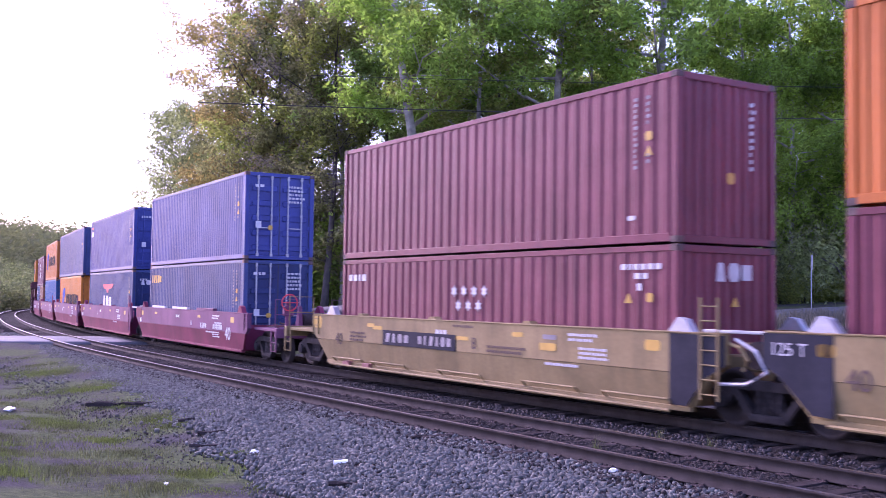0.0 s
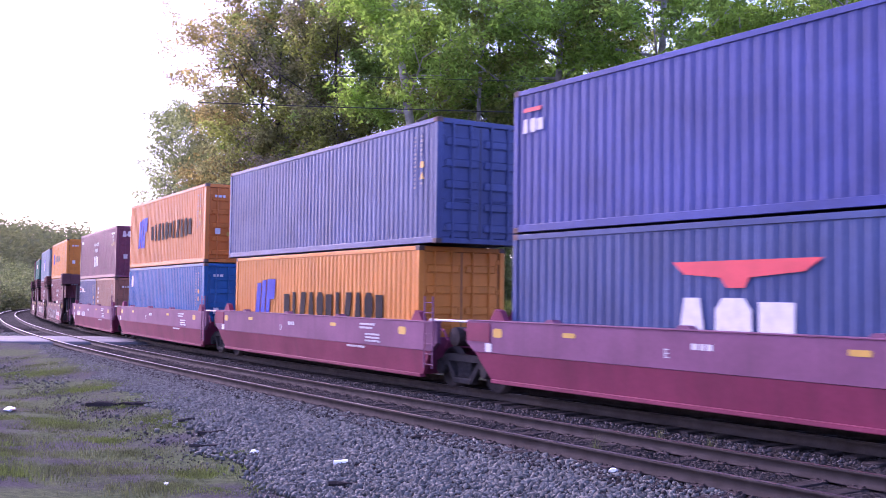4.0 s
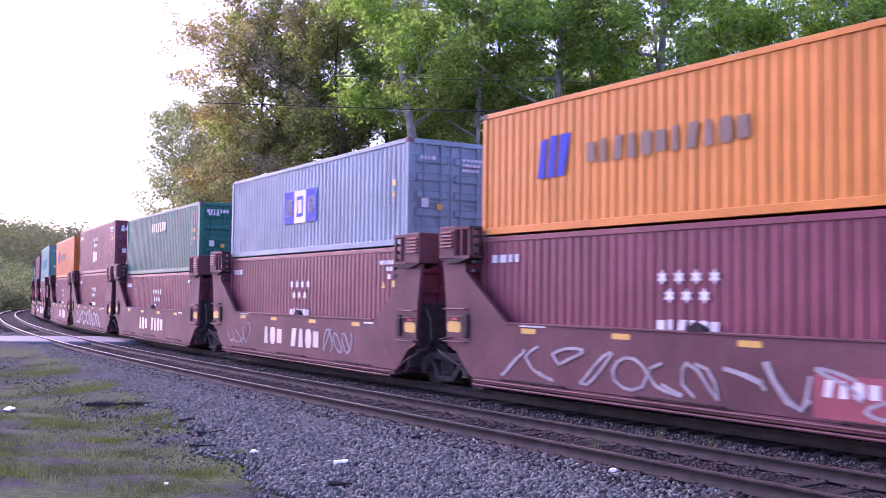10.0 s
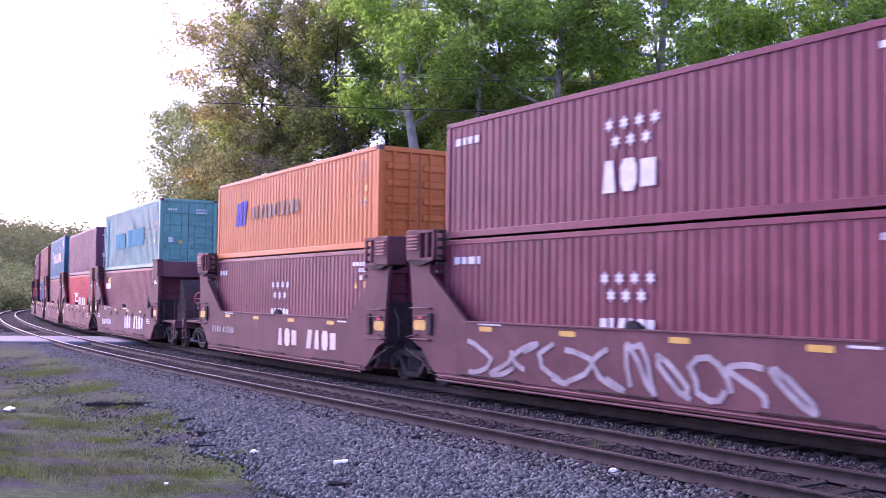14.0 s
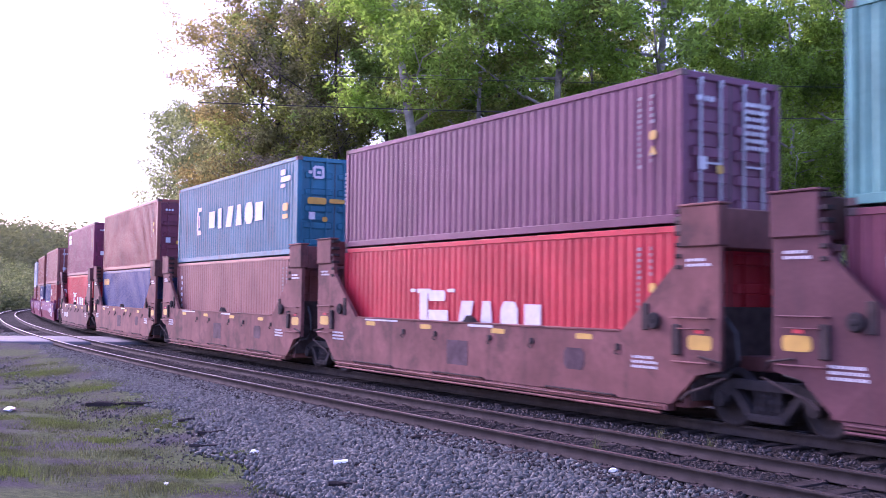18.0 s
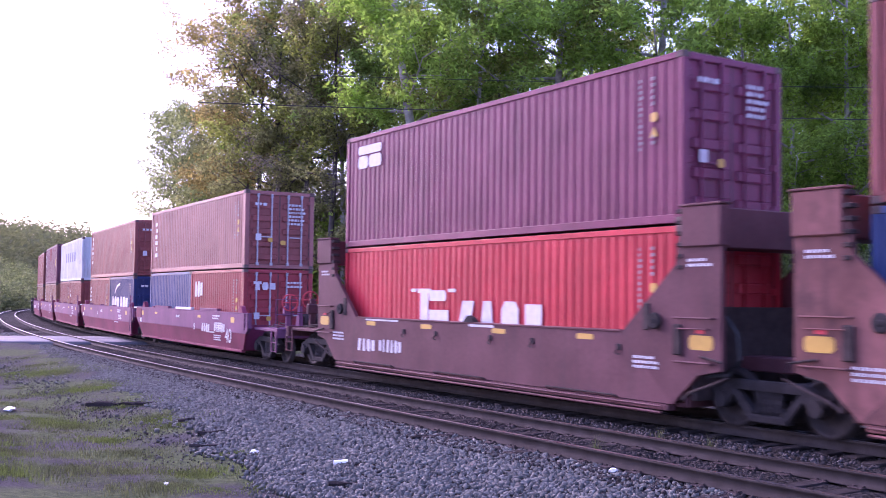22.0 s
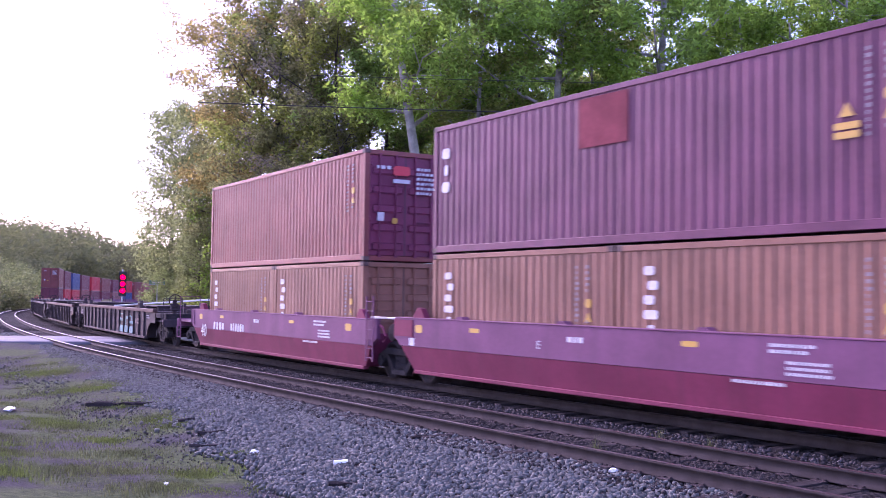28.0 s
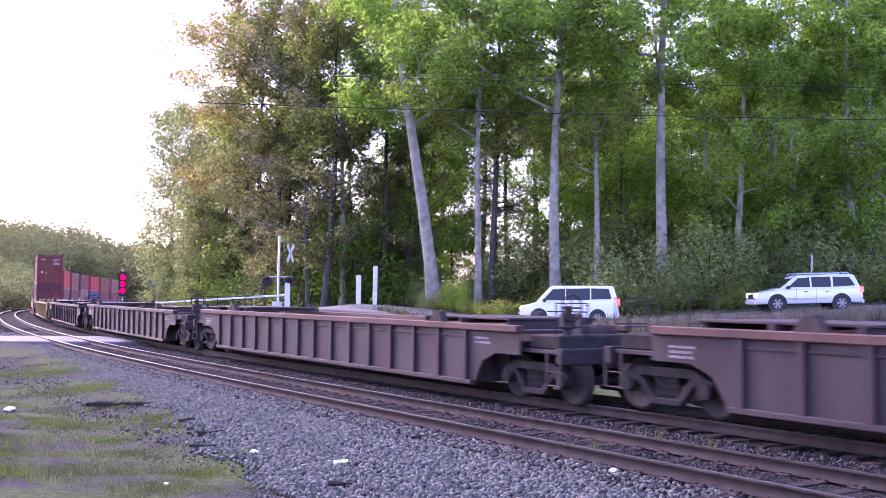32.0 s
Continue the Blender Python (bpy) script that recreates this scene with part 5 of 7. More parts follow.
stack(SET1[1], box("blue", "strong blue container with a small white word, stacked on another", marks=[("word_mark", WHITE, rings(-5.8, -5.12, 2.0, 2.28, 3, 0.1)), ("emblem", REDM, [(-5.75, -5.2, 2.42, 2.5)])] + id_marks(seed=5), end_marks=door_marks(seed=6)),
      box("slate", "slate blue container with a red mark and a large white word", door_col="navy", marks=[("emblem", REDM, [[(((-1.66, 2.24), (1.28, 2.26), (0.95, 2.06), (-0.05, 1.98), (-0.15, 1.82), (-0.5, 1.82), (-0.62, 1.98), (-1.4, 2.04)), "poly", 0, 0)]]), ("word_mark", WHITE, rings(-1.6, 0.86, 0.95, 1.66, 3, 0.08))] + id_marks(seed=52), end_marks=[("word_mark", WHITE, rings(-0.85, -0.15, 2.2, 2.42, 3, 0.15))] + door_marks(seed=53)))
stack(SET1[2], box("steel_blue", "long steel blue container that overhangs the box under it", L=13.716, marks=id_marks(13.716, seed=7)),
      box("orange_warm", "bright orange container with a dark word, low in a well car", marks=line_logo(-4.3, 0.85)))
stack(SET1[3], box("salmon", ORANGE_LABEL, door_col="orange", marks=line_logo() + id_marks(seed=8), end_marks=door_marks(seed=8, n=2)),
      box("blue_mid", "mid blue container with white print, low in a well car", marks=id_marks(seed=9) + [("emblem", WHITE, [(-5.55, -5.2, 2.05, 2.55)])], end_marks=door_marks(seed=9)))
stack(SET1[4], box("plum", "plum brown container with white star shapes and word", STD, marks=id_marks(H=STD, seed=10, warn=True) + [("emblem", WHITE, stars(-0.78, 1.74)), ("word_mark", WHITE, rings(-0.82, 0.6, 0.64, 1.22, 3, 0.12))], end_marks=[("word_mark", WHITE, rings(-0.95, -0.15, 2.02, 2.32, 3, 0.12))] + door_marks(STD, 10)),
      [box("slate", "short slate blue container with a white word", H=STD, marks=[("word_mark", WHITE, rings(-2.18, -1.2, 1.84, 2.1, 3, 0.15) + [[(-1.1, -0.7, 1.84, 1.9)]]), ("emblem", WHITE, [(-2.83, -2.36, 2.08, 2.17), (-2.83, -2.36, 1.84, 1.92)]), ("emblem", REDM, [(-2.83, -2.36, 1.96, 2.04)])] + id_marks(6.058, STD, 54)),
       box("tan_brown", "short tan brown container with an upright white word", H=STD, marks=[("word_mark", WHITE, pillar(-2.29, -1.95, 0.85, 2.2, 6))] + id_marks(6.058, STD, 55), end_marks=door_marks(STD, 11, 7))])

# two sets of brown units with tall end posts
SET2 = [79.2, 63.95, 48.15, 32.9, 17.6]
for i, s in enumerate(SET2):
    c = aboard(car_b("car_brown", i == 0, i == 4, caged=True, label="brown well car unit with tall end posts and graffiti" if i in (0, 3) else "oxide brown well car unit with tall end posts and pale word"), s)
    if i == 0:
        mark("graffiti", GREYM, scrawl(-5.0, 0.42, 11, 0.82, 4, 0.055), c, Matrix.Translation((0, -1.478, 0)))
        part("red_patch", bars([(2.4, 4.95, 0.36, 0.97)]), FADED_RED, c, at=(0, -1.473, 0))
        mark("serial_marking", WHITE, rings(2.56, 3.45, 0.66, 0.90, 4, 0.25) + rings(3.65, 4.78, 0.66, 0.90, 6, 0.25), c, Matrix.Translation((0, -1.480, 0)))
    elif i == 3:
        mark("graffiti", GREYM, scrawl(-4.7, 0.40, 11, 0.78, 9, 0.10, 0.9), c, Matrix.Translation((0, -1.478, 0)))
    else:
        wx = {1: -2.29, 2: -2.0, 4: 0.30}[i]
        mark("word_mark", mat("cream_marking", (0.62, 0.52, 0.42), 0.6, var=0.2, bump=0), rings(wx, wx + 1.45, 0.58, 1.08, 3, 0.22) + rings(wx + 2.1, wx + 4.05, 0.58, 1.1, 4, 0.2), c, Matrix.Translation((0, -1.478, 0)))
        if i == 1:
            mark("graffiti", GREYM, scrawl(2.0, 0.55, 3, 0.6, 14, 0.05, 0.7) + scrawl(-5.6, 0.5, 3, 0.7, 15, 0.03, 0.7), c, Matrix.Translation((0, -1.478, 0)))
        if i == 4:
            mark("serial_marking", GREYM, rings(-5.65, -4.75, 0.76, 0.98, 4, 0.25) + rings(-4.55, -3.5, 0.76, 0.98, 6, 0.25), c, Matrix.Translation((0, -1.478, 0)))
STAR = [("emblem", WHITE, stars(-0.9, 1.9)), ("word_mark", WHITE, rings(-0.92, 0.47, 1.1, 1.3, 6, 0.1))]
stack(SET2[0], box("orange_warm", ORANGE_LABEL, STD, marks=small_logo(-4.2, 1.05) + id_marks(H=STD, seed=12), end_marks=door_marks(STD, 12, 4)), box("maroon", "maroon container with white star shapes, low in a well car", marks=STAR + id_marks(seed=13, warn=True), end_marks=door_marks(seed=13, n=8)))
stack(SET2[1], box("grey_blue", "pale grey blue container with a white and blue panel", STD, marks=[("panel", WHITE, [(-0.73, 0.09, 0.88, 1.83)]), ("panel", BLUEM, [(-1.49, -0.74, 0.88, 1.83), (0.10, 0.86, 0.88, 1.83)]), ("word_mark", BLUEM, [[(-0.55, -0.44, 1.08, 1.64), (-0.2, -0.09, 1.08, 1.64), (-0.55, -0.09, 1.56, 1.66), (-0.55, -0.09, 1.06, 1.16)]]), ("letter_block", WHITE, [(-1.34, -0.9, 1.12, 1.6), (0.28, 0.7, 1.12, 1.6)])] + id_marks(H=STD, seed=14), end_marks=door_marks(STD, 14, 3)), box("maroon", "maroon container with white star shapes, low in a well car", marks=STAR + id_marks(seed=15, warn=True)))
stack(SET2[2], box("green", "deep green container with a large white word", STD, marks=[("word_mark", WHITE, rings(-1.27, 1.13, 1.74, 2.14, 7, 0.22))] + id_marks(H=STD, seed=16), end_marks=[("word_mark", WHITE, rings(-0.95, -0.12, 2.18, 2.32, 7, 0.2))] + door_marks(STD, 16, 2)), box("maroon", "maroon container with white star shapes, low in a well car", STD, marks=[("emblem", WHITE, stars(-0.73, 1.72)), ("word_mark", WHITE, [(-0.45, -0.2, 1.1, 1.32)])] + id_marks(H=STD, seed=17, warn=True)))
stack(SET2[3], box("maroon", "maroon container with white star shapes and a bold white word", STD, marks=[("emblem", WHITE, stars(-0.8, 1.74)), ("word_mark", WHITE, rings(-0.9, 0.52, 0.62, 1.2, 3, 0.12))] + id_marks(H=STD, seed=18, warn=True), end_marks=[("word_mark", WHITE, rings(-0.95, -0.15, 2.02, 2.32, 3, 0.12))] + door_marks(STD, 18)), box("maroon", "maroon container with white star shapes, low in a well car", marks=STAR + id_marks(seed=19, warn=True)))
stack(SET2[4], box("orange", ORANGE_LABEL, STD, marks=small_logo(-4.2, 1.05) + id_marks(H=STD, seed=20)), box("maroon", "maroon container with white star shapes, low in a well car", marks=STAR + id_marks(seed=21, warn=True)))

PATCH_GREY = mat("grey_primer_patch", (0.098, 0.062, 0.070), 0.8, var=0.3, scale=3, fine=12, bump=0, spec=0.15)
SET3 = [-2.5, -17.75, -33.1, -48.6, -64.2]
for i, s in enumerate(SET3):
    c = aboard(car_b("car_brown" if i in (0, 4) else "car_pink", i == 0, i == 4, label="bleached oxide well car unit with tall end posts" if i in (1, 2, 3) else "oxide brown well car unit with white serial print"), s)
    if i in (1, 2, 3):
        mark("paint_patch", PATCH_GREY, [(-0.62, 0.18, 0.56, 1.08), (3.38, 3.96, 0.72, 1.11)], c, Matrix.Translation((0, -1.470, 0)))
    if i == 0:
        mark("word_mark", WHITE, rings(0.65, 2.0, 0.52, 1.12, 3, 0.2) + rings(2.66, 4.53, 0.56, 1.12, 4, 0.2), c, Matrix.Translation((0, -1.478, 0)))
        mark("serial_marking", WHITE, rings(-4.85, -3.95, 0.56, 0.82, 4, 0.25) + rings(-3.75, -2.6, 0.58, 0.86, 6, 0.25), c, Matrix.Translation((0, -1.478, 0)))
    if i == 4:
        mark("serial_marking", WHITE, rings(-4.79, -3.9, 0.64, 0.94, 4, 0.25) + rings(-3.7, -2.61, 0.66, 0.96, 6, 0.25), c, Matrix.Translation((0, -1.478, 0)))
KL = [("word_mark", WHITE, [[(-2.2, -1.86, 0.95, 1.84), (-2.32, -1.74, 1.74, 1.84)], [(-1.82, -1.12, 1.56, 1.8)], [(-1.82, -1.0, 0.95, 1.36)]] + rings(-0.6, 2.42, 0.95, 1.58, 4, 0.22)), ("underline", WHITE, [(-2.62, -2.4, 1.76, 1.84), (-1.02, -0.72, 1.76, 1.84)])]
stack(SET3[0], box("sky", "pale turquoise container with darker patches and stains", marks=[("patch", PATCH_BLUE, [(-3.13, -1.0, 1.02, 1.76), (-0.35, 3.08, 1.05, 1.82), (-5.35, -5.08, 0.16, 2.6)]), ("scuff", BROWNM, [(3.2, 3.75, 1.5, 1.53), (3.5, 4.4, 1.68, 1.71), (3.25, 3.55, 1.3, 1.33), (3.8, 4.2, 1.4, 1.43), (3.3, 3.9, 1.62, 1.64), (3.6, 3.8, 1.1, 1.14), (-1.9, -1.6, 0.32, 0.36), (-1.4, -1.2, 0.4, 0.45), (4.4, 4.6, 0.9, 0.95)]), ("warning_mark", YELLOW, [(5.05, 5.3, 1.05, 1.2)])] + id_marks(seed=22), end_marks=door_marks(seed=22, n=2)), box("maroon", "maroon container with a pale emblem, low in a well car", marks=[("panel", WHITE, [(-5.45, -4.27, 2.0, 2.28)]), ("panel", YELLOW, [[(((-4.95, 2.3), (-4.27, 2.3), (-4.27, 2.6), (-4.95, 2.44)), "poly", 0, 0)]]), ("panel", BLACKM, [(-5.45, -5.0, 2.3, 2.6)])] + id_marks(seed=23)))
stack(SET3[1], box("plum", "plum maroon container with white door print", STD, rods=GALV, marks=id_marks(H=STD, seed=24), end_marks=door_marks(STD, 24, 7)), box("red", "bright red container with a large white word", marks=KL + id_marks(seed=25)))
stack(SET3[2], box("blue_hj", "weathered azure blue container with a large white word", marks=[("word_mark", WHITE, rings(-2.22, 3.34, 1.12, 1.82, 6, 0.2)), ("emblem", WHITE, [[(-3.63, -3.48, 1.15, 1.85), (-3.55, -3.1, 1.85, 2.0), (-3.55, -3.15, 0.98, 1.15)], [(-3.38, -3.28, 1.25, 1.7)]]), ("panel", WHITE, [(4.77, 5.15, 2.42, 2.6), (4.77, 5.56, 2.22, 2.38), (4.77, 5.12, 2.05, 2.16)]), ("warning_mark", YELLOW, [(4.97, 5.37, 1.34, 1.57), (4.97, 5.37, 1.1, 1.24)])], end_marks=door_marks(seed=26, n=8) + [("warning_mark", YELLOW, [(-0.9, -0.3, 1.5, 1.7), (-0.2, 0.3, 1.55, 1.68)]), ("emblem", WHITE, [[(-0.74, -0.66, 2.3, 2.6), (-0.46, -0.38, 2.3, 2.6), (-0.7, -0.42, 2.56, 2.64), (-0.7, -0.42, 2.26, 2.34)]]), ("panel", WHITE, [(0.35, 0.55, 1.2, 1.42), (0.35, 0.55, 0.8, 1.02), (0.72, 0.9, 1.15, 1.36), (0.72, 0.9, 0.75, 0.96)])]), box("rose", "faded rose brown container with upright white word", marks=[("word_mark", WHITE, pillar(-5.5, -5.28, 1.2, 2.5, 6))] + id_marks(seed=27)))
stack(SET3[3], box("brown_red", "brown red container with dark red doors", door_col="maroon", marks=id_marks(seed=28), end_marks=[("word_mark", REDM, [(0.2, 0.7, 2.2, 2.42)])] + door_marks(seed=28)), box("slate", "slate blue container with a yellow word, low in a well car", marks=SEACO))
stack(SET3[4], box("maroon_dark", "dark maroon container with a white and yellow label", marks=[("panel", WHITE, [(-5.42, -4.2, 2.38, 2.6), (-5.42, -4.9, 2.02, 2.34), (-4.84, -4.2, 2.02, 2.34)])] + id_marks(seed=30), end_marks=door_marks(seed=30)), box("red", "bright red container with a large white word", marks=KL + id_marks(seed=31)))

SET4 = [-83.9, -99.3, -115.3, -131.0, -146.5]
for i, s in enumerate(SET4):
    c = aboard(car_a("car_magenta", i == 0, i == 4, label=RASP), s)
    if i == 0:
        lettering(c, "40", 5.06, 0.49, 0.66)
        mark("serial_marking", WHITE, rings(2.4, 3.31, 0.77, 1.06, 4, 0.25) + rings(3.85, 5.0, 0.80, 1.10, 6, 0.25) + small_print(3.85, 0.66, 3, 0.9, 0.04, 3), c, Matrix.Translation((0, -1.472, 0)))
        lettering(c, "B", 1.38, 0.80, 0.33)
        for x0, mm in ((-4.24, P["car_magenta"]), (-1.1, WHITE), (2.05, P["car_magenta"])):
            part("hinged_flap", Shape().box(x0, x0 + 2.05, -1.47, -1.33, 1.50, 1.59, 0.012), mm, c, "white painted flap" if mm is WHITE else "")
    elif i == 4:
        lettering(c, "40", -6.2, 0.56, 0.62)
        mark("serial_marking", WHITE, rings(-4.85, -3.75, 0.84, 1.10, 4, 0.25) + rings(-3.1, -1.85, 0.84, 1.10, 6, 0.25), c, Matrix.Translation((0, -1.472, 0)))
    else:
        lettering(c, "125 T", -7.27, 1.15, 0.27, y=-1.478)
        lettering(c, "CDE"[i - 1], -1.9, 1.02, 0.22)
stack(SET4[0], box("rose", "faded rose brown container with white print on its doors", H=STD, rods=GALV, door_col="brown_red", marks=[("word_mark", WHITE, pillar(-5.40, -5.02, 0.66, 2.22, 6))] + id_marks(H=STD, seed=32), end_marks=door_marks(STD, 32, 6) + [("warning_mark", YELLOW, [(0.02, 0.2, 0.8, 0.95)])]),
      [box("slate", "short slate blue container, low in a well car", H=STD), box("dull_red", "short dull red container with a white word", H=STD, rods=GALV, marks=[("word_mark", WHITE, rings(-2.46, -1.5, 1.64, 2.2, 3, 0.1))] + id_marks(6.058, STD, 33), end_marks=[("word_mark", WHITE, rings(-0.85, -0.1, 1.9, 2.15, 3, 0.12))] + door_marks(STD, 33, 2))])
stack(SET4[1], box("brown_red", "brown red container with upright white word", H=STD, marks=[("word_mark", WHITE, pillar(-5.64, -5.30, 0.78, 2.34, 6))] + id_marks(H=STD, seed=34), end_marks=door_marks(STD, 34, 4)),
      [box("brown_red", "short brown container with upright white word", H=STD, marks=[("word_mark", WHITE, pillar(-2.84, -2.52, 0.9, 2.19, 6))] + id_marks(6.058, STD, 61)), box("navy", "short navy container with a large white word", H=STD, marks=[("word_mark", WHITE, rings(-2.29, -0.38, 1.04, 1.63, 3, 0.1) + rings(-0.18, 1.8, 1.04, 1.63, 3, 0.1)), ("emblem", WHITE, [[(((-1.62, 1.78), (-1.35, 2.02), (-0.98, 2.2), (-0.3, 2.3), (-0.2, 2.24), (-0.35, 2.17), (-0.9, 2.1), (-1.3, 1.93), (-1.55, 1.78)), "poly", 0, 0)]])] + id_marks(6.058, STD, 62), end_marks=door_marks(STD, 35))])
stack(SET4[2], box("white", "off-white container with a grey word", STD, marks=[("word_mark", mat("grey_lettering", (0.2, 0.22, 0.27), 0.6, var=0.15, bump=0), [r for x in (-2.71, -1.44, -0.36, 0.9, 2.12) for r in rings(x, x + 0.64, 1.18, 1.88, 1, 0.0)])] + id_marks(H=STD, seed=36), doors=False, end_marks=[("warning_mark", YELLOW, [tri(0.15, 1.55, 0.24, 0.24)])]),
      [box("brown_red", "short brown red container low in a well car", H=STD, marks=id_marks(6.058, STD, 37)), box("brown_red", "short brown red container with a red end", H=STD, doors=False, marks=[("word_mark", WHITE, pillar(-2.6, -2.4, 1.6, 2.2, 2))])])
stack(SET4[3], box("plum", "chalky plum container with a patched panel and upright white word", rods=GALV, marks=[("patch", PATCH_RED, [(-1.0, 0.33, 1.82, 2.74)]), ("word_mark", WHITE, pillar(-5.72, -5.42, 1.36, 2.5, 3)), ("warning_mark", YELLOW, [[(4.53, 4.95, 1.44, 1.54)], [(4.53, 4.95, 1.31, 1.41)], tri(4.62, 1.62, 0.24, 0.2)])] + id_marks(seed=38), end_marks=door_marks(seed=38, n=6) + [("word_mark", WHITE, rings(-0.85, -0.2, 2.2, 2.42, 3, 0.15))]),
      [box("tan_brown", "short tan brown container with upright white word", H=STD, marks=[("word_mark", WHITE, pillar(-2.5, -2.16, 0.8, 2.27, 6))] + id_marks(6.058, STD, 63)), box("tan_brown", "short tan brown container with upright white word and a ribbed end", H=STD, doors=False, end_marks=[("door_print", WORN, small_print(0.6, 2.2, 12, 0.08, 0.06, 65))], marks=[("word_mark", WHITE, pillar(-2.31, -1.98, 0.8, 2.3, 6))] + id_marks(6.058, STD, 64))])
stack(SET4[4], box("brown_red", "brown red container with dark maroon doors and a small red sign", door_col="maroon_dark", marks=id_marks(seed=40), end_marks=[("word_mark", REDM, [(-0.4, 0.1, 2.25, 2.5)]), ("word_mark", WHITE, [(-0.4, 0.1, 2.05, 2.15)])] + door_marks(seed=40, n=6)),
      [box("tan_brown", "short tan brown container with upright white word", H=STD, marks=[("word_mark", WHITE, pillar(-2.5, -2.16, 0.8, 2.27, 6))] + id_marks(6.058, STD, 63)), box("tan_brown", "short tan brown container with upright white word", H=STD, marks=[("word_mark", WHITE, pillar(-2.5, -2.14, 0.8, 2.27, 6))] + id_marks(6.058, STD, 65))])

# empty cars, and more loaded ones round the curve
DUSTM = mat("dusty_pink_marking", (0.15, 0.105, 0.10), 0.7, var=0.3, bump=0)
TX0 = 2.62
TEAL = [("graffiti", TEALM, [[(x, x + 0.78, 0.36, 0.60), (x + 0.05, x + 0.72, 0.60, 0.66)] for x in (TX0, TX0 + 1.1, TX0 + 2.2)] + [[(TX0 + 0.05, TX0 + 0.3, 0.86, 1.02)], [(TX0 + 0.4, TX0 + 0.62, 0.84, 1.0)], [(TX0 + 0.1, TX0 + 0.75, 1.15, 1.19)], [(TX0 + 1.35, TX0 + 1.5, 0.66, 1.0)], [(TX0 + 1.4, TX0 + 1.85, 0.96, 1.08)], [(TX0 + 2.25, TX0 + 3.0, 0.78, 0.90)], [(TX0 + 2.6, TX0 + 2.8, 0.9, 1.12)], [(TX0 + 2.25, TX0 + 2.5, 1.08, 1.14)]]), ("graffiti", DUSTM, [[(TX0 + 3.45, TX0 + 3.75, 0.82, 1.05)], [(TX0 + 3.9, TX0 + 4.15, 0.96, 1.06)], [(TX0 + 3.85, TX0 + 4.15, 0.82, 0.9)]])]
for i, s in enumerate((-168.75, -191.45, -214.1, -236.8, -259.5)):
    aboard(car_c("car_tan" if i == 4 else "car_dark", marks=TEAL if i == 0 else (), stained=i in (0, 1), label="empty dark umber well car with ribbed sides and teal graffiti" if i == 0 else "empty umber well car with ribbed sides" if i < 4 else "empty tan well car with ribbed sides"), s)
cols = ["brown_red", "maroon", "slate", "maroon", "red", "brown_red", "maroon", "red", "brown_red", "rose"]
near_wheels = len(WHEELSETS)
for i in range(10):
    s = -280.5 - 15.6 * i
    aboard(car_a("car_magenta" if i % 5 else "car_tan", False, False, label="well car unit with stacked containers, round the curve"), s)
    stack(s, box(cols[i], "dark red container with white door print", end_marks=door_marks(seed=50 + i)), box("maroon" if i == 0 else cols[(i * 3 + 1) % 10], "red container low in a well car"))
del WHEELSETS[near_wheels:]
# ---- level crossing, signals, posts, wires ----
WHITE_PAINT = mat("weathered_white_paint", (0.72, 0.72, 0.70), 0.6, var=0.15, scale=4, fine=25)
SILVER = mat("aluminium_paint", (0.52, 0.53, 0.54), 0.4, 0.6, var=0.15, scale=4, fine=30)
BLACK_PAINT = mat("black_hood_paint", (0.02, 0.02, 0.022), 0.6, var=0.2)
RED_GLASS = mat("dim_red_lens", (0.35, 0.02, 0.02), 0.2, var=0.1, bump=0)
RED_LIT = mat("lit_red_lamp", (1.0, 0.004, 0.012), 0.3, var=0.0, bump=0, emit=2.6)
GREEN_SIGN = mat("green_sign_face", (0.05, 0.16, 0.12), 0.5, var=0.1, bump=0)


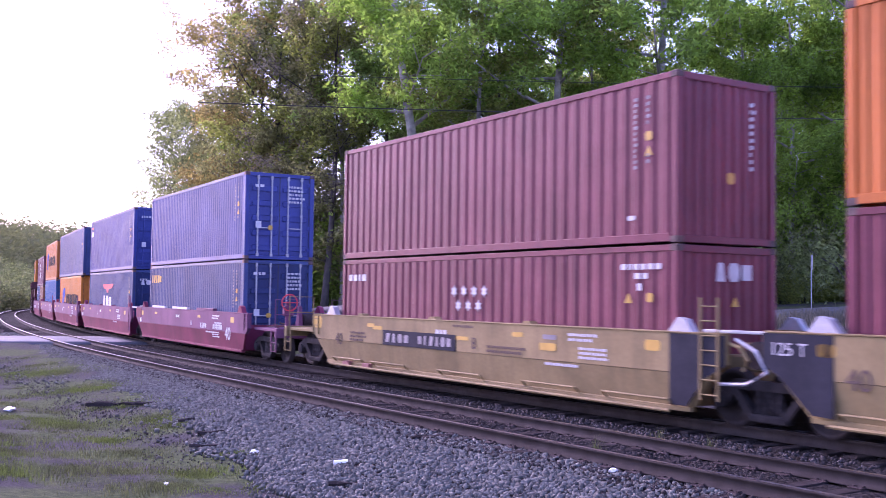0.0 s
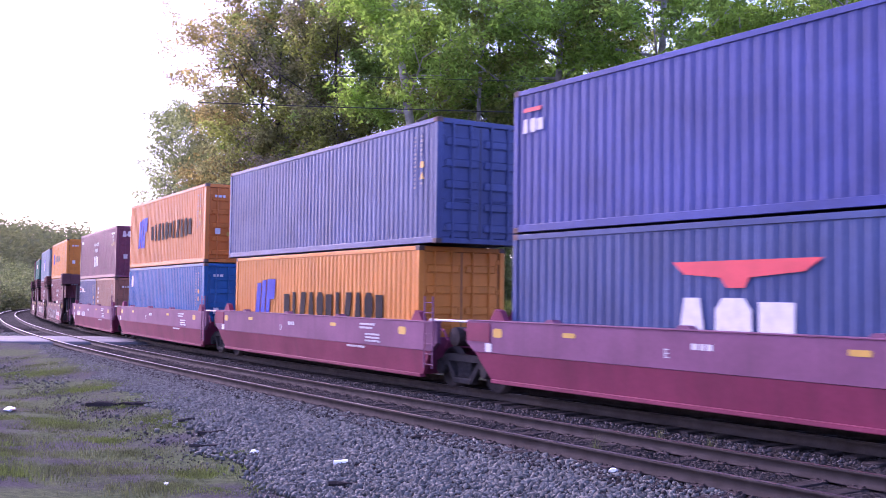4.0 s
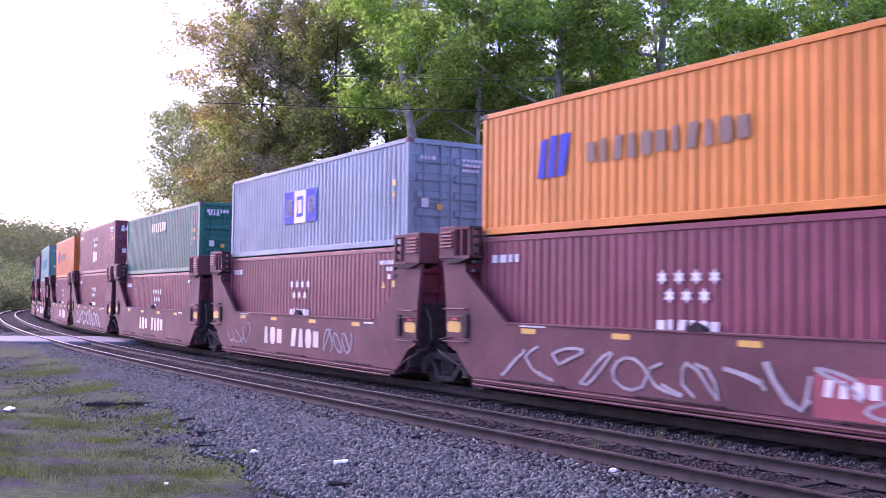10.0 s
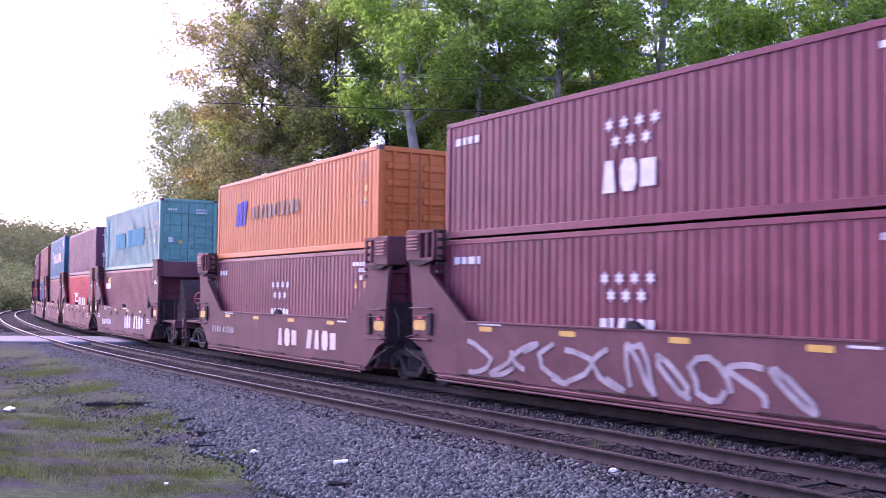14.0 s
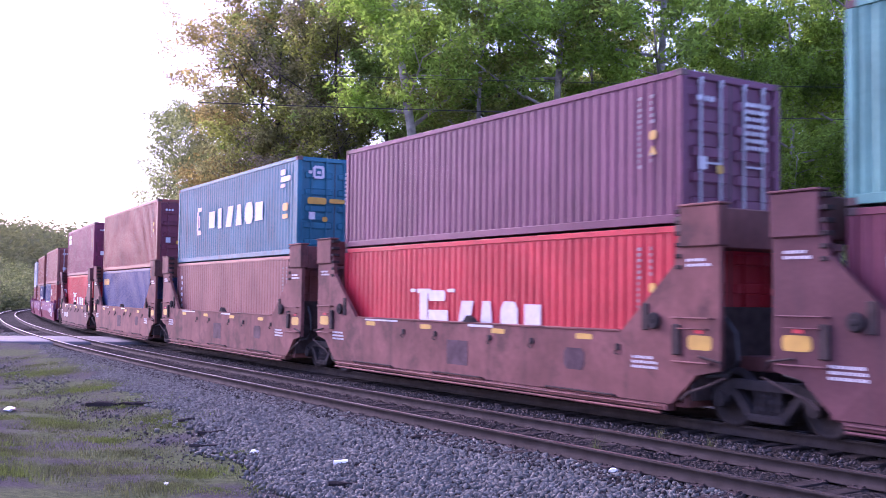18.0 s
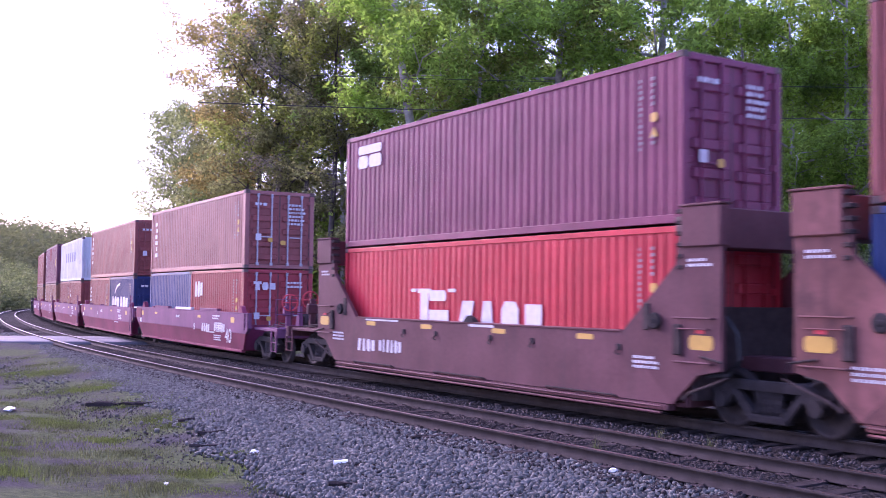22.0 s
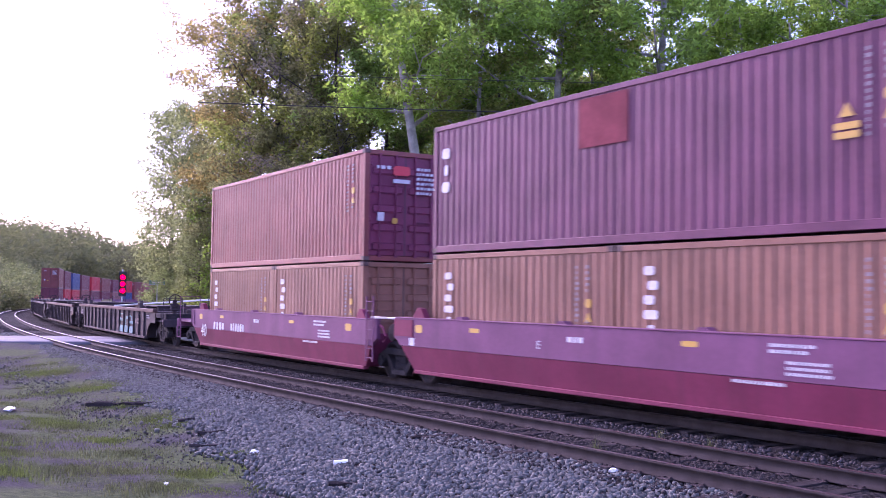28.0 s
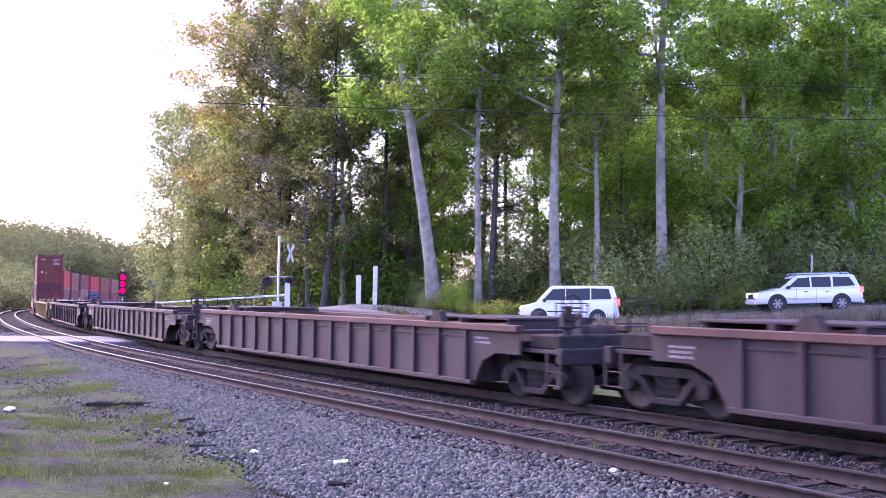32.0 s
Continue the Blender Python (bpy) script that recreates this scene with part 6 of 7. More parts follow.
def crossing_signal(x, y, turn, arm_to):
    top = tagged(new("crossing_signal"), "silver level crossing mast with crossed boards and lowered gate", "crossing signal")
    top.matrix_basis = Matrix.Translation((x, y, gz(x, y) + 0.62)) @ Matrix.Rotation(turn, 4, "Z")
    part("mast", Shape().lathe([(0.09, -0.9), (0.09, 0.4), (0.065, 0.42), (0.065, 4.85), (0.03, 4.9)], axis="z", k=12), SILVER, top, smooth=True)
    part("base", Shape().box(-0.35, 0.35, -0.35, 0.35, -0.85, 0.25, 0.03), SILVER, top)
    for a in (38, -38):
        b = Shape().box(-0.6, 0.6, -0.02, 0.0, -0.11, 0.11, 0.005)
        part("crossed_board", b, WHITE_PAINT, top, at=Matrix.Translation((0.62, 0.12, 3.95)) @ Matrix.Rotation(radians(62), 4, "Z") @ Matrix.Rotation(radians(a + 90), 4, "Y"))
    part("cross_arm", Shape().tube([(-0.75, 0, 2.62), (0.75, 0, 2.62)], 0.035, 8), SILVER, top)
    for sx in (-0.62, 0.62):
        lamp = put("flasher", Shape().lathe([(0.05, 0.25), (0.14, 0.2), (0.16, 0.0), (0.30, -0.02), (0.30, -0.05), (0.02, -0.06)], (sx, -0.02, 2.35), "y", 18).mesh("flasher"), BLACK_PAINT, top, label="black flasher lamp with round backing")
        part("lens", Shape().lathe([(0.10, -0.07), (0.06, -0.10), (0.01, -0.11)], (sx, -0.02, 2.35), "y", 14), RED_GLASS, lamp)
        part("hood", Shape().lathe([(0.15, -0.06), (0.15, -0.32), (0.14, -0.32), (0.14, -0.06)], (sx, -0.02, 2.40), "y", 12), BLACK_PAINT, lamp)
    part("gate_machine", Shape().box(-0.32, 0.22, -0.25, 0.25, 0.55, 1.25, 0.03), SILVER, top)
    part("counterweight", Shape().box(0.35, 0.65, -0.10, 0.0, 0.7, 2.3, 0.02), WHITE_PAINT, top)
    L = arm_to
    arm = put("gate_arm", Shape().tube([(0.55, -0.06, 1.62), (-L, -0.06, 0.92)], [0.06, 0.035], 8).mesh("gate_arm"), WHITE_PAINT, top, label="white gate arm lowered across the road")
    return top


crossing_signal(-9.15, 57.0, radians(8), 8.8)


def track_signal(x, y):
    top = tagged(new("track_signal"), "dark railway signal with three lit red lamps", "railway signal")
    top.matrix_basis = Matrix.Translation((x, y, gz(x, y))) @ Matrix.Rotation(radians(18), 4, "Z")
    zc = 3.6
    part("mast", Shape().tube([(0, 0.12, -0.3), (0, 0.12, zc + 1.1)], 0.07, 10), SILVER, top)
    part("backing", Shape().box(-0.28, 0.28, -0.02, 0.05, zc - 0.9, zc + 0.95, 0.04), BLACK_PAINT, top)
    for dz in (-0.51, 0.0, 0.51):
        l = put("signal_lamp", Shape().lathe([(0.19, 0.0), (0.19, -0.05), (0.17, -0.06), (0.05, -0.1)], (0, -0.02, zc + dz), "y", 18).mesh("signal_lamp"), RED_LIT, top, label="lit red lamp")
        part("hood", Shape().lathe([(0.22, 0.0), (0.22, -0.25), (0.205, -0.25), (0.205, 0.0)], (0, -0.02, zc + dz + 0.03), "y", 16), BLACK_PAINT, l)
    return top


track_signal(-24.1, 77.0)


def post(x, y, h, w, label):
    sh = Shape().box(-w / 2, w / 2, -w / 2, w / 2, -0.3, h, 0.015)
    top = put("marker_post", sh.mesh("marker_post"), WHITE_PAINT)
    top.matrix_basis = Matrix.Translation((x, y, gz(x, y)))
    return tagged(top, label, "post", group="white marker posts")


post(-5.0, 61.0, 1.75, 0.28, "short white wooden marker post in the grass")
post(-4.05, 61.5, 2.35, 0.26, "tall white wooden marker post in the grass")
for u, d in ((-0.262, 66), (-0.229, 66), (-0.325, 72), (-0.336, 73), (-0.318, 71)):
    post(u * d, d, 1.35, 0.2, "white marker post by the crossing")
post(-0.431 * 62, 61.6, 0.9, 0.15, "white marker post by the crossing")


def road_sign(x, y, z0, w, h, m, label, pole_h, face_turn=0.0):
    top = tagged(new("road_sign"), label, "road sign")
    top.matrix_basis = Matrix.Translation((x, y, gz(x, y))) @ Matrix.Rotation(face_turn, 4, "Z")
    part("pole", Shape().box(-0.04, 0.04, -0.02, 0.02, -0.3, pole_h, 0.005), GALV, top)
    part("panel", Shape().box(-w / 2, w / 2, -0.045, -0.025, z0, z0 + h, 0.01), m, top)
    return top


s1 = road_sign(18.4, 51.0, 2.0, 0.6, 0.75, SILVER, "grey road sign seen from its edge on a tall post", 2.7, radians(75))
s2 = road_sign(-0.279 * 98, 98, 3.3, 1.5, 0.42, GREEN_SIGN, "small green street name sign on a post", 3.7)
part("border", Shape().box(-0.72, 0.72, -0.052, -0.046, 3.34, 3.37).box(-0.72, 0.72, -0.052, -0.046, 3.65, 3.68).box(-0.5, 0.5, -0.052, -0.046, 3.46, 3.56), WHITE, s2, "pale border and print")

WIRE = mat("black_cable", (0.03, 0.03, 0.03), 0.6, var=0.1, bump=0)
for z, y0, y1, r, sag, xl in ((11.55, 54, 48, 0.022, 0.5, -13.1), (13.3, 55, 49, 0.014, 0.4, -7.3)):
    pts = []
    for i in range(41):
        t = i / 40
        pts.append((xl + (70 - xl) * t, y0 + (y1 - y0) * t, z + (-0.35 + 1.0 * (1 - t)) - 4 * sag * t * (1 - t)))
    tagged(part("overhead_wire", Shape().tube(pts, r, 5), WIRE, None), "thin black overhead wire before the trees", "wire", group="overhead wires")

# ---- parked vehicles on the side road ----
GLASS = mat("dark_tinted_car_glass", (0.012, 0.014, 0.018), 0.08, var=0.05, bump=0)
TYRE = mat("black_tyre", (0.025, 0.025, 0.026), 0.8, var=0.15, bump=0.2)
RIM = mat("alloy_rim", (0.30, 0.31, 0.32), 0.45, 0.6, var=0.08, bump=0)
CHROME = mat("chrome_trim", (0.75, 0.75, 0.76), 0.15, 1.0, var=0.03, bump=0)
TAIL = mat("lit_tail_lamp", (0.9, 0.05, 0.03), 0.3, var=0.0, bump=0, emit=1.6)
HEAD = mat("lit_head_lamp", (1.0, 0.85, 0.6), 0.2, var=0.0, bump=0, emit=1.2)


def smooth_prism(poly, y0, y1, bevel, name, taper=None):
    """A side outline drawn out across, with rounded edges; taper(z) narrows it towards the roof."""
    bm = bmesh.new()
    a = [bm.verts.new((x, y0, z)) for x, z in poly]
    b = [bm.verts.new((x, y1, z)) for x, z in poly]
    n = len(poly)
    bm.faces.new(a)
    bm.faces.new(b[::-1])
    for i in range(n):
        bm.faces.new((a[(i + 1) % n], a[i], b[i], b[(i + 1) % n]))
    bmesh.ops.recalc_face_normals(bm, faces=bm.faces)
    if taper:
        for v in bm.verts:
            v.co.y *= taper(v.co.z)
    bmesh.ops.bevel(bm, geom=list(bm.edges), offset=bevel, segments=3, affect="EDGES", profile=0.6)
    me = bpy.data.meshes.new(name)
    bm.to_mesh(me)
    bm.free()
    me.shade_smooth()
    return me


def vehicle(label, colour, body, cabin, windows, wheels, roof_rack, width, tail, head, belt, roof_z, name, tuck):
    """A car that points to -x: lower body, cabin, windows on both sides, wheels, lamps and trim."""
    top = tagged(new(name), label, "car")
    w = width / 2
    taper = lambda z: 1.0 if z <= belt else 1.0 - tuck * (z - belt) / (roof_z - belt)
    put("body", smooth_prism(body, -w, w, 0.07, "body", None), colour, top)
    put("cabin", smooth_prism(cabin, -w + 0.03, w - 0.03, 0.05, "cabin", taper), colour, top)
    for poly in windows:
        for s in (-1, 1):
            vs = []
            for x, z in poly:
                yy = (w - 0.03) * taper(z)
                vs.append((x, s * (yy + 0.006), z))
            vs += [(x, y - s * 0.03, z) for x, y, z in vs]
            n = len(poly)
            sh = Shape().add(vs, [tuple(range(n)), tuple(range(2 * n - 1, n - 1, -1))] + [(i, n + i, n + (i + 1) % n, (i + 1) % n) for i in range(n)])
            part("side_window", sh, GLASS, top)
    # windscreen and rear window lie on the sloping ends of the cabin
    (fx0, fz0), (fx1, fz1) = cabin[0], cabin[1]
    (rx1, rz1), (rx0, rz0) = cabin[-2], cabin[-1]
    for nm, (ax, az), (bx, bz), o in (("windscreen", (fx0, fz0), (fx1, fz1), -0.012), ("rear_window", (rx0, rz0), (rx1, rz1), 0.012)):
        q = []
        for t in (0.12, 0.86):
            x, z = ax + (bx - ax) * t, az + (bz - az) * t
            yy = (w - 0.15) * taper(z)
            q.append([(x + o, -yy, z), (x + o, yy, z)])
        vs = [q[0][0], q[0][1], q[1][1], q[1][0]]
        vs += [(x - o * 2, y, z) for x, y, z in vs]
        part(nm, Shape().add(vs, [(0, 1, 2, 3), (7, 6, 5, 4), (0, 4, 5, 1), (1, 5, 6, 2), (2, 6, 7, 3), (3, 7, 4, 0)]), GLASS, top)
    for x, r in wheels:
        for s in (-1, 1):
            part("wheel_arch", Shape().lathe([(r + 0.065, s * (w - 0.03)), (r + 0.065, s * (w + 0.005))], (x, 0, r + 0.02), "y", 28), BLACK_PAINT, top)
            wh = put("wheel", Shape().lathe([(0.05, s * (w - 0.20)), (r - 0.03, s * (w - 0.20)), (r, s * (w - 0.17)), (r, s * (w - 0.01)), (r - 0.02, s * (w + 0.012)), (r * 0.64, s * (w + 0.016)), (r * 0.6, s * (w + 0.008))], (x, 0, r), "y", 28).mesh("wheel", True), TYRE, top, label="black tyre")
            rim = Shape().lathe([(r * 0.63, s * (w - 0.01)), (r * 0.60, s * (w + 0.014)), (r * 0.5, s * (w - 0.01)), (0.09, s * (w - 0.005)), (0.05, s * (w + 0.02)), (0.01, s * (w + 0.02))], (x, 0, r), "y", 24)
            for k in range(6):
                an = k * math.pi / 3
                c, sn = math.cos(an), math.sin(an)
                p = [(r * 0.12, -0.035), (r * 0.58, -0.05), (r * 0.58, 0.05), (r * 0.12, 0.035)]
                rim.add([(x + a * c - b * sn, s * (w + yy), r + a * sn + b * c) for yy in (-0.01, 0.018) for a, b in p], [(0, 1, 2, 3), (7, 6, 5, 4), (0, 4, 5, 1), (1, 5, 6, 2), (2, 6, 7, 3), (3, 7, 4, 0)])
            part("rim", rim, RIM, wh)
    for s in (-1, 1):
        x0, x1, z0, z1 = tail
        part("tail_lamp", Shape().box(x0, x1, min(s * (w - 0.25), s * (w + 0.012)), max(s * (w - 0.25), s * (w + 0.012)), z0, z1, 0.015), TAIL, top, "lit red tail lamp")
        x0, x1, z0, z1 = head
        part("head_lamp", Shape().box(x0, x1, min(s * (w - 0.42), s * (w - 0.02)), max(s * (w - 0.42), s * (w - 0.02)), z0, z1, 0.02), HEAD, top, "head lamp")
        part("mirror", Shape().box(cabin[0][0] + 0.35, cabin[0][0] + 0.52, min(s * (w + 0.02), s * (w + 0.2)), max(s * (w + 0.02), s * (w + 0.2)), belt - 0.02, belt + 0.15, 0.03), BLACK_PAINT, top)
        part("side_trim", Shape().box(-width * 0.55, width * 0.45, min(s * w, s * (w + 0.012)), max(s * w, s * (w + 0.012)), 0.58, 0.64, 0.005), CHROME if roof_rack else BLACK_PAINT, top)
        for hx in (-0.25, 0.75):
            part("door_handle", Shape().box(hx, hx + 0.18, min(s * w, s * (w + 0.02)), max(s * w, s * (w + 0.02)), belt - 0.16, belt - 0.12, 0.005), BLACK_PAINT, top)
        for gx in (-0.62, 0.32):
            part("door_gap", Shape().box(gx, gx + 0.012, min(s * (w - 0.02), s * (w + 0.002)), max(s * (w - 0.02), s * (w + 0.002)), 0.42, belt), BLACK_PAINT, top)
        if roof_rack:
            part("roof_rail", Shape().tube([(-0.6, s * (w - 0.28), roof_z), (-0.5, s * (w - 0.28), roof_z + 0.06), (1.9, s * (w - 0.28), roof_z + 0.06), (2.0, s * (w - 0.28), roof_z)], 0.022, 6), CHROME, top)
    xs = [p[0] for p in body]
    for nm, x in (("front_bumper", min(xs)), ("rear_bumper", max(xs))):
        part(nm, Shape().box(x - 0.06, x + 0.06, -w + 0.06, w - 0.06, 0.36, 0.56, 0.03), colour if roof_rack else CHROME, top)
    part("grille", Shape().box(min(xs) - 0.02, min(xs) + 0.05, -0.5, 0.5, 0.62, 0.84, 0.01), BLACK_PAINT, top)
    return top


VAN_PAINT = mat("white_car_paint", (0.86, 0.87, 0.84), 0.25, var=0.04, scale=2, bump=0)
SUV_PAINT = mat("silver_blue_car_paint", (0.68, 0.71, 0.74), 0.25, 0.25, var=0.05, scale=2, bump=0)
van = vehicle("white passenger van with tinted windows parked on the road", VAN_PAINT,
              [(-2.36, 0.34), (-2.40, 0.62), (-2.30, 0.86), (-1.55, 1.06), (2.30, 1.10), (2.36, 0.42), (2.28, 0.32)],
              [(-1.62, 1.03), (-0.95, 1.78), (-0.80, 1.86), (2.02, 1.88), (2.12, 1.82), (2.34, 1.0)],
              [[(-1.25, 1.16), (-0.82, 1.68), (-0.22, 1.72), (-0.22, 1.16)], [(-0.16, 1.16), (-0.16, 1.72), (0.98, 1.75), (0.98, 1.20)], [(1.04, 1.21), (1.04, 1.75), (1.88, 1.74), (2.0, 1.25)]],
              [(-1.45, 0.34), (1.35, 0.34)], False, 1.95, (2.26, 2.40, 0.95, 1.28), (-2.38, -2.25, 0.66, 0.86), 1.08, 1.88, "van", 0.14)
van.matrix_basis = Matrix.Translation((6.25, 50.2, gz(6.25, 50.2) + 0.04)) @ Matrix.Rotation(radians(-8), 4, "Z")
suv = vehicle("silver blue estate car with roof rails on the road", SUV_PAINT,
              [(-2.52, 0.36), (-2.55, 0.66), (-2.45, 0.90), (-1.35, 1.08), (2.48, 1.12), (2.55, 0.7), (2.5, 0.40)],
              [(-1.45, 1.05), (-0.62, 1.68), (-0.4, 1.76), (2.02, 1.78), (2.2, 1.72), (2.48, 1.05)],
              [[(-1.0, 1.17), (-0.5, 1.60), (0.05, 1.64), (0.05, 1.17)], [(0.14, 1.17), (0.14, 1.65), (1.05, 1.66), (1.05, 1.17)], [(1.16, 1.17), (1.16, 1.66), (1.95, 1.63), (2.2, 1.22)]],
              [(-1.52, 0.39), (1.52, 0.39)], True, 1.93, (2.40, 2.57, 0.88, 1.16), (-2.56, -2.36, 0.70, 0.90), 1.10, 1.78, "estate_car", 0.16)


def suv_at(t):
    """The estate car rolls up the road behind the train and has stopped at 27.5 s."""
    d = 0.5 * max(0.0, 27.5 - t) ** 2 if t > 21.5 else 18 + 6 * (21.5 - t)
    x, y = 17.75 + d, 50.2 - 0.0524 * d
    return Matrix.Translation((x, y, gz(x, y) + 0.02)) @ Matrix.Rotation(radians(-3), 4, "Z") @ Matrix.Rotation(radians(-1.6), 4, "Y")



# ---- litter and timber on the stones ----
PAPER = mat("white_paper_litter", (0.85, 0.85, 0.83), 0.7, var=0.08, bump=0)
FOIL = mat("shiny_foil_litter", (0.9, 0.88, 0.86), 0.15, 0.6, var=0.05, bump=0)


def crumpled(name, x, y, z, w, d, h, m, label, seed):
    bm = bmesh.new()
    bmesh.ops.create_icosphere(bm, subdivisions=2, radius=0.5)
    g = random.Random(seed)
    for v in bm.verts:
        v.co *= g.uniform(0.7, 1.2)
        v.co.x, v.co.y, v.co.z = v.co.x * w, v.co.y * d, v.co.z * h
    me = bpy.data.meshes.new(name)
    bm.to_mesh(me)
    bm.free()
    ob = put(name, me, m)
    ob.matrix_basis = Matrix.Translation((x, y, z + h * 0.35)) @ Matrix.Rotation(g.uniform(0, 3), 4, "Z")
    return tagged(ob, label, "litter")


cup = tagged(part("paper_cup", Shape().lathe([(0.036, 0), (0.039, 0.01), (0.054, 0.19), (0.058, 0.198), (0.049, 0.198), (0.031, 0.02)], axis="x", k=16), PAPER, None, smooth=True), "white paper cup lying on the stones", "litter")
cup.matrix_basis = Matrix.Translation((-1.50, 14.49, -0.325)) @ Matrix.Rotation(0.15, 4, "Z")
crumpled("paper_scrap", -2.86, 15.82, -0.42, 0.15, 0.1, 0.08, PAPER, "crumpled white paper scrap on the stones", 1)
crumpled("paper_scrap", 2.15, 12.83, -0.13, 0.20, 0.12, 0.07, PAPER, "crumpled white paper scrap beside the track", 2)
crumpled("paper_scrap", -3.6, 13.58, -0.49, 0.1, 0.06, 0.05, PAPER, "small white paper scrap on the soil", 3)
crumpled("foil_scrap", -9.19, 21.86, -0.53, 0.55, 0.25, 0.12, FOIL, "bright foil wrapper on the soil", 4)
crumpled("foil_scrap", -9.3, 21.4, -0.53, 0.2, 0.2, 0.1, REDM, "red and white wrapper on the soil", 5)


def timber(x, y, L, w, h, turn, seed, z):
    g = random.Random(seed)
    sh = Shape()
    k = 7
    prof = [(-w / 2, 0.0), (w / 2, 0.0), (w / 2.2, h * 0.8), (0.0, h), (-w / 2.3, h * 0.75)]
    sh.add([(-L / 2 + L * i / k, a * g.uniform(0.6, 1.1), b * g.uniform(0.6, 1.1)) for i in range(k + 1) for a, b in prof],
           [(i * 5 + q, i * 5 + (q + 1) % 5, (i + 1) * 5 + (q + 1) % 5, (i + 1) * 5 + q) for i in range(k) for q in range(5)] + [tuple(range(5)), tuple(k * 5 + q for q in range(5))])
    ob = part("old_timber", sh, TIE, None)
    ob.matrix_basis = Matrix.Translation((x, y, z)) @ Matrix.Rotation(turn, 4, "Z")
    return tagged(ob, "rotten dark piece of sleeper timber on the stones", "timber", group="rotten timbers")


for q in ((-3.65, 16.65, 0.8, 0.08, 0.04, 0.25, 1, -0.43), (-4.74, 19.59, 0.6, 0.08, 0.05, 0.9, 2, -0.38), (-3.98, 17.93, 0.5, 0.10, 0.05, 0.3, 3, -0.40), (-1.15, 13.19, 0.55, 0.11, 0.05, 0.1, 4, -0.39), (-7.33, 22.59, 0.9, 0.16, 0.10, 0.2, 5, -0.46), (-6.51, 22.34, 0.7, 0.14, 0.08, 0.3, 6, -0.40), (-0.1, 15.97, 0.75, 0.12, 0.05, 0.4, 7, -0.16)):
    timber(*q)


# ---- grass ----
GRASS = mat("rough_green_grass", (0.085, 0.10, 0.052), 0.8, var=0.3, scale=1.5, fine=6, bump=0, island=0.3, trans=0.5)
DRY = mat("dry_straw_grass", (0.17, 0.15, 0.115), 0.85, var=0.3, scale=1.5, fine=6, bump=0, island=0.35, trans=0.2)


def grass(patches, h, name, m, label, seed, wide=0.006):
    """Blades: bent slivers, thick in patches of (x, y, radius, number)."""
    g = np.random.default_rng(seed)
    P0 = []
    for x, y, r, n in patches:
        a = g.uniform(0, 6.283, n)
        q = r * np.abs(g.normal(0, 0.5, n))
        P0.append(np.stack([x + np.cos(a) * q * 1.3, y + np.sin(a) * q], 1))
    p = np.concatenate(P0)
    n = len(p)
    z = ground_z(p[:, 0], p[:, 1])
    hh = h * g.uniform(0.4, 1.3, n)
    a = g.uniform(0, 6.283, n)
    dx, dy = np.cos(a), np.sin(a)
    lean = g.uniform(0.1, 0.8, n) * hh
    b0 = np.stack([p[:, 0] - dy * wide, p[:, 1] + dx * wide, z - 0.02], 1)
    b1 = np.stack([p[:, 0] + dy * wide, p[:, 1] - dx * wide, z - 0.02], 1)
    m1 = np.stack([p[:, 0] + dx * lean * 0.35 + dy * wide * 0.7, p[:, 1] + dy * lean * 0.35 - dx * wide * 0.7, z + hh * 0.6], 1)
    m0 = np.stack([p[:, 0] + dx * lean * 0.35 - dy * wide * 0.7, p[:, 1] + dy * lean * 0.35 + dx * wide * 0.7, z + hh * 0.6], 1)
    tp = np.stack([p[:, 0] + dx * lean, p[:, 1] + dy * lean, z + hh], 1)
    V = np.stack([b0, b1, m1, m0, tp], 1).reshape(-1, 3)
    i = np.arange(n) * 5
    F = np.concatenate([np.stack([i, i + 1, i + 2], 1), np.stack([i, i + 2, i + 3], 1), np.stack([i + 3, i + 2, i + 4], 1)])
    return tagged(put(name, sheet(V, F, name, False), m), label, "grass", kind="stuff")


_rg = random.Random(12)
sparse = []
for i in range(120):
    d0, s0 = _rg.uniform(-15.5, -8.0), _rg.uniform(-24, 6)
    gx, gy, gh = line(s0, d0)
    if gy > 9:
        sparse.append((float(gx), float(gy), _rg.uniform(0.3, 1.0), _rg.randint(60, 260)))
grass(sparse, 0.04, "grass", GRASS, "short sparse grass and moss on dark soil", 6, 0.006)
LUSH = mat("lush_green_grass", (0.088, 0.118, 0.036), 0.8, var=0.3, scale=1.5, fine=6, bump=0, island=0.3, trans=0.5)
grass([(-6.75, 14.7, 0.7, 4200), (-5.95, 13.1, 0.6, 3600), (-7.5, 16.3, 0.7, 2200)], 0.07, "grass", LUSH, "lush green grass at the edge of the soil", 9, 0.006)
grass([(-5.2, 14.6, 1.8, 3000), (-6.7, 15.6, 1.1, 4200), (-7.6, 17.6, 1.0, 2200), (-11.5, 31.0, 2.2, 3200), (-13.5, 34.4, 2.2, 2600), (-9.4, 26.7, 1.8, 2200), (-5.7, 20.4, 1.1, 1500), (-5.1, 19.2, 0.8, 900), (-7.4, 22.8, 1.5, 1700), (-6.9, 19.9, 1.3, 1500), (-3.5, 13.6, 1.2, 3600), (-4.3, 14.4, 1.2, 2300), (-3.15, 16.0, 0.4, 500), (-2.3, 13.7, 0.35, 420), (-4.8, 23.7, 0.7, 350), (-8.6, 20.2, 1.5, 1500), (-5.0, 16.6, 1.4, 1700), (-10.0, 23.5, 1.9, 1600), (-15.5, 38, 2.4, 1700)], 0.045, "grass", GRASS, "thin patches of green grass on gravelly soil", 1, 0.005)
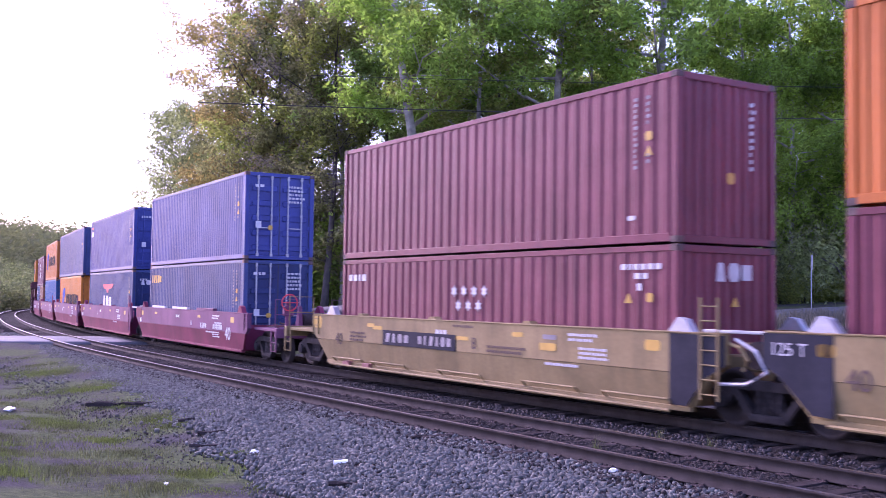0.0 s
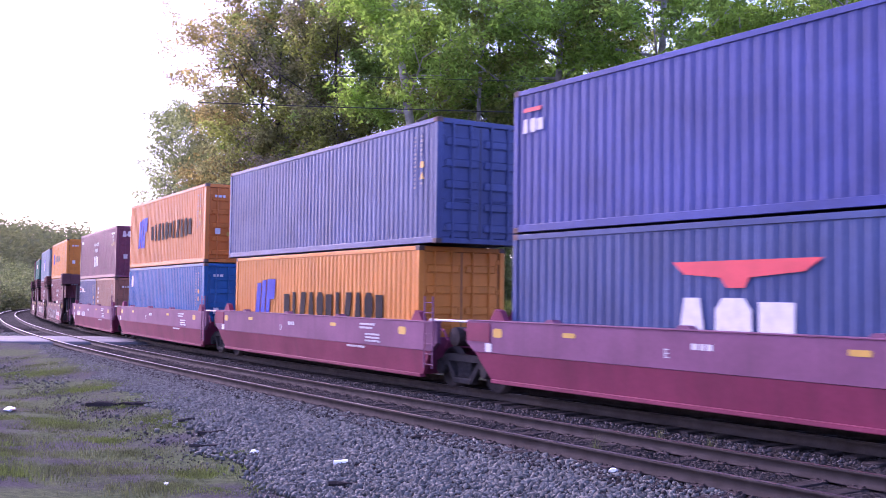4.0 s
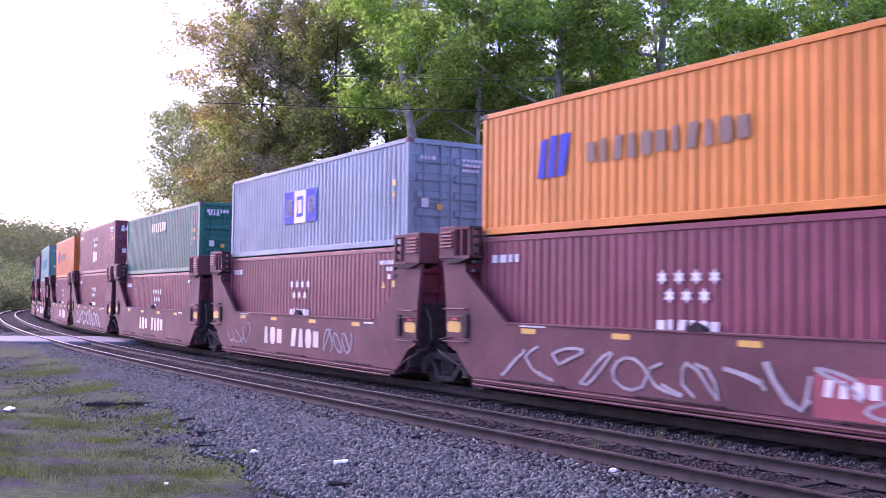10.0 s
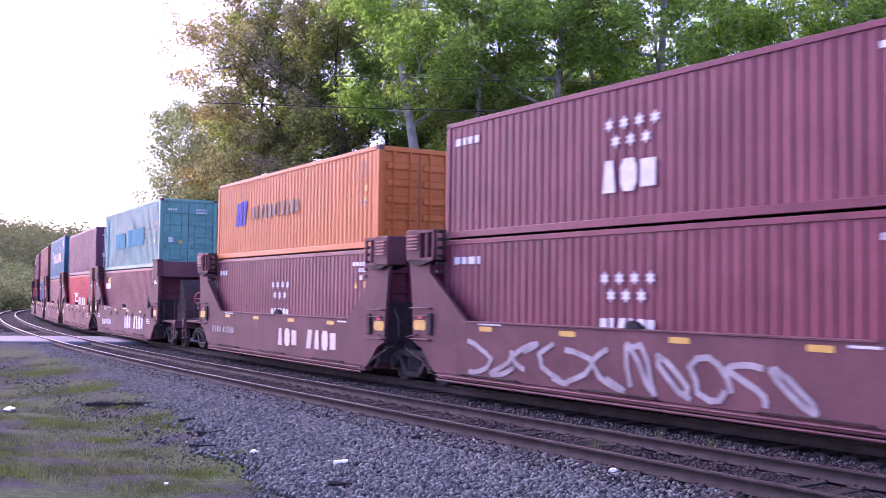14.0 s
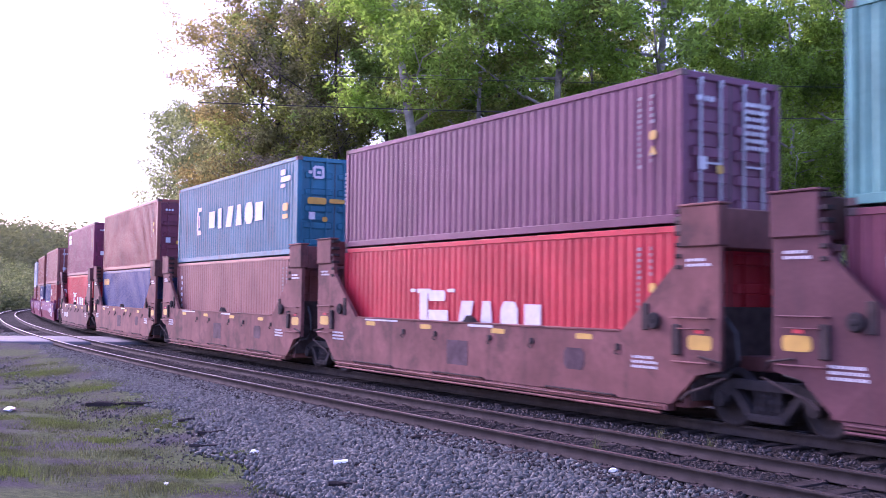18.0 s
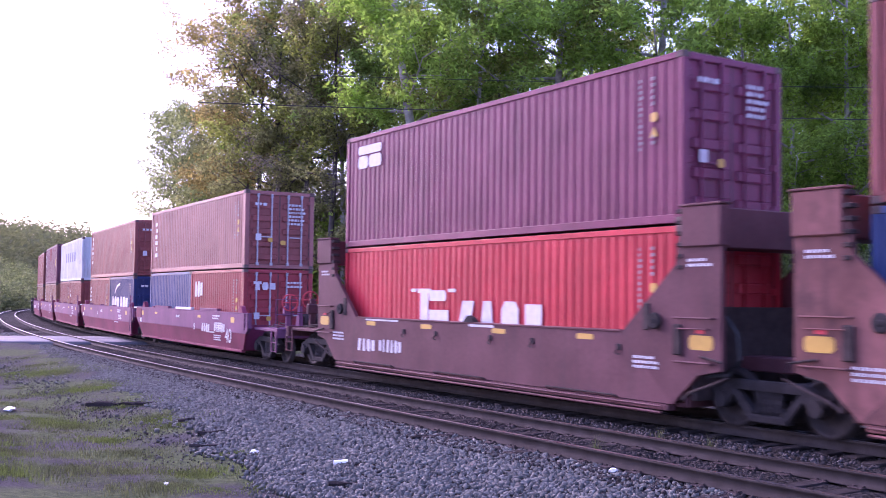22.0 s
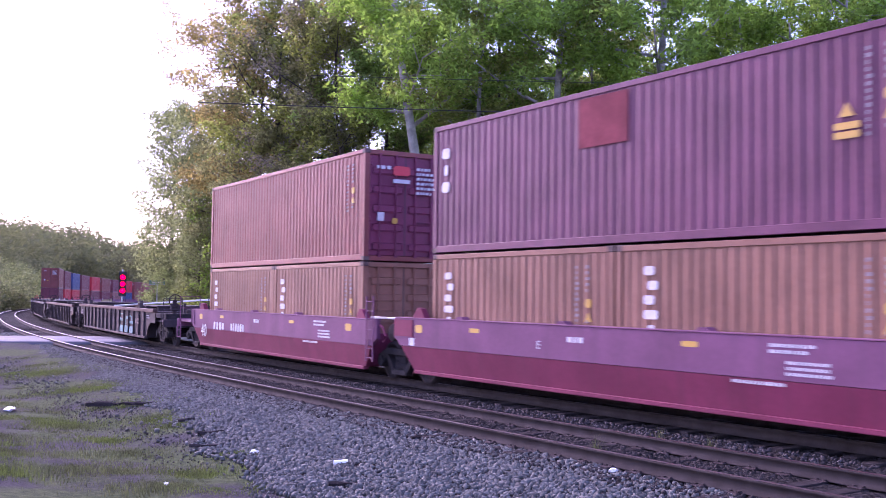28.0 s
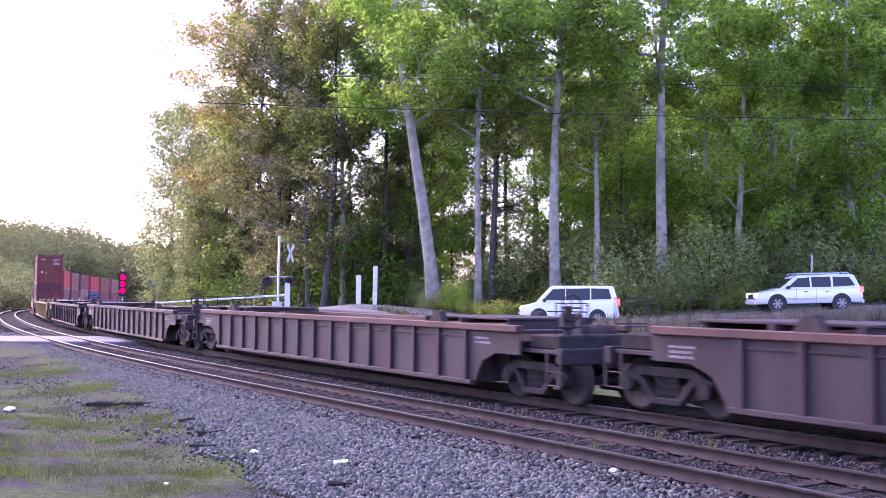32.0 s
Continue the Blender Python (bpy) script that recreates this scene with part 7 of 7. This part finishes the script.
grass([(-12.3, 31.4, 1.3, 2600), (-9.3, 26.1, 1.0, 2000), (-8.6, 26.2, 0.6, 1200), (-6.8, 22.6, 0.8, 1300), (-5.4, 20.0, 0.55, 1500), (-4.9, 19.2, 0.4, 700), (-7.4, 20.1, 0.8, 1300), (-5.8, 18.0, 0.7, 1100), (-3.2, 15.95, 0.3, 900), (-2.2, 13.65, 0.22, 600), (-3.5, 14.6, 0.6, 1500), (-2.9, 13.4, 0.5, 1300), (-8.2, 20.7, 0.9, 1300), (-13.4, 32.4, 1.4, 1800)], 0.05, "grass", LUSH, "low tufts of fresh grass along the foot of the stones", 14, 0.006)
grass([(2.2, 14.5, 0.1, 40), (3.9, 14.9, 0.1, 40), (3.3, 15.6, 0.1, 30)], 0.25, "grass", GRASS, "weeds between the rails", 2, 0.004)
_rv = random.Random(8)
verge = [(x + _rv.uniform(-1, 1), 43.0 - 0.28 * (x - 8) + q + _rv.uniform(-0.5, 0.5), _rv.uniform(0.5, 1.3), _rv.randint(120, 420)) for x in np.arange(6, 34, 1.3) for q in (0.0, 1.4, 2.8)]
grass(verge, 0.6, "dry_grass", DRY, "tall dry straw-coloured grass on the bank", 3, 0.012)
lawn = [(x, 55.0 - 1.25 * (x + 2) + q, 1.6, 520) for x in np.arange(-3.5, 8, 1.2) for q in (-3.2, -1.6, 0)]
grass(lawn, 0.28, "grass", GRASS, "green grass on the bank below the road", 4, 0.012)
# ---- woods ----
def leaf_mat(name, col, trans=0.68):
    return mat(name, col, 0.6, var=0.3, scale=0.4, fine=3.0, bump=0, island=0.45, trans=trans, spec=0.25)


# the last, bronze leaf colour has warm sunlight mixed into it
LEAF = [leaf_mat("spring_green_leaves", (0.205, 0.315, 0.064)), leaf_mat("yellow_green_leaves", (0.22, 0.25, 0.075)), leaf_mat("dark_green_leaves", (0.20, 0.30, 0.085)), leaf_mat("budding_bronze_leaves", (0.19, 0.195, 0.10)), leaf_mat("grey_brown_twigs", (0.23, 0.205, 0.155), 0.3), leaf_mat("pale_understorey_leaves", (0.22, 0.26, 0.125)), leaf_mat("sunlit_bronze_leaves", (0.27, 0.215, 0.095))]
BARK = mat("grey_brown_bark", (0.32, 0.30, 0.25), 0.9, var=0.35, scale=2.5, fine=22, bump=0.8)
BARK_D = mat("dark_bark", (0.085, 0.07, 0.06), 0.9, var=0.35, scale=2.5, fine=22, bump=0.8)


def leaves(centres, radii, n, size, seed, squash=0.85):
    """n leaf sprays about the centres: pointed blades turned every way."""
    g = np.random.default_rng(seed)
    c, r = np.asarray(centres, float), np.asarray(radii, float)
    w = r ** 2 / (r ** 2).sum()
    k = g.choice(len(c), n, p=w)
    d = g.normal(size=(n, 3))
    d /= np.linalg.norm(d, axis=1)[:, None]
    p = c[k] + d * (r[k] * g.uniform(0.1, 1.15, n) ** 0.7)[:, None] * np.array([1, 1, squash])
    a = g.normal(size=(n, 3)) * np.array([1, 1, 0.7])
    a /= np.linalg.norm(a, axis=1)[:, None]
    b = np.cross(a, g.normal(size=(n, 3)))
    b /= np.linalg.norm(b, axis=1)[:, None]
    sz = size * g.uniform(0.55, 1.4, n)[:, None]
    a, b = a * sz, b * sz * 0.62
    V = np.stack([p - a * 0.8 + b * 0.3, p + a, p - a * 0.3 - b], 1).reshape(-1, 3)
    F = np.arange(3 * n).reshape(n, 3)
    return V, F


def make_tree(h, r, lean, crown_from, spread, n_leaf, leaf_size, seed, bark, leaf, limbs=11, label="", name="tree"):
    """A tapered trunk, limbs that fork twice, and leaf sprays along their outer ends."""
    rnd = random.Random(seed)
    top = tagged(new(name), label, "tree", group="trees of the wood")
    sh = Shape()
    pts, rs = [], []
    for i in range(9):
        t = i / 8
        pts.append((lean * t * h + 0.25 * math.sin(t * 5 + seed), 0.2 * math.sin(t * 4 + seed * 2), t * h * 0.93 - 0.4))
        rs.append(r * (1.35 if i == 0 else 1 - 0.82 * t))
    sh.tube(pts, rs, 9)
    cs, rr = [], []
    for i in range(limbs):
        t = crown_from + (0.98 - crown_from) * (i + rnd.random() * 0.8) / limbs
        k = min(7, int(t * 8))
        f = t * 8 - k
        base = Vector(pts[k]).lerp(Vector(pts[k + 1]), f)
        an = i * 2.4 + rnd.random()
        ln = spread * (1.0 - 0.62 * abs(t - 0.55)) * rnd.uniform(0.55, 1.15)
        tip = base + Vector((math.cos(an) * ln, math.sin(an) * ln, ln * rnd.uniform(0.2, 0.95)))
        mid = base.lerp(tip, 0.5) + Vector((0, 0, -0.06 * ln))
        lr = r * (0.42 - 0.25 * t)
        sh.tube([base, mid, tip], [lr, lr * 0.65, lr * 0.18], 6)
        for q in range(6):
            f2 = 0.25 + 0.15 * q
            b2 = base.lerp(mid, f2 * 2) if f2 < 0.5 else mid.lerp(tip, f2 * 2 - 1)
            a2 = an + (1 if q % 2 else -1) * rnd.uniform(0.3, 1.5)
            l2 = ln * rnd.uniform(0.28, 0.5)
            t2 = b2 + Vector((math.cos(a2), math.sin(a2), rnd.uniform(-0.35, 0.9))) * l2
            sh.tube([b2, t2], [lr * 0.34, lr * 0.07], 4)
            cs += [t2, b2.lerp(t2, 0.6)]
            rr += [spread * rnd.uniform(0.13, 0.24), spread * rnd.uniform(0.09, 0.19)]
            for w in range(2):
                t3 = b2.lerp(t2, 0.7) + Vector((rnd.uniform(-1, 1), rnd.uniform(-1, 1), rnd.uniform(-0.7, 0.8))) * l2 * 0.6
                sh.tube([b2.lerp(t2, 0.7), t3], [lr * 0.15, lr * 0.05], 3)
                cs.append(t3)
                rr.append(spread * rnd.uniform(0.08, 0.19))
    part("trunk", sh, bark, top, smooth=True)
    if spread < 3.5:
        rr = [q * 1.7 for q in rr]
    V, F = leaves(cs, rr, int(n_leaf * 1.8), leaf_size * 0.95, seed)
    put("crown", sheet(V, F, "crown", False), leaf, top)
    return top


rnd = random.Random(5)
KINDS = []
for i, (h, r, lean, cf, sp, n, ls, bk, lf, lab) in enumerate([
        (27, 0.40, -0.11, 0.40, 5.4, 11625, 0.184, BARK, LEAF[0], "tall leaning broadleaf tree with fresh green spring leaves"),
        (25, 0.24, 0.03, 0.42, 4.2, 9300, 0.168, BARK, LEAF[1], "slender broadleaf tree with yellow green leaves"),
        (28, 0.33, 0.01, 0.40, 5.8, 12400, 0.192, BARK, LEAF[0], "tall straight broadleaf tree with a green crown"),
        (26, 0.24, -0.02, 0.46, 4.8, 8680, 0.176, BARK_D, LEAF[2], "dark-stemmed tree with deep green leaves"),
        (25, 0.28, 0.03, 0.12, 4.4, 8060, 0.168, BARK_D, LEAF[3], "half-bare vine-hung tree with bronze buds"),
        (25, 0.24, 0.02, 0.25, 3.8, 4030, 0.144, BARK_D, LEAF[4], "almost bare grey-brown tree"),
        (19, 0.26, 0.02, 0.16, 4.2, 10075, 0.160, BARK, LEAF[0], "tree clothed in yellow green leaves to the ground"),
        (12, 0.14, 0.02, 0.08, 3.8, 6400, 0.140, BARK_D, LEAF[5], "small understorey tree in pale green leaf"),
        (14, 0.15, -0.02, 0.08, 4.0, 6400, 0.140, BARK_D, LEAF[0], "small green understorey tree"),
        (30, 0.36, -0.02, 0.34, 6.3, 10400, 0.176, BARK_D, LEAF[6], "tall spreading tree with sparse bronze and green spring leaves, coloured as if sunlit"),
        (19.5, 0.20, 0.0, 0.05, 3.3, 13000, 0.15, BARK_D, leaf_mat("olive_grey_leaves", (0.20, 0.225, 0.12)), "slim tree with olive spring leaves at the end of the wood")]):
    KINDS.append(make_tree(h, r, lean, cf, sp, n, ls, 20 + i, bk, lf, label=lab, limbs=30 if h == 19.5 else 16 if cf < 0.2 else 13))


def plant(k, x, y, scale=1.0, turn=0.0, sink=0.3):
    z = gz(x, y) - sink
    return copy_thing(KINDS[k], Matrix.Translation((x, y, z)) @ Matrix.Rotation(turn, 4, "Z") @ Matrix.Scale(scale, 4))


def at_bearing(u, dist):
    """A place of the plan from its bearing (sideways per metre of depth) and depth."""
    return u * dist, dist


FRONT = [(3, -0.022, 75, 1.0, 0.2), (8, -0.012, 74, 0.95, 1.2), (6, 0.0, 84, 1.0, 2.2), (5, 0.036, 80, 1.0, 0.2), (5, 0.051, 77, 0.95, 1.2), (5, 0.066, 84, 1.05, 2.2), (8, 0.012, 78, 0.85, 1.0), (8, 0.034, 76, 0.5, 2.0), (7, 0.062, 80, 0.5, 3.0), (2, 0.42, 66, 1.12, 1.0), (0, 0.385, 70, 1.08, 3.6), (8, 0.152, 71, 0.9, 0.3), (8, 0.178, 73, 1.0, 2.3), (8, 0.205, 72, 0.9, 4.3), (6, 0.165, 78, 0.9, 1.3), (9, -0.200, 86, 1.0, 0.3), (9, -0.155, 80, 1.05, 2.4), (10, -0.268, 104, 1.18, 0.5), (10, -0.247, 98, 0.95, 2.5), (10, -0.225, 95, 0.75, 4.0), (0, -0.010, 62, 1.0, 0.0), (1, 0.031, 63, 1.0, 0.4), (3, 0.052, 67, 1.0, 1.0), (2, 0.112, 61, 0.95, 0.2), (1, 0.150, 62, 0.9, 2.0), (2, 0.217, 60, 1.0, 1.2), (6, 0.295, 61, 1.02, 2.6), (6, 0.345, 62, 1.0, 3.3), (6, 0.255, 66, 1.0, 1.1), (2, 0.32, 70, 0.95, 3.3),
         (6, 0.40, 61, 1.1, 4.2), (6, 0.45, 60, 1.0, 1.7), (4, -0.115, 70, 0.95, 0.6), (5, -0.13, 72, 1.0, 2.1), (4, -0.155, 76, 1.0, 3.3), (4, -0.175, 80, 1.0, 4.0), (4, -0.215, 88, 0.9, 1.6), (3, -0.06, 72, 0.95, 2.2),
         (4, -0.14, 75, 0.8, 1.0), (4, -0.09, 72, 0.75, 2.0), (4, -0.195, 86, 0.8, 5.2), (1, -0.165, 78, 1.05, 0.7), (1, -0.10, 71, 1.0, 1.9)]
# ivy-clad and leafy undergrowth down to the ground at the end of the wood
for i in range(26):
    u = -0.272 + 0.25 * (i * 11 % 26 + 0.5 * rnd.random()) / 26
    FRONT.append(((7, 10, 4, 7)[i % 4], u, rnd.uniform(72, 80) - 105 * min(0, u + 0.09), rnd.uniform(0.55, 0.95) * (1.0 if i % 4 in (0, 3) else 0.62), rnd.uniform(0, 6)))
for i in range(26):
    u = -0.09 + 0.57 * (i + 0.5 * rnd.random()) / 26
    if -0.075 < u < 0.02:
        continue
    FRONT.append((7 if i % 3 else 8, u, rnd.uniform(64, 76), rnd.uniform(0.7, 1.15) * (0.35 if 0.03 < u < 0.1 else 0.4 if u < 0.03 else 1), rnd.uniform(0, 6)))
first = set()
for k, u, dist, sc, tn in FRONT:
    x, y = at_bearing(u, dist)
    if k not in first:
        first.add(k)
        KINDS[k].matrix_basis = Matrix.Translation((x, y, gz(x, y) - 0.3)) @ Matrix.Rotation(tn, 4, "Z") @ Matrix.Scale(sc, 4)
    else:
        plant(k, x, y, sc, tn)
for row, (d0, d1, n) in enumerate(((74, 88, 12), (92, 116, 11))):
    for i in range(n):
        u = -0.19 + 0.69 * (i + rnd.random() * 0.7) / n
        dist = rnd.uniform(d0, d1) + (12 if u < -0.16 else 0)
        if 0.025 < u < 0.08 or (u < -0.08 and i % 2):
            continue
        x, y = at_bearing(u, dist)
        plant(rnd.choice((0, 2, 3, 1, 6, 5) if u > 0.05 else (3, 4, 5, 6, 1, 6)), x, y, rnd.uniform(0.8, 1.05), rnd.uniform(0, 6))


for i in range(15):
    u = 0.085 + 0.40 * (i + rnd.random() * 0.6) / 15
    x, y = at_bearing(u, rnd.uniform(80, 92))
    plant(7 if i % 2 else 8, x, y, rnd.uniform(1.0, 1.35), rnd.uniform(0, 6))
for i in range(9):
    u = -0.20 + 0.2 * (i + rnd.random() * 0.6) / 9
    x, y = at_bearing(u, rnd.uniform(84, 96))
    plant(7, x, y, rnd.uniform(0.8, 1.1), rnd.uniform(0, 6))


def make_bush(h, w, n, ls, seed, leaf, label):
    rnd2 = random.Random(seed)
    top = tagged(new("bush"), label, "bush", group="undergrowth at the edge of the wood")
    sh = Shape()
    cs, rr = [], []
    for i in range(9):
        an, ln = i * 2.4, w * rnd2.uniform(0.3, 0.9)
        tip = (math.cos(an) * ln, math.sin(an) * ln, h * rnd2.uniform(0.35, 0.95))
        sh.tube([(0, 0, -0.2), (tip[0] * 0.4, tip[1] * 0.4, tip[2] * 0.6), tip], [0.05, 0.03, 0.01], 5)
        cs.append(tip)
        rr.append(w * rnd2.uniform(0.3, 0.55))
        cs.append((tip[0], tip[1], tip[2] * 0.45))
        rr.append(w * rnd2.uniform(0.35, 0.6))
    part("stem", sh, BARK_D, top)
    V, F = leaves(cs, rr, int(n * 2.6), ls * 0.72, seed)
    put("foliage", sheet(V, F, "foliage", False), leaf, top)
    return top


BUSHES = [make_bush(3.0, 2.2, 2400, 0.13, 1, LEAF[0], "leafy green bush at the edge of the wood"), make_bush(2.4, 2.4, 2000, 0.12, 2, LEAF[5], "pale green brush at the edge of the wood"), make_bush(4.5, 2.6, 2800, 0.14, 3, LEAF[5], "pale green bush in the shade of the wood"), make_bush(1.4, 1.6, 1700, 0.10, 4, LEAF[1], "low yellow green bush")]
used = set()
for i in range(96):
    u = -0.235 + 0.735 * (i * 37 % 96 + rnd.random()) / 96
    deep = i % 2
    dist = (rnd.uniform(66, 76) if deep else rnd.uniform(55, 60)) + (20 if u < -0.12 else 8 if u < -0.03 else 0)
    if u < -0.02:
        dist = rnd.uniform(72, 78) - 110 * min(0, u + 0.09)
        if i % 3 == 0:
            continue
    x, y = at_bearing(u, dist)
    b = rnd.choice((2, 2, 0, 1) if deep else (3, 3, 1, 3)) if u > 0.02 else rnd.choice((1, 0, 2, 3))
    sc = rnd.uniform(1.0, 1.7) if deep else rnd.uniform(0.7, 1.15)
    if u < 0.1:
        sc *= 0.34 if -0.06 < u < 0.03 else 0.55 if u > -0.07 else 0.95
    m = Matrix.Translation((x, y, gz(x, y))) @ Matrix.Rotation(rnd.uniform(0, 6), 4, "Z") @ Matrix.Scale(sc, 4)
    if b not in used:
        used.add(b)
        BUSHES[b].matrix_basis = m
    else:
        copy_thing(BUSHES[b], m)


# the wooded hill far off
def far_woods():
    g = np.random.default_rng(4)
    cs, rr = [], []
    for i in range(420):
        u = g.uniform(-0.52, -0.20)
        d = g.uniform(300, 520)
        h = np.interp(u, [-0.52, -0.44, -0.36, -0.31, -0.28, -0.25], [19.5, 20, 17.5, 14, 11, 9]) * d / 300 * g.uniform(0.45, 0.95)
        cs.append((u * d, d, 2 + h))
        rr.append(g.uniform(3.5, 7) * d / 350)
        for q in range(2):
            cs.append((u * d + g.uniform(-6, 6), d + g.uniform(-4, 4), 2 + h * g.uniform(0.1, 0.7)))
            rr.append(g.uniform(3.5, 7) * d / 350)
    for i in range(240):
        u, d = g.uniform(-0.47, -0.30), g.uniform(140, 300)
        s, off = beside(np.array([u * d]), np.array([d]))
        if off[0] > 14:
            cs.append((u * d, d, gz(u * d, d) + g.uniform(0, 3)))
            rr.append(g.uniform(2.0, 4.0))
    V, F = leaves(cs, rr, 170000, 0.85, 9)
    ob = put("far_woods", sheet(V, F, "far_woods", False), mat("hazy_spring_woods", (0.15, 0.158, 0.085), 0.8, var=0.3, scale=0.06, fine=0.5, bump=0, island=0.14, trans=0.4, spec=0.1))
    return tagged(ob, "wooded hillside in fresh leaf, far behind the curve", "woods", kind="stuff")


far_woods()


def lineside_brush():
    """Young trees and brush that close in on the track where it comes out of the woods."""
    g = np.random.default_rng(21)
    cs, rr = [], []
    for i in range(150):
        s, off = g.uniform(-270, -135), g.uniform(-34, -7.5)
        x, y, h = line(s, off)
        x, y = float(x), float(y)
        top = g.uniform(2.0, 5.0) + max(0.0, -off - 12) * 0.35
        for q in range(2):
            cs.append((x + g.uniform(-2, 2), y + g.uniform(-2, 2), gz(x, y) + top * (0.3 + 0.6 * q)))
            rr.append(g.uniform(1.8, 3.2))
    V, F = leaves(cs, rr, 110000, 0.3, 22)
    ob = put("brush", sheet(V, F, "brush", False), leaf_mat("shaded_brush_leaves", (0.15, 0.17, 0.08), 0.5))
    return tagged(ob, "dense green brush and young trees beside the far track", "bushes", kind="stuff")


lineside_brush()
# ---- motion ----
def motions():
    """The train runs along its line from the left to the right, its wheels turn, and a car rolls up behind it."""
    walk(suv, [(t, suv_at(t)) for t in [0.0, 5.0, 10.0, 15.0, 18.0, 20.0, 21.0] + [21.5 + 0.5 * i for i in range(13)] + [28.5, 32.0]])
    times = [i * 1.0 for i in range(33)]
    for thing, s, dx, z in TRAIN:
        walk(thing, [(t, on_track(s + gone(t), dx, 0.0, z)) for t in times])
    spin = [i / 30 for i in range(961)]
    turns = [Matrix.Rotation(gone(t) / 0.46, 4, "Y") for t in spin]
    for w, x in WHEELSETS:
        place = Matrix.Translation((x, 0, 0.46))
        walk(w, [(t, place @ m) for t, m in zip(spin, turns)])


motions()
